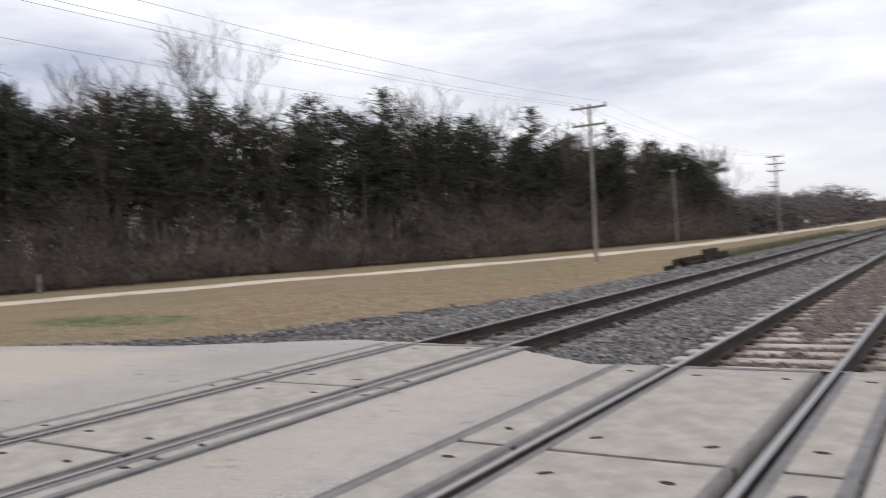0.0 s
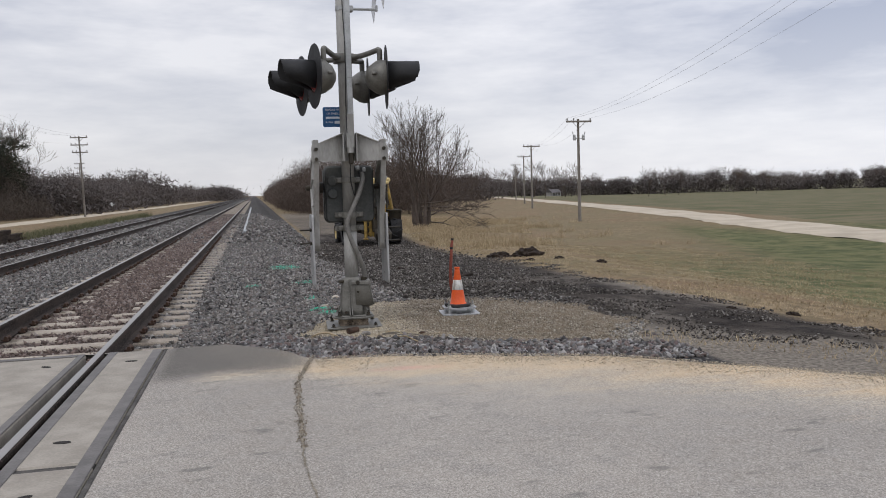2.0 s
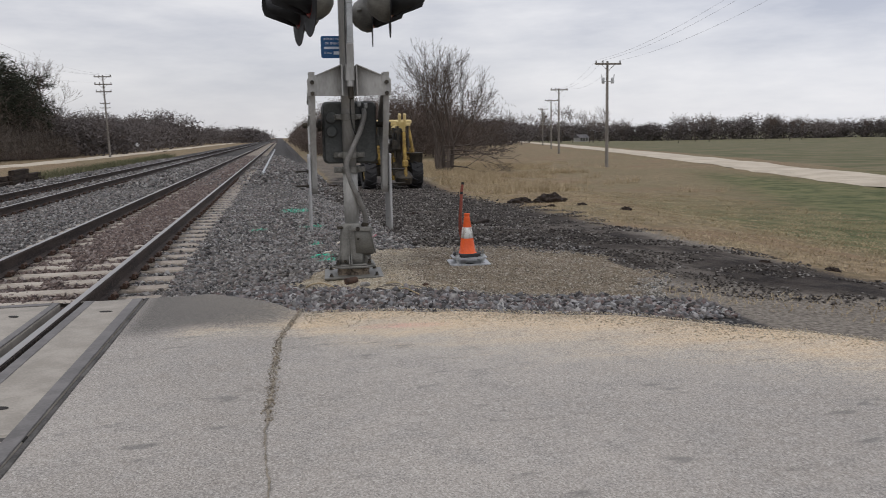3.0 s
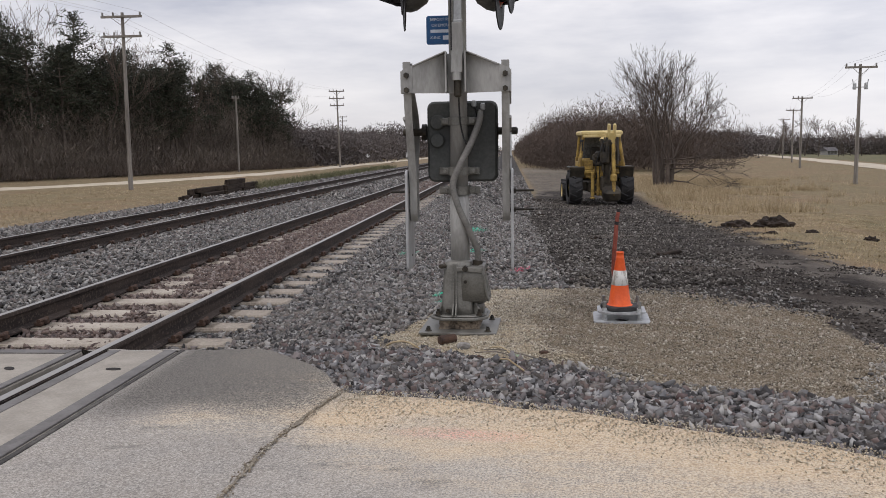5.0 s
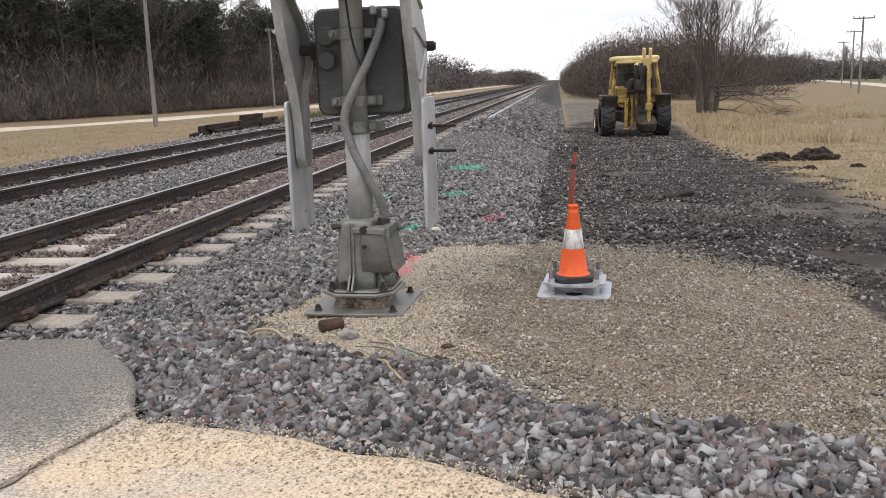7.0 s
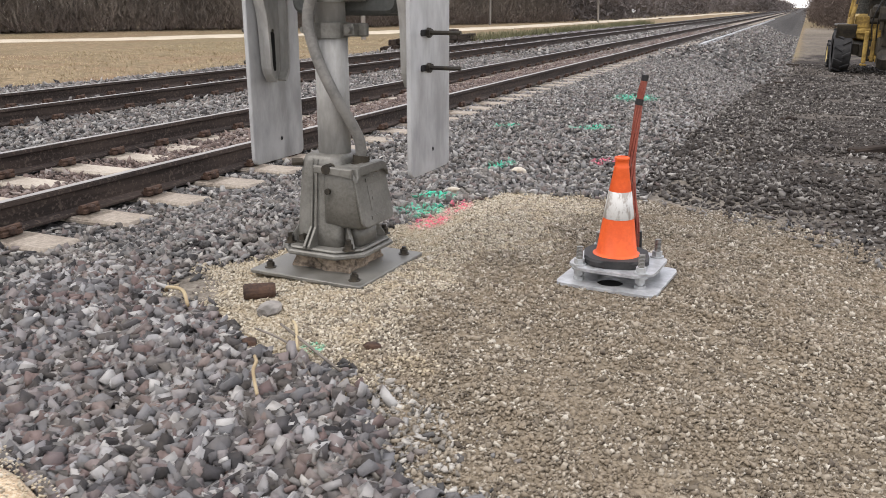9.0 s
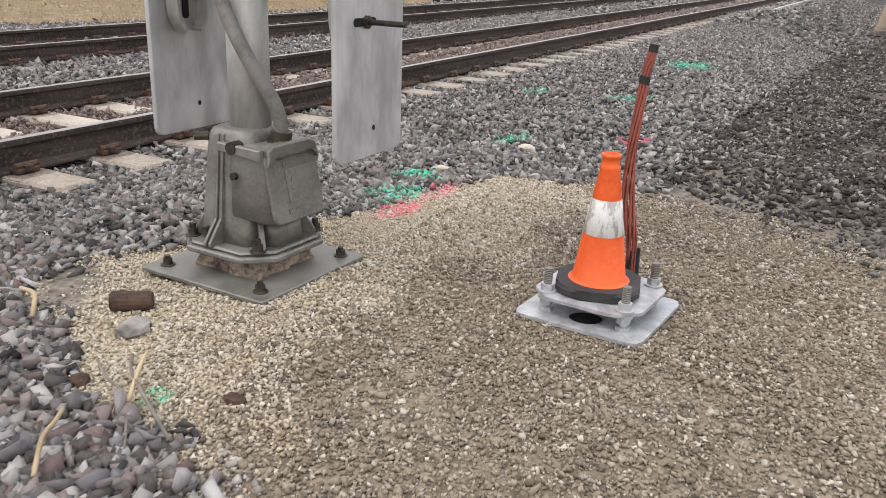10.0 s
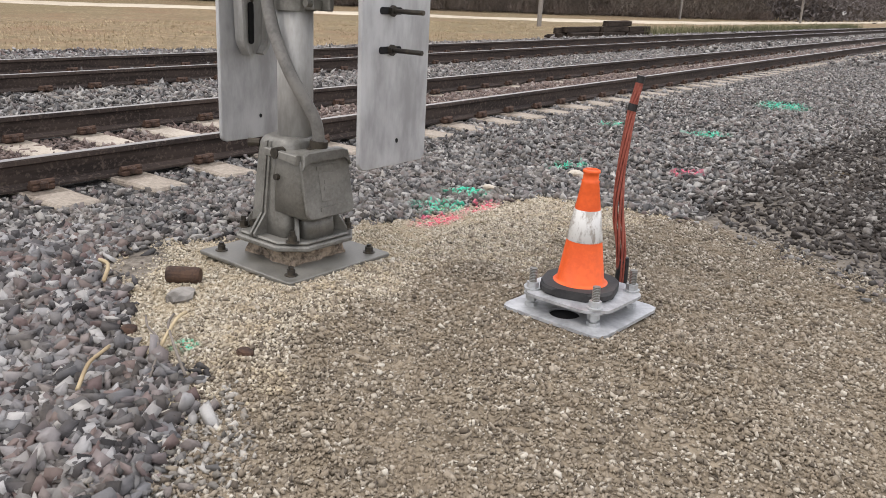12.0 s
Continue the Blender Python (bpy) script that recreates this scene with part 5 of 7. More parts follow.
# ---- backhoe loader parked with its boom towards the road ----
def backhoe():
    bx, by = 6.55, 38.0
    t = thing("backhoe_loader", (bx, by, float(land(bx, by))), "old faded yellow backhoe loader with folded boom on black dirt", "backhoe loader", "", 3)
    t.scale = (1.175, 1.175, 1.175)
    for name, sx, y, r, w in (("rear_wheel", -1, 0.0, 0.62, 0.48), ("rear_wheel", 1, 0.0, 0.62, 0.48), ("front_wheel", -1, 2.2, 0.42, 0.30), ("front_wheel", 1, 2.2, 0.42, 0.30)):
        wheel = new(name)
        wheel.parent = t
        wheel.matrix_basis = pose(sx * (0.88 if r > 0.5 else 0.92), y, r - 0.03)
        bm_ = bmesh.new()
        lathe(bm_, ((r * 0.55, -w / 2 + 0.03), (r * 0.8, -w / 2), (r * 0.95, -w / 2 + 0.03), (r * 0.96, 0), (r * 0.95, w / 2 - 0.03), (r * 0.8, w / 2), (r * 0.55, w / 2 - 0.03)), 30, (0, 0, 0), Matrix.Rotation(radians(90), 4, "Y"))
        for i in range(22):
            a = 2 * math.pi * i / 22
            m = Matrix.Rotation(a, 4, "X") @ Matrix.Translation(((-1) ** i * w * 0.22, 0, r * 0.965)) @ Matrix.Rotation(radians(28 * (-1) ** i), 4, "Z")
            box(bm_, (w * 0.55, 0.06, 0.06), (0, 0, 0), 0.008, m)
        part("tyre", bm_, BLACK_RUBBER, wheel)
        bm_ = bmesh.new()
        lathe(bm_, ((0.0, -0.05), (r * 0.3, -0.05), (r * 0.5, -0.12), (r * 0.57, -0.14), (r * 0.57, 0.14), (r * 0.5, 0.12), (r * 0.3, 0.05), (0.0, 0.05)), 20, (0, 0, 0), Matrix.Rotation(radians(90), 4, "Y"))
        part("rim", bm_, PALE_YELLOW, wheel)
    def p(name, mat_, *blocks, label=""):
        bm_ = bmesh.new()
        for b in blocks:
            if len(b) == 3:
                tube(bm_, b[0], b[1], b[2], seg=10)
            else:
                box(bm_, b[0], b[1], b[2], Matrix.Rotation(radians(b[3]), 4, "X") if b[3] else None)
        return part(name, bm_, mat_, t, label)
    p("chassis", OILY, ((0.9, 3.0, 0.35), (0, 1.1, 0.62), 0.03, 0), ((1.5, 0.3, 0.3), (0, 0, 0.64), 0.03, 0), ((0.7, 0.35, 0.55), (0, -0.42, 0.62), 0.03, 0), label="oily dark chassis")
    p("hood", YELLOW, ((0.95, 1.6, 0.7), (0, 1.75, 1.25), 0.08, 0), ((1.0, 0.2, 0.9), (0, 2.6, 1.2), 0.05, 0))
    for sx in (-1, 1):
        p("fender", OILY, ((0.50, 1.05, 0.06), (sx * 0.84, 0.0, 1.30), 0.02, 0), ((0.50, 0.06, 0.4), (sx * 0.84, -0.50, 1.14), 0.02, 20))
        p("cab_post", YELLOW, ((sx * 0.79, -0.46, 1.10), (sx * 0.60, -0.30, 2.38), 0.058))
        p("cab_post", YELLOW, ((sx * 0.72, 0.85, 1.05), (sx * 0.60, 0.75, 2.38), 0.05))
        p("side_panel", YELLOW, ((0.07, 1.3, 0.5), (sx * 0.70, 0.2, 1.25), 0.02, 0))
        p("stabiliser", YELLOW, ((0.11, 0.12, 0.85), (sx * 0.33, -0.62, 0.72), 0.02, 0), ((0.16, 0.2, 0.05), (sx * 0.33, -0.62, 0.25), 0.01, 0), label="raised yellow stabiliser leg")
        p("loader_arm", YELLOW, ((0.12, 2.4, 0.2), (sx * 0.62, 2.2, 0.95), 0.03, -8))
    p("roof", PALE_YELLOW, ((1.42, 1.45, 0.17), (0, 0.2, 2.46), 0.05, 0), ((1.3, 0.06, 0.1), (0, -0.5, 2.36), 0.02, 0), label="bleached yellow cab roof")
    p("rear_panel", YELLOW, ((1.60, 0.10, 0.15), (0, -0.46, 1.14), 0.03, 0), ((1.1, 0.05, 0.16), (0, -0.42, 1.01), 0.02, 0), ((0.36, 0.05, 0.34), (-0.46, -0.36, 1.38), 0.03, 0))
    p("seat", OILY, ((0.5, 0.5, 0.15), (0, 0.25, 1.4), 0.05, 0), ((0.5, 0.12, 0.6), (0, 0.5, 1.7), 0.05, 0))
    p("lower_frame", YELLOW, ((0.10, 0.1, 0.85), (-0.14, -0.62, 0.75), 0.02, 0), ((0.10, 0.1, 0.85), (-0.02, -0.62, 0.75), 0.02, 0), ((0.3, 0.08, 0.08), (-0.08, -0.62, 0.45), 0.01, 0), ((0.3, 0.08, 0.08), (-0.08, -0.62, 0.7), 0.01, 0), ((0.3, 0.08, 0.08), (-0.08, -0.62, 1.0), 0.01, 0))
    p("swing_frame", OILY, ((0.42, 0.4, 0.5), (0.12, -0.75, 0.75), 0.05, 0), ((0.14, -0.8, 0.3), (0.14, -0.8, 1.3), 0.09))
    p("boom", OILY, ((0.22, 0.26, 1.5), (0.10, -0.95, 1.50), 0.04, 8), ((0.32, 0.36, 0.42), (0.02, -1.0, 1.62), 0.06, 0), label="oily boom section")
    p("boom_head", PALE_YELLOW, ((0.30, 0.30, 0.45), (0.20, -1.0, 2.30), 0.06, 10), ((0.09, 0.16, 0.5), (0.13, -1.1, 2.50), 0.02, 12), ((0.09, 0.16, 0.5), (0.32, -1.1, 2.50), 0.02, 12), ((0.34, 0.2, 0.20), (0.02, -0.95, 2.22), 0.07, 0))
    p("boom_link", OILY, ((0.16, 0.3, 0.5), (0.02, -0.98, 1.95), 0.05, 14), ((0.34, 0.22, 0.26), (-0.12, -0.86, 1.72), 0.06, 0), ((0.20, 0.2, 0.3), (0.36, -1.02, 1.70), 0.05, 0), label="oily linkage and valve block")
    p("dipper", YELLOW, ((0.11, 0.16, 1.75), (0.27, -1.25, 1.22), 0.03, -6), ((0.20, 0.2, 0.25), (0.27, -1.30, 0.95), 0.04, 0), label="dull yellow dipper arm")
    p("hydraulic_ram", OILY, ((-0.12, -1.1, 2.25), (-0.05, -1.05, 1.2), 0.05), ((0.06, -1.15, 2.3), (0.04, -1.15, 1.5), 0.045), ((0.42, -1.12, 2.3), (0.40, -1.2, 1.4), 0.04))
    p("control_box", OILY, ((0.45, 0.25, 0.25), (-0.1, -0.62, 1.62), 0.03, 0), ((0.75, 0.06, 0.06), (0.1, -0.68, 1.55), 0.01, 0))
    p("bucket", OILY, ((0.6, 0.5, 0.45), (0.22, -1.15, 0.42), 0.1, 25), label="dark worn bucket")
    for i, x in enumerate((-0.2, -0.1, 0.06, 0.2)):
        bm_ = bmesh.new()
        hose(bm_, ((x, -0.7, 0.9), (x * 1.4, -1.0, 1.4), (x + 0.05, -1.15, 1.9), (x * 0.5 + 0.1, -1.05, 2.3)), 0.018, 6, 4)
        part("hydraulic_hose", bm_, TAPE, t)
    p("work_lamp", LAMP_BLACK, ((0.12, 0.1, 0.1), (-0.68, -0.45, 2.2), 0.02, 0), ((0.05, 0.05, 0.28), (-0.66, -0.46, 2.0), 0.01, 0))
    p("windscreen", GLASS_DARK, ((1.1, 0.02, 0.7), (0, 0.78, 1.95), 0.004, 0))


backhoe()

# ---- stack of old timber ties beside the far track ----
for i, (dx, dy, dz, turn, l) in enumerate(((0, 0, 0, 2, 2.6), (0.29, 0.1, 0, -1, 2.5), (-0.3, 0.25, 0, 3, 2.4), (0.58, 0.3, 0, 2, 2.5), (0.1, 0.2, 0.21, 2, 2.5), (0.4, 0.4, 0.21, -2, 2.5), (0.55, 2.6, 0.0, 3, 2.4), (0.2, 2.8, 0, -2, 2.6), (-0.1, 2.7, 0, 1, 2.6), (0.5, 2.9, 0.2, 1, 2.5), (0.15, 3.1, 0.2, 1, 2.5), (0.45, 3.3, 0.4, 1, 2.4), (0.1, 5.4, 0, 3, 2.5), (0.4, 5.5, 0, -3, 2.5), (0.3, 5.6, 0.2, 2, 2.5))):
    bm_ = bmesh.new()
    box(bm_, (0.24, l, 0.2), (0, 0, 0.1), 0.02)
    for v in bm_.verts:
        v.co += Vector((random.uniform(-0.012, 0.012), random.uniform(-0.02, 0.02), random.uniform(-0.01, 0.01)))
    ob = new("timber_tie", mesh_of("timber_tie", bm_, TIMBER))
    x, y = -9.1 + dx, 34.3 + dy
    ob.matrix_basis = pose(x, y, float(land(x, y)) + dz + 0.01, 0, 0, turn + 2)
    tagged(ob, "old black creosoted timber tie in a heap on the grass", "timber tie", "discarded timber ties")


# ---- wooden utility poles and their lines ----
def pole(x, y, h, arms, lean=0.0, cans=0, sag=None):
    z = float(land(x, y))
    t = thing("utility_pole", (x, y, z - 0.15), "grey weathered wooden utility pole with cross arms in dry grass", "utility pole", "utility poles along the roads")
    bm_ = bmesh.new()
    tube(bm_, (0, 0, 0), (lean * h, 0, h + 0.15), 0.135, 0.085, 14)
    part("pole", bm_, POLE_WOOD, t)
    tops = []
    for dz, w in arms:
        zz, cx = h + 0.15 - dz, lean * (h - dz)
        bm_ = bmesh.new()
        box(bm_, (w, 0.11, 0.13), (cx, -0.14, zz), 0.01)
        for s in (-1, 1):
            tube(bm_, (cx + s * w * 0.28, -0.16, zz), (cx, -0.12, zz - 0.5), 0.018, seg=5)
        arm_ = part("cross_arm", bm_, POLE_WOOD, t)
        for k in (-0.46, -0.2, 0.46):
            bm_ = bmesh.new()
            lathe(bm_, ((0.03, 0.06), (0.055, 0.10), (0.06, 0.14), (0.045, 0.15), (0.06, 0.20), (0.035, 0.25), (0.0, 0.26)), 10, (cx + k * w, -0.14, zz))
            part("insulator", bm_, worn("insulator_glaze", (0.16, 0.15, 0.14), (0.28, 0.27, 0.26), 3, 20, (0.2, 0.4), 0, 0.02) if not bpy.data.materials.get("insulator_glaze") else bpy.data.materials["insulator_glaze"], arm_)
            tops.append((x + cx + k * w, y - 0.14, z + zz + 0.1))
    for k in range(cans):
        s = -1 if k else 1
        bm_ = bmesh.new()
        lathe(bm_, ((0.0, 0.0), (0.10, 0.0), (0.11, 0.05), (0.11, 0.36), (0.08, 0.42), (0.0, 0.44)), 14, (lean * h + s * 0.36, -0.1, h - 1.45))
        tube(bm_, (lean * h, 0, h - 1.3), (lean * h + s * 0.42, -0.1, h - 1.3), 0.03, seg=6)
        tube(bm_, (lean * h + s * 0.42, -0.1, h - 1.15), (lean * h + s * 0.5, -0.1, h - 0.8), 0.03, seg=6)
        part("transformer_can", bm_, GALV, t, "grey transformer can")
    return tops


def line(a, b, sag, r=0.012):
    pts = [Vector(a).lerp(Vector(b), i / 8) - Vector((0, 0, sag * (1 - (i / 4 - 1) ** 2))) for i in range(9)]
    bm_ = bmesh.new()
    hose(bm_, pts, r, 4, 2)
    tagged(new("power_line", mesh_of("power_line", bm_, WIRE)), "thin sagging overhead power line between poles", "power line", "overhead power lines")


left_line = [pole(-18.8, -12, 10.1, ((0.25, 2.4), (1.4, 2.2))), pole(-19.2, 50.3, 10.1, ((0.25, 2.4), (1.35, 2.3)), 0.010), pole(-19.0, 110, 10.0, ((0.2, 2.0), (1.1, 2.0), (2.0, 1.8)), -0.02), pole(-34, 187, 10.0, ((0.2, 2.0), (1.1, 2.0)))]
for p, q in zip(left_line[:3], left_line[1:3]):
    for a, b in list(zip(p, q))[:4]:
        line(a, b, 1.0, 0.006)
pole(-27.2, 94, 8.4, ((0.3, 0.8),))
right_line = [pole(18.7, 19.0, 9.2, ((0.2, 2.2),)), pole(25.4, 59.5, 7.7, ((0.2, 2.0),), 0.0, 2), pole(35.6, 100, 8.0, ((0.2, 2.2),)), pole(45.6, 133, 8.0, ((0.2, 2.2),)), pole(58, 176, 8.0, ((0.2, 2.2),))]
for p, q in zip(right_line, right_line[1:]):
    for a, b in list(zip(p, q))[:3]:
        line(a, b, 0.8, 0.005)

# ---- turned soil on the bank ----
def clods(name, x, y, w, d, h, label, category):
    bm_ = bmesh.new()
    bmesh.ops.create_icosphere(bm_, subdivisions=4, radius=1.0)
    for v in bm_.verts:
        n = noise.fractal(v.co * 3.4 + Vector((x, y, 0)), 1.0, 2.2, 5)
        v.co *= 1 + 0.42 * n
        v.co = Vector((v.co.x * w, v.co.y * d, max(-0.3, v.co.z) * h))
    ob = new(name, mesh_of(name, bm_, SOIL))
    ob.matrix_basis = pose(x, y, float(land(x, y)) - 0.02, 0, 0, -52)
    return tagged(ob, label, category)


for x, y, w, d, h in ((8.12, 23.1, 0.42, 0.28, 0.22), (8.62, 22.1, 0.42, 0.28, 0.26)):
    clods("soil_mound", x, y, w, d, h, "heap of dark turned soil in dry grass", "soil heap")
for x, y, w in ((7.6, 18.9, 0.15), (8.4, 19.2, 0.17), (9.2, 18.6, 0.2), (6.9, 13.6, 0.10), (5.7, 13.2, 0.11), (7.6, 9.4, 0.12), (7.1, 9.9, 0.10), (5.3, 10.9, 0.09), (4.3, 17.5, 0.16), (2.5, 15.6, 0.12)):
    clods("dirt_clod", x, y, w * 0.7, w * 0.55, w * 0.45, "lump of black dirt lying on the ground", "dirt clod")

# ---- small litter by the mast ----
can = thing("rusty_can", (2.39, 9.31, float(land(2.39, 9.31)) + 0.032), "crushed rust-brown can lying on the sand", "can", "", 35)
bm_ = bmesh.new()
lathe(bm_, ((0.0, -0.065), (0.03, -0.065), (0.034, -0.055), (0.033, 0.055), (0.028, 0.065), (0.0, 0.066)), 16, (0, 0, 0), Matrix.Rotation(radians(90), 4, "Y"))
part("can_body", bm_, RUST, can)
for name, pts, r, m, label, cat in (
        ("dry_stick", ((2.66, 9.06, 0), (2.78, 8.95, 0.02), (2.92, 8.87, 0.01), (3.06, 8.80, 0)), 0.005, GREY_TIMBER, "thin bleached dry stick lying on gravel", "stick"),
        ("dry_stick", ((2.70, 9.08, 0.01), (2.78, 8.98, 0.03), (2.86, 8.86, 0)), 0.006, DRY_GRASS, "split pale straw stalk lying on sand", "stick"),
        ("dry_stick", ((2.60, 8.99, 0.0), (2.74, 8.90, 0.02), (2.84, 8.87, 0), (3.0, 8.72, 0)), 0.004, GREY_TIMBER, "thin bleached dry stick lying on gravel", "stick"),
        ("dry_stalk", ((1.96, 9.24, 0.01), (2.03, 9.18, 0.045), (2.12, 9.16, 0.04), (2.21, 9.08, 0.01)), 0.008, DRY_GRASS, "curled pale straw stalk on the ballast", "stalk"),
        ("dry_stalk", ((2.77, 8.74, 0.02), (2.82, 8.68, 0.04), (2.85, 8.62, 0.04), (2.92, 8.54, 0.01)), 0.006, DRY_GRASS, "curled pale straw stalk on the ballast", "stalk")):
    bm_ = bmesh.new()
    hose(bm_, [(x, y, float(land(x, y)) + 0.03 + z) for x, y, z in pts], r, 6, 4)
    tagged(new(name, mesh_of(name, bm_, m, True)), label, cat)
for x, y, z, dx, dy, dz, m, label, cat in ((2.30, 11.66, 0.0, 0.055, 0.04, 0.03, GRAVEL, "pale sandstone lump among the ballast", "stone"), (2.50, 12.42, 0.0, 0.065, 0.05, 0.05, GRAVEL, "pale sandstone lump among the ballast", "stone"),
                                           (2.63, 8.90, 0, 0.034, 0.028, 0.024, RUST, "small rust-brown lump on the sand", "stone"), (2.51, 9.20, 0, 0.05, 0.06, 0.03, DIRT_STONE, "flat dark stone on the sand", "stone"), (3.06, 9.03, 0, 0.034, 0.022, 0.018, RUST, "small rust-brown lump on the sand", "stone")):
    bm_ = bmesh.new()
    bmesh.ops.create_icosphere(bm_, subdivisions=2, radius=1)
    for v in bm_.verts:
        v.co *= 1 + 0.3 * noise.noise(v.co * 1.7 + Vector((x * 3, y, 0)))
        v.co = Vector((v.co.x * dx, v.co.y * dy, v.co.z * dz))
    ob = new("loose_stone", mesh_of("loose_stone", bm_, m))
    ob.matrix_basis = pose(x, y, float(land(x, y)) + z + dz * 0.4)
    tagged(ob, label, cat, "loose stones near the mast")
# far small things
marker = thing("trail_sign", (-22, 149, float(land(-22, 149)) - 0.05), "small white diamond sign on a post beside the trail", "sign")
bm_ = bmesh.new()
box(bm_, (0.09, 0.05, 1.6), (0, 0, 0.8), 0.005)
part("post", bm_, GREY_TIMBER, marker)
bm_ = bmesh.new()
slab(bm_, [(0, 0.98), (0.40, 1.38), (0, 1.78), (-0.40, 1.38)], -0.034, -0.028, 0, XZ)
part("sign_plate", bm_, WHITE_SHEET, marker, "white diamond plate")
bm_ = bmesh.new()
tube(bm_, (-50.5, 31.7, float(land(-50.5, 31.7)) - 0.1), (-50.5, 31.7, float(land(-50.5, 31.7)) + 1.3), 0.12, seg=10)
tagged(new("bollard", mesh_of("bollard", bm_, GREY_TIMBER)), "grey wooden bollard post by the trail", "bollard")


def house(x, y, w, d, h, turn):
    t = thing("house", (x, y, float(land(x, y))), "pale distant farmhouse with a dark roof among bare trees", "house", "farm buildings", turn)
    bm_ = bmesh.new()
    box(bm_, (w, d, h), (0, 0, h / 2))
    part("wall", bm_, HOUSE_WALL, t)
    bm_ = bmesh.new()
    slab(bm_, [(-d / 2 - 0.5, h), (d / 2 + 0.5, h), (0, h + d * 0.35)], -w / 2 - 0.4, w / 2 + 0.4, 0, YZ)
    part("roof", bm_, HOUSE_ROOF, t)
    for k in (-0.3, 0.0, 0.3):
        win = new("window", bpy.data.meshes.new("window"))
        bm_ = bmesh.new()
        box(bm_, (1.1, 0.1, 1.3), (k * w, -d / 2 - 0.03, h * 0.55))
        bm_.to_mesh(win.data)
        bm_.free()
        win.data.materials.append(GLASS_DARK)
        win.parent = t


house(128, 340, 4.8, 4, 1.6, 20)


for x, y, l, turn in ((3.45, 31.0, 1.1, 80), (3.5, 40.5, 1.6, 86), (5.0, 14.9, 0.5, -40)):
    bm_ = bmesh.new()
    box(bm_, (0.12, l, 0.07), (0, 0, 0.03), 0.015)
    ob = new("timber_offcut", mesh_of("timber_offcut", bm_, TIMBER))
    ob.matrix_basis = pose(x, y, float(land(x, y)), 0, 0, turn)
    tagged(ob, "dark timber offcut lying on the dirt", "timber offcut", "timber offcuts")

# ---- trees and brush ----
def prisms(a, b, ra, rb, sides=3):
    """Many tapered sticks at once: ends a and b (n x 3) and radii."""
    a, b = np.asarray(a, float), np.asarray(b, float)
    d = b - a
    d /= np.linalg.norm(d, axis=1, keepdims=True) + 1e-9
    ref = np.where(np.abs(d[:, 2:3]) > 0.9, np.array([[1.0, 0, 0]]), np.array([[0, 0, 1.0]]))
    s = np.cross(d, ref)
    s /= np.linalg.norm(s, axis=1, keepdims=True) + 1e-9
    u = np.cross(s, d)
    n = len(a)
    v = np.zeros((n, 2 * sides, 3))
    for k in range(sides):
        o = math.cos(2 * math.pi * k / sides) * s + math.sin(2 * math.pi * k / sides) * u
        v[:, k] = a + o * np.asarray(ra)[:, None]
        v[:, sides + k] = b + o * np.asarray(rb)[:, None]
    base = (np.arange(n) * 2 * sides)[:, None]
    f = [base + np.array([[k, (k + 1) % sides, sides + (k + 1) % sides, sides + k]]) for k in range(sides)]
    return v.reshape(-1, 3), np.concatenate(f)


def limbs(rng, start, way, length, radius, depth, out, split=(3, 5), spread=0.75, upward=0.18, shrink=0.66, bends=3):
    """Recursive branching; appends (a, b, ra, rb, depth)."""
    p, d = np.array(start, float), np.array(way, float)
    step = length / bends
    for i in range(bends):
        d = d + rng.normal(0, 0.13, 3) + np.array([0, 0, upward * 0.25])
        d /= np.linalg.norm(d)
        q = p + d * step
        r0, r1 = radius * (1 - 0.45 * i / bends), radius * (1 - 0.45 * (i + 1) / bends)
        out.append((p, q, r0, r1, depth))
        p = q
        if depth > 0 and (i > 0 or bends < 3):
            for _ in range(rng.integers(*split) if i == bends - 1 else rng.integers(1, max(2, split[0]))):
                side = rng.normal(0, 1, 3)
                side -= d * side.dot(d)
                side /= np.linalg.norm(side) + 1e-9
                w = d + side * spread * rng.uniform(0.6, 1.3) + np.array([0, 0, upward])
                limbs(rng, p, w / np.linalg.norm(w), length * shrink * rng.uniform(0.75, 1.15), max(radius * 0.5, 0.006), depth - 1, out, split, spread, upward, shrink, 3 if depth > 2 else 2)


def bare_tree(name, seed, height, stems, depth, spread, label, split=(2, 4), twig=0.009, upward=0.2, radius=0.11, first=0.36, shrink=0.66):
    rng = np.random.default_rng(seed)
    out = []
    for k in range(stems):
        a = 2 * math.pi * k / stems + rng.uniform(-0.4, 0.4)
        tilt = 0.0 if stems == 1 else rng.uniform(0.1, 0.34)
        limbs(rng, (0.16 * math.cos(a) * (stems > 1), 0.16 * math.sin(a) * (stems > 1), -0.1), (tilt * math.cos(a), tilt * math.sin(a), 1), height * first, radius, depth, out, split, spread, upward, shrink)
    A, B = np.array([o[0] for o in out]), np.array([o[1] for o in out])
    top = B[:, 2].max()
    k = height / top
    A, B = A * k, B * k
    ra, rb, dep = np.array([o[2] for o in out]), np.array([o[3] for o in out]), np.array([o[4] for o in out])
    thick = dep >= depth - 1
    t = thing(name, (0, 0, -50), label, "tree", "trees")
    v, f = prisms(A[thick], B[thick], np.maximum(ra[thick], twig), np.maximum(rb[thick], twig), 6)
    tr = new("trunk", arrays("trunk", v, f, BARK, True))
    tr.parent = t
    v, f = prisms(A[~thick], B[~thick], np.maximum(ra[~thick], twig), np.maximum(rb[~thick], twig * 0.7), 3)
    cr = new("crown", arrays("crown", v, f, TWIG))
    cr.parent = t
    return t


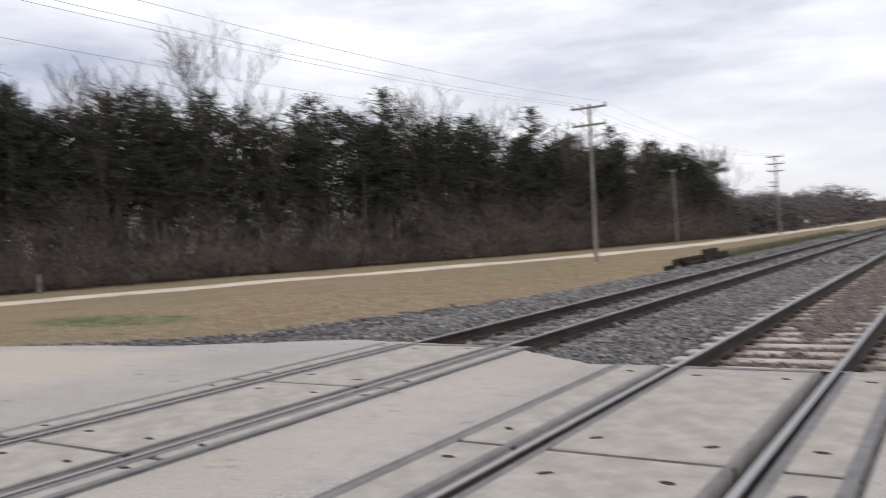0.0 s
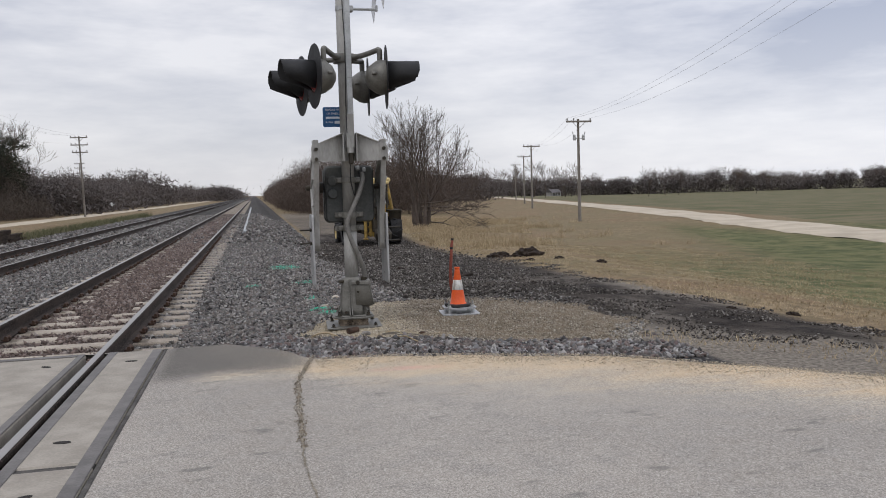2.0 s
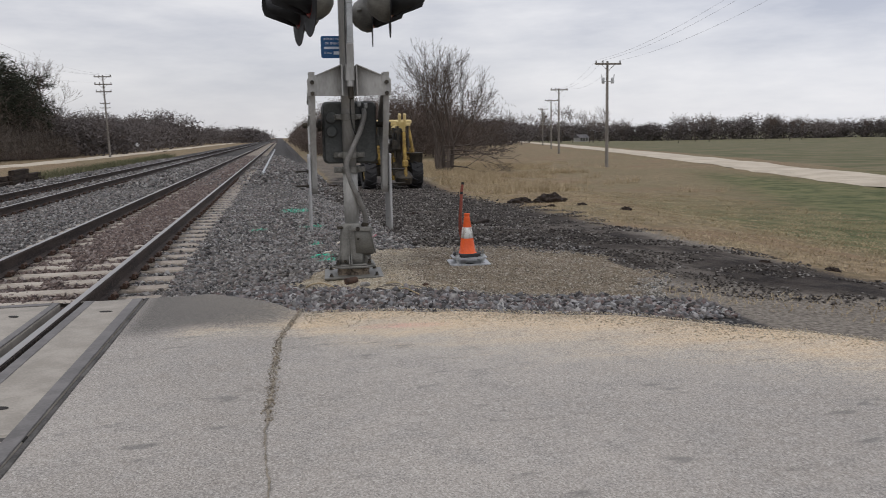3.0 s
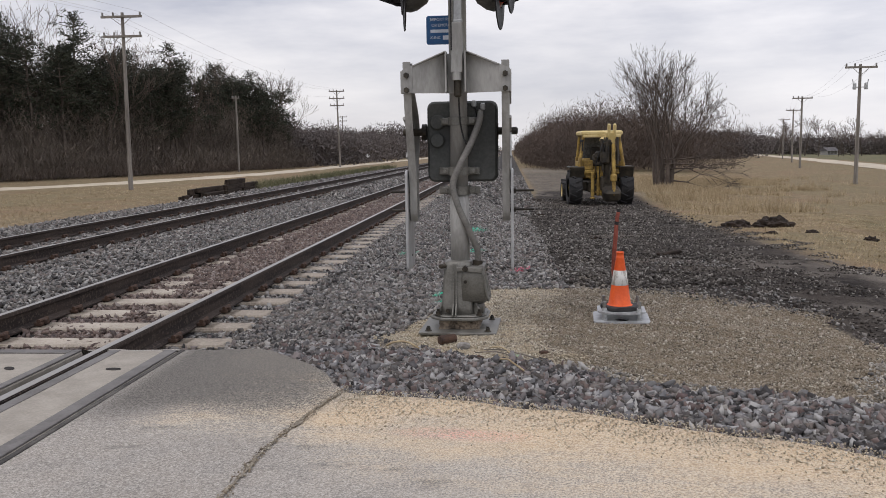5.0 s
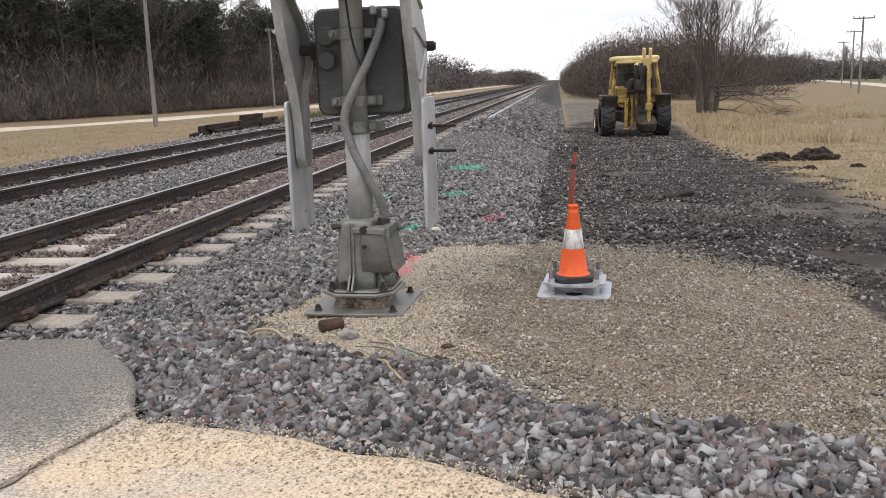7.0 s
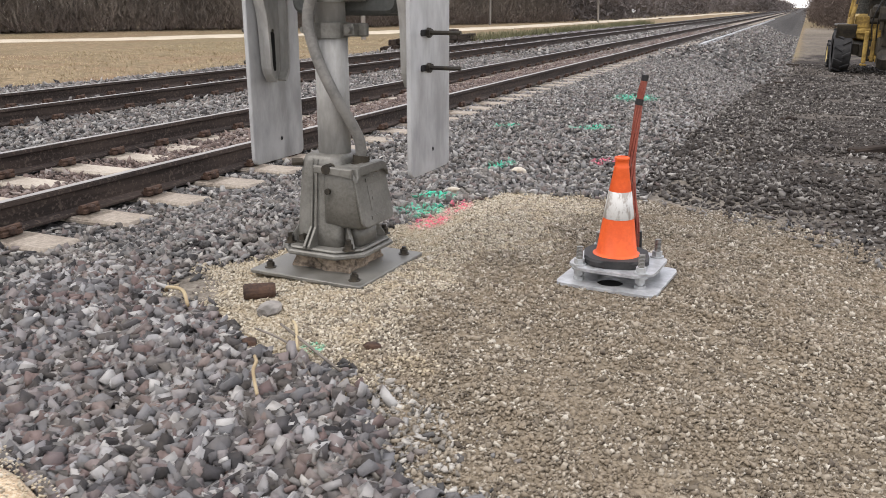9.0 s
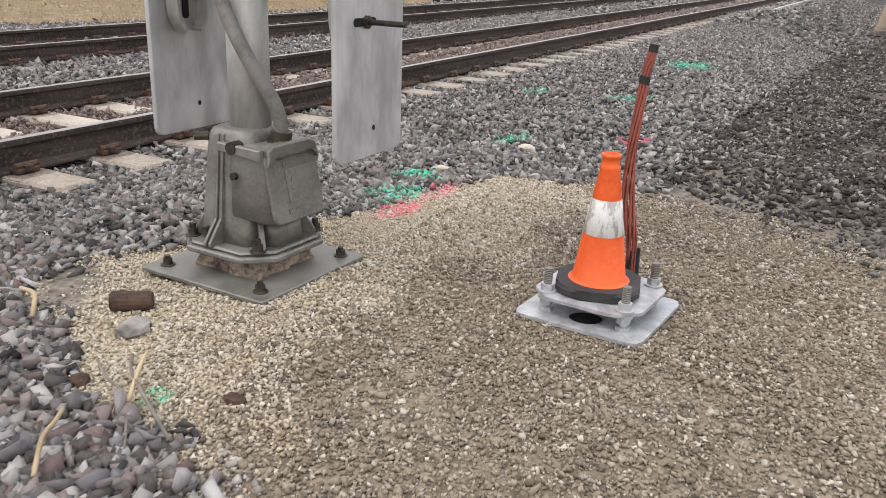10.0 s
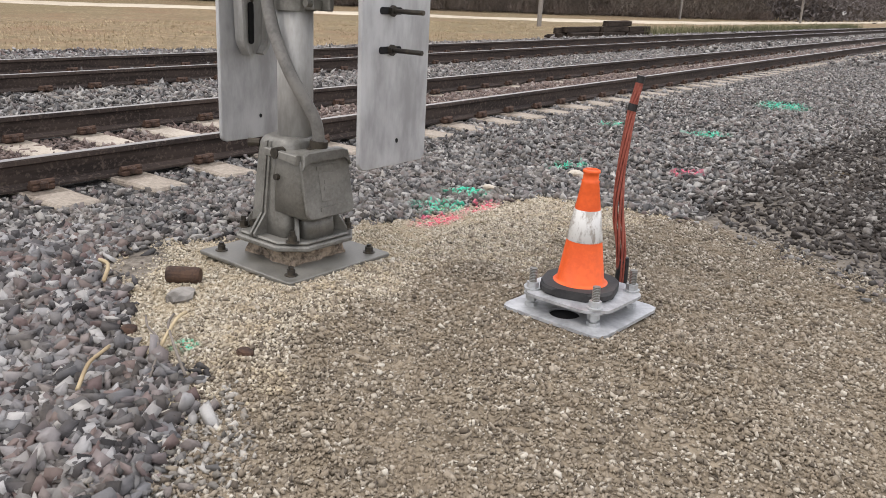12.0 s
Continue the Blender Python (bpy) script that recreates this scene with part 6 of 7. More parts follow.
def pine(name, seed, height, label):
    rng = np.random.default_rng(seed)
    t = thing(name, (0, 0, -50), label, "tree", "trees")
    lean = rng.normal(0, 0.02, 2)
    zs = np.linspace(0, height * 0.97, 7)
    pts = np.column_stack((lean[0] * zs + rng.normal(0, 0.06, 7), lean[1] * zs + rng.normal(0, 0.06, 7), zs))
    r = 0.17 * (1 - zs / height) + 0.025
    A, B, ra, rb = [*pts[:-1]], [*pts[1:]], [*r[:-1]], [*r[1:]]
    quads = []
    low_, wide = height * rng.uniform(0.30, 0.45), rng.uniform(2.1, 3.1)
    z = low_
    while z < height:
        f = (z - low_) / (height - low_)
        for _ in range(rng.integers(3, 6)):
            a = rng.uniform(0, 2 * math.pi)
            reach = (0.3 + wide * math.sqrt(max(0.0, 1 - f ** 2.2)) * (0.55 + 0.45 * min(1, f * 4))) * rng.uniform(0.45, 1.15)
            foot = np.array([lean[0] * z, lean[1] * z, z])
            tip = foot + np.array([math.cos(a) * reach, math.sin(a) * reach, reach * rng.uniform(0.1, 0.5)])
            A.append(foot), B.append(tip), ra.append(0.035), rb.append(0.012)
            for s in np.linspace(0.35, 1.0, max(3, int(reach * 3.0))):
                c = foot + (tip - foot) * s + rng.normal(0, 0.12, 3)
                for _ in range(13):
                    quads.append((c + rng.normal(0, 0.17, 3), rng.normal(0, 1, 3), rng.uniform(0.14, 0.32)))
        z += rng.uniform(0.4, 0.65)
    v, f = prisms(A, B, ra, rb, 5)
    tr = new("trunk", arrays("trunk", v, f, BARK, True))
    tr.parent = t
    c, d, l = np.array([q[0] for q in quads]), np.array([q[1] for q in quads]), np.array([q[2] for q in quads])[:, None]
    d[:, 2] = np.abs(d[:, 2]) * 0.6
    d /= np.linalg.norm(d, axis=1, keepdims=True)
    s = np.cross(d, rng.normal(0, 1, d.shape))
    s /= np.linalg.norm(s, axis=1, keepdims=True)
    v = np.stack((c - s * l * 0.2, c + s * l * 0.2, c + d * l), 1).reshape(-1, 3)
    cr = new("crown", arrays("crown", v, np.arange(len(v)).reshape(-1, 3), NEEDLE))
    cr.parent = t
    return t


def twigs(name, places, material, label, category, seed, length=(0.4, 1.2), width=0.012, rise=0.8):
    """A mass of thin bare shoots: places are rows of x, y, z, spread, height, count."""
    rng = np.random.default_rng(seed)
    A, B = [], []
    for x, y, z, spread, high, count in places:
        n = int(count)
        foot = np.column_stack((rng.normal(x, spread, n), rng.normal(y, spread, n), z + high * rng.beta(1.2, 1.25, n) * np.sqrt(rng.uniform(0.3, 1, n))))
        way = np.column_stack((rng.normal(0, 0.55, n), rng.normal(0, 0.55, n), np.abs(rng.normal(rise, 0.4, n))))
        way /= np.linalg.norm(way, axis=1, keepdims=True)
        l = rng.uniform(*length, n)[:, None]
        A.append(foot), B.append(foot + way * l)
    A, B = np.concatenate(A), np.concatenate(B)
    n = len(A)
    s = np.cross(B - A, rng.normal(0, 1, A.shape))
    s /= np.linalg.norm(s, axis=1, keepdims=True) + 1e-9
    w = width * rng.uniform(0.5, 1.5, n)[:, None]
    v = np.stack((A - s * w, A + s * w, B), 1).reshape(-1, 3)
    return tagged(new(name, arrays(name, v, np.arange(len(v)).reshape(-1, 3), material)), label, category, kind="stuff")


def copies(kinds, spots):
    """Spread copies of the model trees over (x, y, size) spots; the models themselves take the first ones."""
    used = set()
    for x, y, size, which in spots:
        m = pose(x, y, float(land(x, y)) - 0.05, 0, 0, random.uniform(0, 360)) @ Matrix.Scale(size, 4)
        k = kinds[which]
        if which in used:
            ob = k.copy()
            scene.collection.objects.link(ob)
            for c in k.children:
                cc = c.copy()
                scene.collection.objects.link(cc)
                cc.parent = ob
            ob.matrix_basis = m
        else:
            used.add(which)
            k.matrix_basis = m


rng = np.random.default_rng(4)
OAK = "tall bare grey-brown deciduous tree in a dense wood"
oaks = [bare_tree("bare_tree", 11 + i, h, 1, 5, 0.62, OAK, (2, 3), 0.014, 0.24, 0.15, 0.34, 0.68) for i, h in enumerate((13.5, 15.0, 12.0, 14.0))]
pines = [pine("pine_tree", 31 + i, h, "dark green pine tree with a ragged crown") for i, h in enumerate((10.5, 11.5, 9.5))]
# front edge of the wood, as x for a given y
WOOD_Y, WOOD_X = (8, 30, 50, 62, 77, 92, 112, 125), (-64, -55, -47, -41, -33.5, -29.5, -25, -27)
spots = []
for i in range(52):
    y = rng.uniform(12, 124)
    x = np.interp(y, WOOD_Y, WOOD_X) - abs(rng.normal(2, 7)) - 1.0
    spots.append((x, y, rng.uniform(0.72, 1.05) * np.interp(y, (20, 66, 95, 124), (1.28, 1.12, 0.95, 0.85)), int(rng.integers(0, 4))))
spots += [(-53, 54, 1.50, 1), (-47, 68, 1.32, 0), (-67, 45, 1.45, 3), (-61, 40, 1.3, 2), (-40, 79, 1.15, 1), (-56, 60, 1.3, 3)]
copies(oaks, spots)
spots = []
for i in range(205):
    y = rng.uniform(16, 116)
    x = np.interp(y, WOOD_Y, WOOD_X) - abs(rng.normal(3, 5)) - 2.2
    spots.append((x, y, rng.uniform(0.8, 1.12) * np.interp(y, (20, 60, 95, 124), (1.45, 1.26, 1.05, 0.92)), int(rng.integers(0, 3))))
copies(pines, spots)
rows = []
for y in np.arange(6, 126, 0.85):
    e = np.interp(y, WOOD_Y, WOOD_X)
    for depth, high in ((0.4, 3.0), (2.5, 7.4), (5.5, 11.4), (10, 13.4)):
        x = e - depth - rng.uniform(0, 2)
        rows.append((x, y, float(land(x, y)), 0.9, high * rng.uniform(0.75, 1.2), 320 if depth < 1 else 860))
twigs("woodland_thicket", rows, DARK_TWIG, "dense dark brown leafless thicket filling the wood", "thicket", 5, (0.35, 1.1), 0.024, 0.9)
# pale dead brush along the edge
rows = [(np.interp(y, WOOD_Y, WOOD_X) + rng.uniform(-0.4, 1.2), y, float(land(-30, y)), 0.6, 1.0, 80) for y in np.arange(8, 122, 0.9)]
twigs("edge_brush", rows, TWIG, "low pale dead brush along the wood's edge", "brush", 6, (0.3, 0.9), 0.014, 0.9)

# the many-stemmed bare tree on the right
def fan_tree():
    """A clump of upright stems that break into a fan of rising limbs."""
    r = np.random.default_rng(73)
    out = []
    for k in range(5):
        a = 2 * math.pi * k / 5 + r.uniform(-0.3, 0.3)
        foot = np.array([0.42 * math.cos(a), 0.30 * math.sin(a), -0.1])
        fork = foot + np.array([0.18 * math.cos(a), 0.18 * math.sin(a), r.uniform(1.6, 2.6)])
        mid = (foot + fork) / 2 + r.normal(0, 0.05, 3)
        out += [(foot, mid, 0.17, 0.14, 6), (mid, fork, 0.14, 0.10, 6)]
        for b in range(4):
            turn = a + r.uniform(-1.3, 1.3)
            flare = r.uniform(0.08, 0.72)
            way = np.array([flare * math.cos(turn), flare * math.sin(turn), 1.0])
            limbs(r, fork, way / np.linalg.norm(way), 2.6 * r.uniform(0.85, 1.1), 0.052, 4, out, (2, 4), 0.44, 0.12, 0.62)
    A, B, ra, rb, dep = (np.array([o[i] for o in out]) for i in range(5))
    k = 8.5 / B[:, 2].max()
    A, B = A * k, B * k
    t = thing("bare_tree", (11.8, 52.5, float(land(11.8, 52.5)) - 0.05), "many-stemmed bare tree with a wide round crown in straw grass", "tree", "trees")
    thick = dep >= 4
    for name, pick, sides, material in (("trunk", thick, 6, BARK), ("crown", ~thick, 3, BARK)):
        v, f = prisms(A[pick], B[pick], np.maximum(ra[pick], 0.0065), np.maximum(rb[pick], 0.0045), sides)
        new(name, arrays(name, v, f, material, sides == 6)).parent = t
    return t


shrub = fan_tree()
side_limb = []
lr = np.random.default_rng(8)
for k in range(5):
    limbs(lr, (0, 0, 0.5 + 0.3 * k), (1.0, -0.1 * k, 0.10), 2.0, 0.05, 3, side_limb, (2, 4), 0.5, 0.02, 0.7)
v, f = prisms([o[0] for o in side_limb], [o[1] for o in side_limb], [max(o[2], 0.01) for o in side_limb], [max(o[3], 0.008) for o in side_limb], 4)
low = new("side_branch", arrays("side_branch", v, f, BARK))
low.parent = shrub
low.matrix_basis = pose(0, 0, 0, 0, 0, 0)

# hedgerow running away beside the track
rows = []
for y in np.arange(88, 440, 1.5):
    left_side = np.interp(y, (88, 100, 145, 440), (10.5, 7.3, 6.2, 7.3))
    for x in np.arange(left_side, left_side + (15 if y < 145 else 9), 2.0):
        high = 8.0 * np.interp(x - left_side, (0, 2, 6, 14), (0.6, 0.92, 1.0, 0.9)) * rng.uniform(0.8, 1.15)
        rows.append((x, y, -1.0, 0.9, high, 430 if y < 145 else 90))
twigs("hedgerow_brush", rows, TWIG, "dense brown leafless hedgerow beside the railway", "hedgerow", 9, (0.3, 0.9), 0.023, 0.7)
small = [bare_tree("bare_tree", 81 + i, 6.4, 3, 4, 0.6, "bare brushy tree in the hedgerow", (2, 4), 0.012, 0.25, 0.06, 0.34, 0.7) for i in range(2)]
copies(small, [(rng.uniform(9, 24), rng.uniform(86, 124), rng.uniform(0.75, 1.1), int(rng.integers(0, 2))) for _ in range(16)])
# far woods: left beyond the trail, along the line, and across the fields
def far_woods(name, trees, label, seed, piece=(0.5, 1.4), width=0.13):
    """Rows of rounded bare crowns down to the ground: rows of x, y, z, radius, height, count."""
    rng = np.random.default_rng(seed)
    A, inner = [], []
    for x, y, z, r, h, count in trees:
        d = rng.normal(0, 1, (int(count * 1.45), 3))
        d /= np.linalg.norm(d, axis=1, keepdims=True)
        d *= rng.uniform(0.12, 1.0, (len(d), 1)) ** 0.42
        p = np.column_stack((x + d[:, 0] * r, y + d[:, 1] * r, z + h * (0.52 + 0.46 * d[:, 2])))
        skirt = rng.uniform(0, 1, len(p)) < 0.38
        p[skirt, 2] = z + h * rng.uniform(-0.05, 0.72, skirt.sum())
        p[skirt, 0] = x + rng.normal(0, r, skirt.sum())
        A.append(p)
        inner.append(np.interp((p[:, 2] - z) / h, (0.0, 0.45, 0.85, 1.0), (2.4, 2.0, 0.8, 0.4)))
    A = np.concatenate(A)
    n = len(A)
    way = np.column_stack((rng.normal(0, 0.6, n), rng.normal(0, 0.6, n), rng.uniform(0.0, 1.0, n)))
    way /= np.linalg.norm(way, axis=1, keepdims=True)
    B = A + way * rng.uniform(*piece, n)[:, None]
    s = np.cross(way, rng.normal(0, 1, A.shape))
    s /= np.linalg.norm(s, axis=1, keepdims=True) + 1e-9
    w = width * (rng.uniform(0.5, 1.4, n) * np.concatenate(inner))[:, None]
    v = np.stack((A - s * w, A + s * w, B), 1).reshape(-1, 3)
    return tagged(new(name, arrays(name, v, np.arange(len(v)).reshape(-1, 3), FAR_TWIG)), label, "woods", kind="stuff")


def hump(v, lo, hi):
    return lo + (hi - lo) * min(1.0, max(0.0, 0.5 + 0.32 * float(wave(np.array(v), np.array(0.0), 0.045, 3)) + 0.25 * float(wave(np.array(v), np.array(0.0), 0.17, 5)) + rng.uniform(-0.2, 0.2)))


near_rows, rows = [], []
for y in np.arange(118, 330, 2.6):
    near_rows += [(-25 - rng.uniform(0, 8) - 0.03 * (y - 150), y, -0.5, 3.0, hump(y, 5.0, 7.5), 1000)]
for y in np.arange(330, 900, 2.6):
    rows += [(-9 - rng.uniform(0, 42) - 0.006 * (y - 330), y, -0.4, 4.0, hump(y, 6.5, 8.8) * np.interp(y, (330, 420, 900), (1.0, 0.9, 0.8)), 240)]
for x in np.arange(-190, -24, 1.7):
    rows += [(x, 250 + rng.uniform(-12, 12), -0.5, 3.4, hump(x, 8.0, 11.0), 400)]
for x in np.arange(11, 100, 1.7):
    rows += [(x, 330 + rng.uniform(-15, 15), -1.5, 3.6, hump(x, 8.0, 10.5), 400)]
for x in np.arange(60, 480, 1.8):
    rows += [(x, 400 - 0.40 * (x - 60) + rng.uniform(-12, 12), -3.2, 4.2, hump(x, 6.5, 12.5), 420)]
for x in np.arange(12, 54, 1.4):
    near_rows += [(x, 165 + 0.4 * x + rng.uniform(-6, 6), -1.0, 2.4, hump(x, 5.2, 6.8), 1100)]
far_woods("distant_woods", rows, "distant brown leafless woods on the horizon", 10)
far_woods("brush_wood", near_rows, "low brown leafless wood beside the fields", 14, (0.3, 0.9), 0.055)
far_spots = [(rng.uniform(80, 125), rng.uniform(235, 300), rng.uniform(0.6, 0.9), int(rng.integers(0, 4))) for _ in range(14)]
far_spots += [(rng.uniform(120, 330), rng.uniform(260, 330), rng.uniform(0.6, 0.85), int(rng.integers(0, 4))) for _ in range(34)]
far_oaks = [bare_tree("bare_tree", 91 + i, 13.0, 1, 4, 0.62, "distant bare tree standing at the edge of the fields", (2, 4), 0.03, 0.24, 0.16, 0.34, 0.7) for i in range(2)]
far_oaks[0].matrix_basis = pose(92, 262, float(land(92, 262)))
far_oaks[1].matrix_basis = pose(118, 285, float(land(118, 285)))
for x, y, size, which in far_spots:
    k = far_oaks[which % 2]
    ob = k.copy()
    scene.collection.objects.link(ob)
    for c in k.children:
        cc = c.copy()
        scene.collection.objects.link(cc)
        cc.parent = ob
    ob.matrix_basis = pose(x, y, float(land(x, y)) - 0.05, 0, 0, random.uniform(0, 360)) @ Matrix.Scale(size, 4)
    tagged(ob, "distant bare tree standing at the edge of the fields")


# ---- grass ----
def blades(name, xs, ys, material, label, high, seed, lean=0.5, width=0.006):
    rng = np.random.default_rng(seed)
    n = len(xs)
    z = land(xs, ys)
    a = rng.uniform(0, 2 * math.pi, n)
    h = high * rng.uniform(0.4, 1.25, n)
    foot = np.column_stack((xs, ys, z - 0.01))
    tip = foot + np.column_stack((np.cos(a) * h * lean * rng.uniform(0.2, 1.3, n), np.sin(a) * h * lean * rng.uniform(0.2, 1.3, n), h))
    s = np.column_stack((np.sin(a), -np.cos(a), np.zeros(n))) * (width * rng.uniform(0.6, 1.5, n))[:, None]
    v = np.stack((foot - s, foot + s, tip), 1).reshape(-1, 3)
    return tagged(new(name, arrays(name, v, np.arange(len(v)).reshape(-1, 3), material)), label, "grass", kind="stuff")


def scatter(n, x0, x1, y0, y1, keep, seed):
    rng = np.random.default_rng(seed)
    x, y = rng.uniform(x0, x1, n), rng.uniform(y0, y1, n)
    k = keep(x, y)
    return x[k], y[k]


def grassy(x, y):
    z = zones(x, y)
    return (z["dirt"] < 0.35) & (z["ballast"] < 0.35) & (z["mound"] < 0.2) & (z["track"] < 0.3) & (y > road_edge(x) + 0.35) & (wave(x, y, 0.9, 2) + wave(x, y, 3.1, 4) > -0.55)


gxs, gys = scatter(120000, 5, 18, 6, 32, grassy, 1)
blades("dry_grass", gxs, gys, DRY_GRASS, "short dry straw-coloured grass", 0.045, 2, 1.0, 0.006)
gxs, gys = scatter(130000, 7.0, 26, 30, 70, lambda x, y: grassy(x, y) & (wave(x, y, 0.5, 6) + 0.6 * wave(x, y, 1.7, 3) > -0.1 + 0.12 * (x - 8 - (y - 28) * 0.3)), 3)
blades("tall_dry_grass", gxs, gys, DRY_GRASS, "tall pale dry grass and weeds", 0.36, 4, 0.6, 0.006)
gxs, gys = scatter(50000, -24, -8.6, 10, 54, grassy, 5)
blades("dry_grass", gxs, gys, DRY_GRASS, "short dry straw-coloured grass", 0.07, 6, 1.0, 0.010)
gxs, gys = scatter(16000, -10.6, -8.0, 40, 85, lambda x, y: np.abs(x + 9.2 + 0.3 * wave(y, x, 0.5)) < 0.9, 7)
blades("green_weeds", gxs, gys, WEED, "dull green weeds along the far track", 0.45, 8, 0.5, 0.012)

# ---- loose stone: ballast, gravel, chips ----
BLK = np.array([(x, y, z) for x in (-0.7, 0.7) for y in (-0.7, 0.7) for z in (-0.7, 0.7)], float)
BLK_F = np.array([(0, 1, 3, 2), (4, 6, 7, 5), (0, 4, 5, 1), (2, 3, 7, 6), (0, 2, 6, 4), (1, 5, 7, 3)])
BLK_F = np.concatenate((BLK_F[:, (0, 1, 2)], BLK_F[:, (0, 2, 3)]))
OCT = np.array([(1, 0, 0), (-1, 0, 0), (0, 1, 0), (0, -1, 0), (0, 0, 1), (0, 0, -1)], float)
OCT_F = np.array([(0, 2, 4), (2, 1, 4), (1, 3, 4), (3, 0, 4), (2, 0, 5), (1, 2, 5), (3, 1, 5), (0, 3, 5)])


def stones(name, x, y, size, material, label, seed, lift=0.25, base=None, shape=(BLK, BLK_F), flat=(0.28, 0.8)):
    """Angular stones lying on the ground, each of its own shape and turn."""
    rng = np.random.default_rng(seed)
    pts, faces = shape
    n, m = len(x), len(pts)
    s = size * np.clip(rng.lognormal(0, 0.36, n), 0.5, 1.5)
    v = pts[None] * (1 + rng.uniform(-0.3, 0.25, (n, m, 1))) + rng.normal(0, 0.23, (n, m, 3))
    v = v * np.column_stack((rng.uniform(0.85, 1.6, n), rng.uniform(0.55, 1.05, n), rng.uniform(*flat, n)))[:, None, :]
    q = rng.normal(0, 1, (n, 4))
    q[:, 1:3] *= 0.45
    q /= np.linalg.norm(q, axis=1, keepdims=True)
    w, i, j, k = q.T
    R = np.stack((np.stack((1 - 2 * (j * j + k * k), 2 * (i * j - k * w), 2 * (i * k + j * w)), -1), np.stack((2 * (i * j + k * w), 1 - 2 * (i * i + k * k), 2 * (j * k - i * w)), -1), np.stack((2 * (i * k - j * w), 2 * (j * k + i * w), 1 - 2 * (i * i + j * j)), -1)), 1)
    v = np.einsum("nab,nmb->nma", R, v) * s[:, None, None]
    z = (land(x, y) if base is None else base(x, y)) + s * rng.uniform(lift - 0.3, lift + 0.45, n)
    v += np.column_stack((x, y, z))[:, None, :]
    f = faces[None] + (np.arange(n) * m)[:, None, None]
    return tagged(new(name, arrays(name, v.reshape(-1, 3), f.reshape(-1, 3), material)), label, "stones", kind="stuff")


def off_rails(x, y):
    k = np.ones(len(x), bool)
    for r in RAIL_X:
        k &= np.abs(x - r) > 0.085
    return k


def off_ties(x, y):
    on = (np.abs(x + 0.7525) < 1.32) & (np.abs((y - TIE_START + TIE_STEP / 2) % TIE_STEP - TIE_STEP / 2) < 0.125)
    hide = wave(x, y, 2.3, 6) > 0.25
    return ~(on & ~(hide & (np.abs(x + 0.7525) < 0.55)))


def coarse(x, y):
    z = zones(x, y)
    jitter = 0.20 * wave(x, y, 1.9, 1) + 0.10 * wave(x, y, 5.0, 4) + np.random.default_rng(17).normal(0, 0.10, len(x))
    return (z["ballast"] + jitter > 0.5) & (z["mound"] + jitter < 0.5) & (z["sand"] + jitter < 0.55) & (z["dirt"] - jitter < 0.62) & (y > road_edge(x) + 0.02 + 0.05 * wave(x, y, 6)) & off_rails(x, y)


LABEL = "angular grey and purple-brown railway ballast stones"
x, y = scatter(52000, 0.55, 5.2, 7.2, 12.5, coarse, 21)
stones("ballast", x, y, 0.0175, BALLAST, LABEL, 22)
x, y = scatter(27000, 0.9, 5.2, 7.2, 9.6, lambda x, y: coarse(x, y) & (y < road_edge(x) + 1.25), 23)
stones("ballast", x, y, 0.0205, APRON_BALLAST, LABEL, 24, 0.45)
x, y = scatter(36000, 0.5, 3.4, 12.5, 30, coarse, 25)
stones("ballast", x, y, 0.023, BALLAST, LABEL, 26, 0.25, None, (OCT, OCT_F))
x, y = scatter(30000, -4.2, -1.4, 9.4, 30, lambda x, y: coarse(x, y) & off_ties(x, y) & ((x < -1.45)), 27)
stones("ballast", x, y, 0.028, BALLAST, LABEL, 28, 0.3, None, (OCT, OCT_F))
x, y = scatter(23000, -8.8, -4.0, 10.3, 30, coarse, 29)
stones("ballast", x, y, 0.035, BALLAST, LABEL, 30, 0.25, None, (OCT, OCT_F))
x, y = scatter(26000, -1.45, -0.06, 9.5, 32, lambda x, y: coarse(x, y) & off_ties(x, y), 31)
stones("rusty_ballast", x, y, 0.024, RUSTY_BALLAST, "brown rust-dusted ballast between the running rails", 32, 0.2, None, (OCT, OCT_F))
x, y = scatter(7000, 0.06, 0.62, 9.5, 32, lambda x, y: off_ties(x, y) & coarse(x, y), 33)
stones("ballast", x, y, 0.021, BALLAST, LABEL, 34, 0.1)
x, y = scatter(26000, -8.6, 4.0, 30, 75, coarse, 35)
stones("ballast", x, y, 0.052, BALLAST, LABEL, 36, 0.2, None, (OCT, OCT_F))


x, y = scatter(26000, -19, -8.6, 9.5, 27, coarse, 59)
stones("ballast", x, y, 0.036, APRON_BALLAST, LABEL, 60, 0.15, None, (OCT, OCT_F))
# ballast heaped over the middle of the ties
x, y = scatter(30000, -1.36, -0.14, 10.0, 34, lambda x, y: np.abs(x + 0.7525) < 0.50 * smooth01(11.4, 14.5, y) + 0.14 * wave(x, y, 2.1, 6) - 0.04, 37)
stones("rusty_ballast", x, y, 0.024, RUSTY_BALLAST, "brown rust-dusted ballast between the running rails", 38, 0.3, lambda x, y: 0 * x - 0.195, (OCT, OCT_F))
x, y = scatter(9000, -1.36, -0.14, 34, 75, lambda x, y: np.abs(x + 0.7525) < 0.50 + 0.10 * wave(x, y, 2.1, 6), 39)
stones("rusty_ballast", x, y, 0.045, RUSTY_BALLAST, "brown rust-dusted ballast between the running rails", 40, 0.2, lambda x, y: 0 * x - 0.195, (OCT, OCT_F))


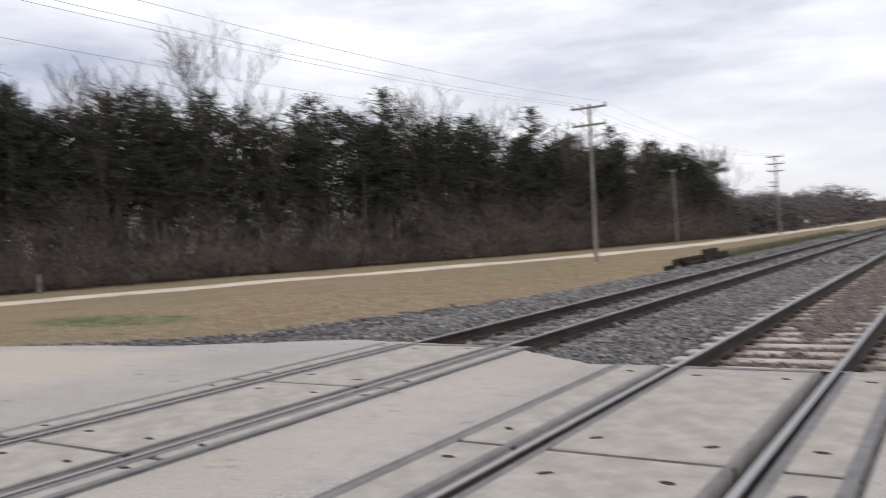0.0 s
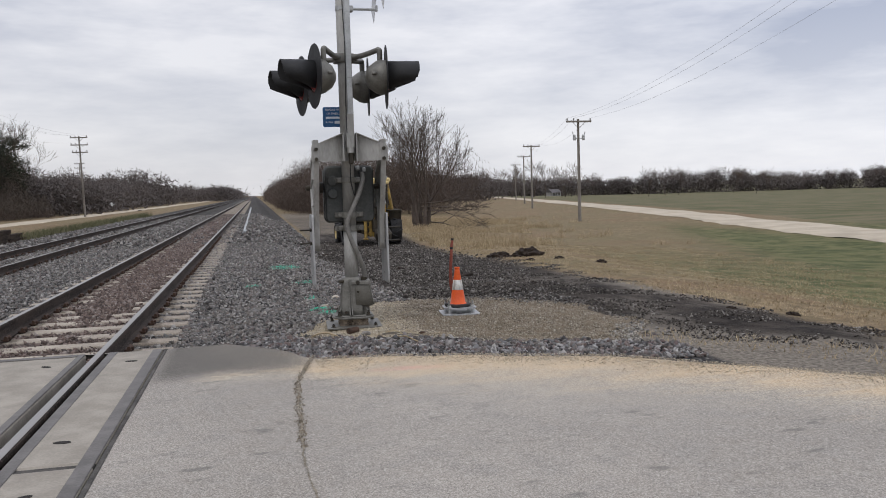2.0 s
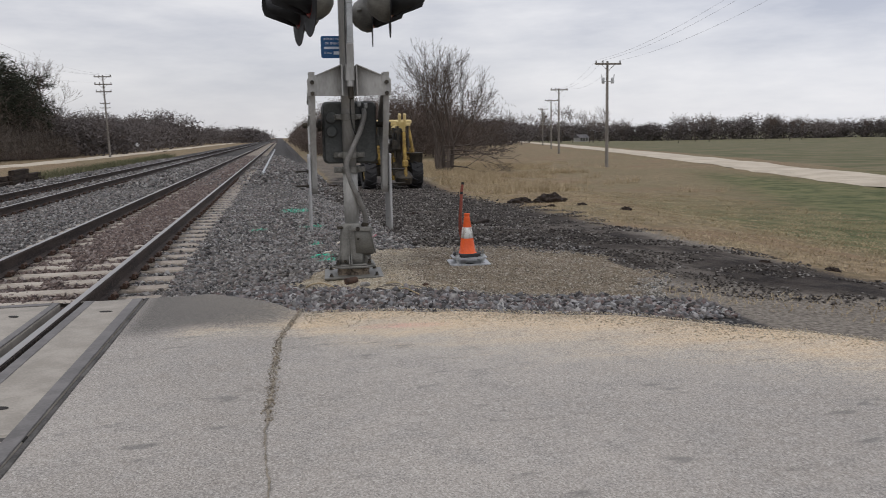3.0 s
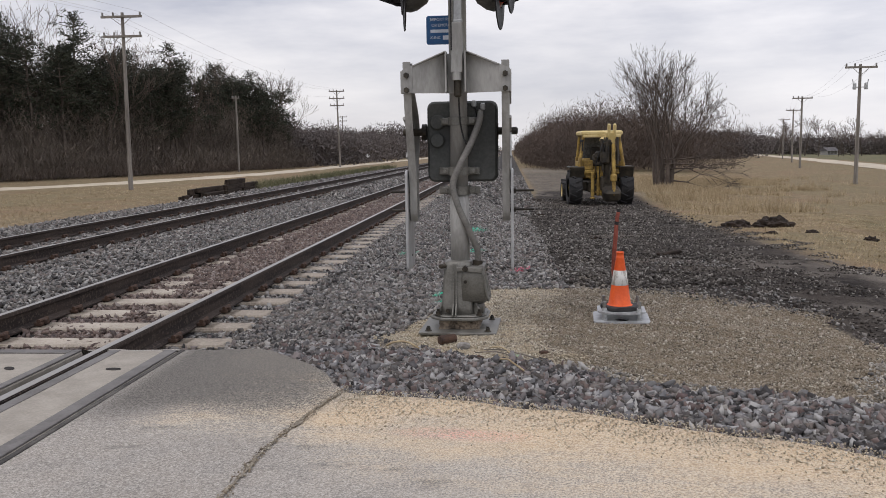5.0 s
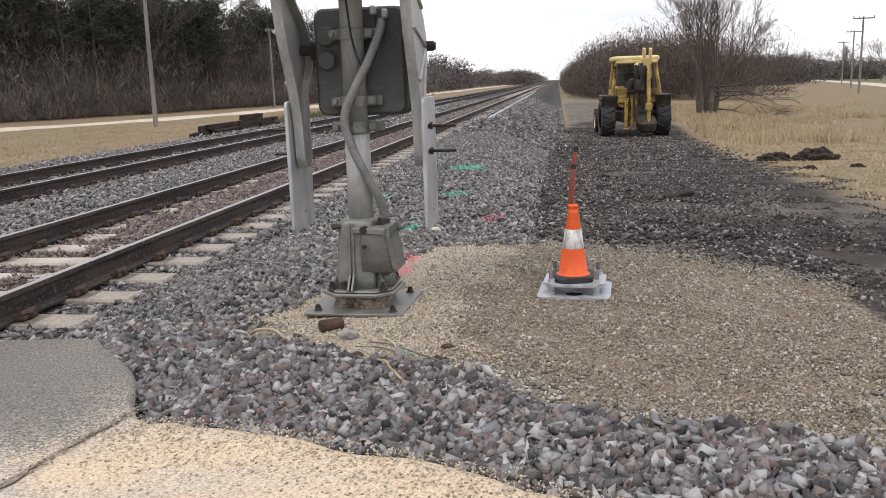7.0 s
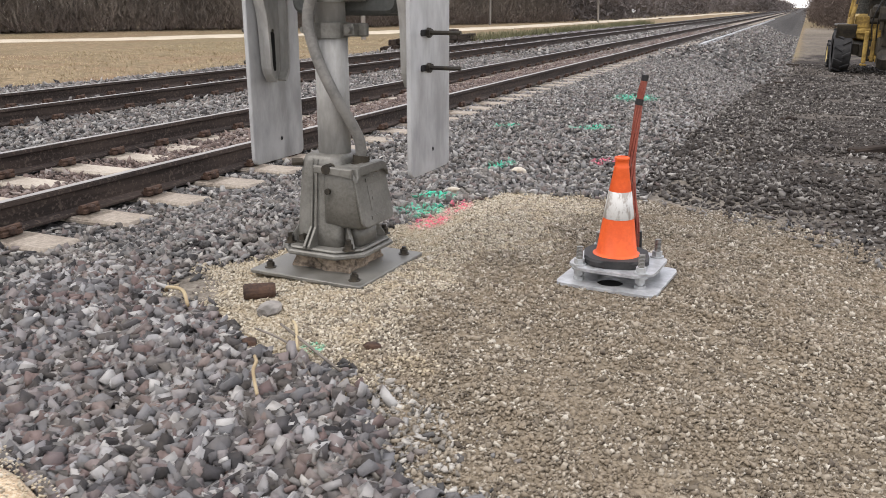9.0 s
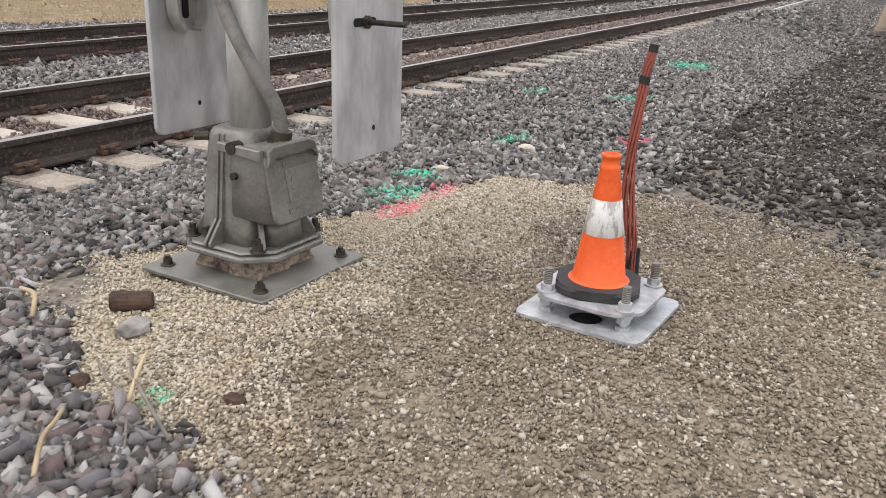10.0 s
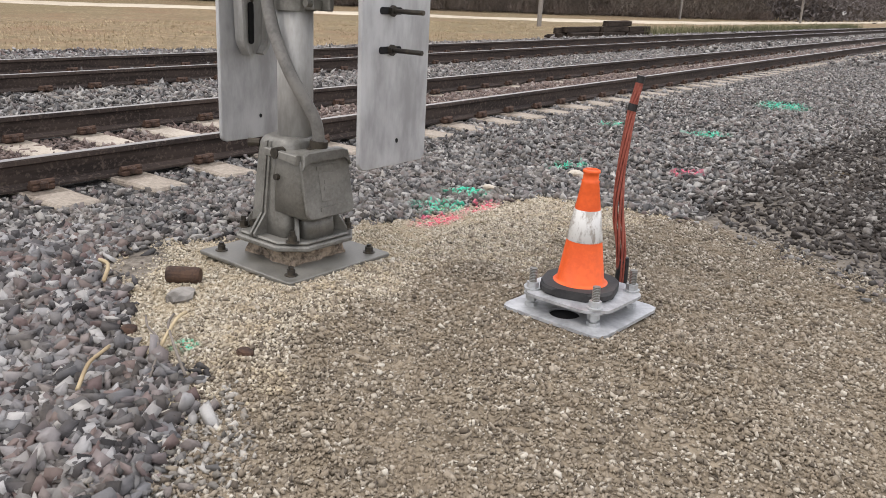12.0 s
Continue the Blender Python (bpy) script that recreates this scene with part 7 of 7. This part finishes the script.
def fine_zone(x, y):
    fray = np.random.default_rng(15).normal(0, 0.07, len(x))
    return inside(MOUND, x, y) + 0.20 * wave(x, y, 1.9, 3) + 0.10 * wave(x, y, 6.5, 1) + fray > -0.05


x, y = scatter(124000, 2.5, 5.6, 8.1, 12.3, lambda x, y: fine_zone(x, y) & (np.hypot(x - 3.70, y - 10.1) > 0.24), 41)
stones("pea_gravel", x, y, 0.0055, GRAVEL, "fine tan crushed gravel", 42, 0.3, None, (OCT, OCT_F), (0.6, 1.0))
x, y = scatter(18000, 2.5, 5.6, 8.1, 12.3, lambda x, y: fine_zone(x, y) & (np.hypot(x - 3.70, y - 10.1) > 0.30), 43)
stones("pea_gravel", x, y, 0.0072, GRAVEL, "fine tan crushed gravel", 44, 0.3, None, (BLK, BLK_F), (0.6, 1.0))
x, y = scatter(80000, 1.7, 3.35, 8.6, 12.1, lambda x, y: inside(SAND, x, y) + 0.20 * wave(x, y, 3.3, 2) + 0.14 * wave(x, y, 9, 4) + np.random.default_rng(12).normal(0, 0.07, len(x)) > -0.06, 45)
stones("limestone_chips", x, y, 0.0062, SAND_CHIP, "pale tan limestone chips spilled round the mast", 46, 0.3, None, (OCT, OCT_F), (0.6, 1.0))
x, y = scatter(90000, 1.9, 7.0, 4.8, 8.5, lambda x, y: (road_edge(x) - y > -0.02) & (np.random.default_rng(3).uniform(0, 1, len(x)) < np.exp(-(np.maximum(road_edge(x) - y, 0) / (0.40 + 0.16 * wave(x, y, 2))) ** 2)), 47)
stones("limestone_chips", x, y, 0.0042, SAND_CHIP, "tan grit spilled on the asphalt edge", 48, 0.4, lambda x, y: 0 * x - 0.004, (OCT, OCT_F), (0.6, 1.0))


PALE_CHIP = stone_material("pale_crushed_stone", ((0.0, (0.10, 0.092, 0.08)), (0.4, (0.26, 0.238, 0.205)), (1.0, (0.55, 0.52, 0.465))), (0.28, 0.245, 0.195), 0.5)
x, y = scatter(11000, 3.1, 5.4, 7.9, 8.9, lambda x, y: (np.abs(inside(MOUND, x, y) + 0.02 + 0.12 * wave(x, y, 3.1, 5)) < 0.17) & (np.random.default_rng(8).uniform(0, 1, len(x)) < 0.5 + 0.5 * wave(x, y, 2.3, 7)) & (inside(SAND, x, y) < -0.1), 49)
stones("pale_chips", x, y, 0.0085, PALE_CHIP, "pale crushed stone where gravel meets ballast", 50, 0.45)


def dirty(x, y):
    return (inside(DIRT, x, y) + 0.5 * wave(x, y, 1.5, 2) > -0.5) & (inside(MOUND, x, y) + 0.12 * wave(x, y, 4.0, 1) < -0.02) & (wave(x, y, 2.2, 7) + 0.5 * wave(x, y, 5.3, 2) > -0.6 + 0.36 * np.clip(x - 0.08 * (y - 9) - 4.8, -0.4, 2.4))


x, y = scatter(52000, 2.6, 8, 7.2, 22, dirty, 51)
stones("dirty_stones", x, y, 0.0135, DIRT_STONE, "dark dirt-coated grey stones on worn ground", 52, 0.15, None, (OCT, OCT_F))
x, y = scatter(14000, 2.8, 5.6, 11.2, 22, lambda x, y: (inside(DIRT, x, y) > -0.6) & (inside(MOUND, x, y) < -0.08) & (wave(x, y, 1.3, 4) > -0.35 + 0.5 * np.clip(x - 4.2, -1, 2)), 57)
stones("dirty_stones", x, y, 0.021, DIRT_STONE, "dark dirt-coated grey stones on worn ground", 58, 0.25, None, (OCT, OCT_F))
x, y = scatter(9000, 2.6, 8.5, 22, 42, dirty, 53)
stones("dirty_stones", x, y, 0.024, DIRT_STONE, "dark dirt-coated grey stones on worn ground", 54, 0.1)
x, y = scatter(4200, 2.0, 5.5, 8.2, 14, lambda x, y: (wave(x, y, 1.1, 9) > -0.2) & (inside(SAND, x, y) < -0.1) & ((inside(MOUND, x, y) < 0.1) | (wave(x, y, 2.7, 2) > 0.75)), 55)
stones("stray_stones", x, y, 0.013, BALLAST, "stray ballast stones over the gravel", 56, 0.4)


# an old crack across the asphalt, with crumbled edges
cr = random.Random(3)
CRACK_Y, CRACK_X = (1.9, 4.3, 5.3, 7.0, 7.3, 7.6, 8.14), (1.64, 1.69, 1.66, 1.71, 1.74, 1.80, 1.90)
bm_ = bmesh.new()
left_side, right_side = [], []
for i in range(320):
    t_ = i / 319
    y_ = 8.14 - 6.2 * t_
    x_ = float(np.interp(y_, CRACK_Y, CRACK_X)) + 0.022 * noise.fractal(Vector((y_ * 2.4, 0, 0)), 1.0, 2.0, 5) + cr.uniform(-0.004, 0.004)
    w_ = (0.003 + 0.011 * max(0.0, noise.fractal(Vector((y_ * 5.0, 3.0, 0)), 0.8, 2.0, 4) + 0.25)) * (1.4 - 1.0 * t_)
    left_side.append(bm_.verts.new((x_ - w_ * cr.uniform(0.5, 1.3), y_, 0.0034)))
    right_side.append(bm_.verts.new((x_ + w_ * cr.uniform(0.5, 1.3), y_, 0.0034)))
for i in range(319):
    bm_.faces.new((left_side[i], right_side[i], right_side[i + 1], left_side[i + 1]))
tagged(new("road_crack", mesh_of("road_crack", bm_, worn("crack_filling", (0.11, 0.092, 0.07), (0.29, 0.25, 0.19), 9, 60, (0.9, 1), 0, 0.8))), "dark ragged crack across the asphalt", "crack", kind="structure")
cg = np.random.default_rng(6)
y = cg.uniform(5.5, 8.15, 900)
x = np.interp(y, CRACK_Y, CRACK_X) + cg.normal(0, 0.014, len(y))
stones("crack_crumbs", x, y, 0.0045, GRAVEL, "crumbled asphalt grit along the crack", 61, 0.4, lambda x, y: 0 * x, (OCT, OCT_F), (0.6, 1.0))
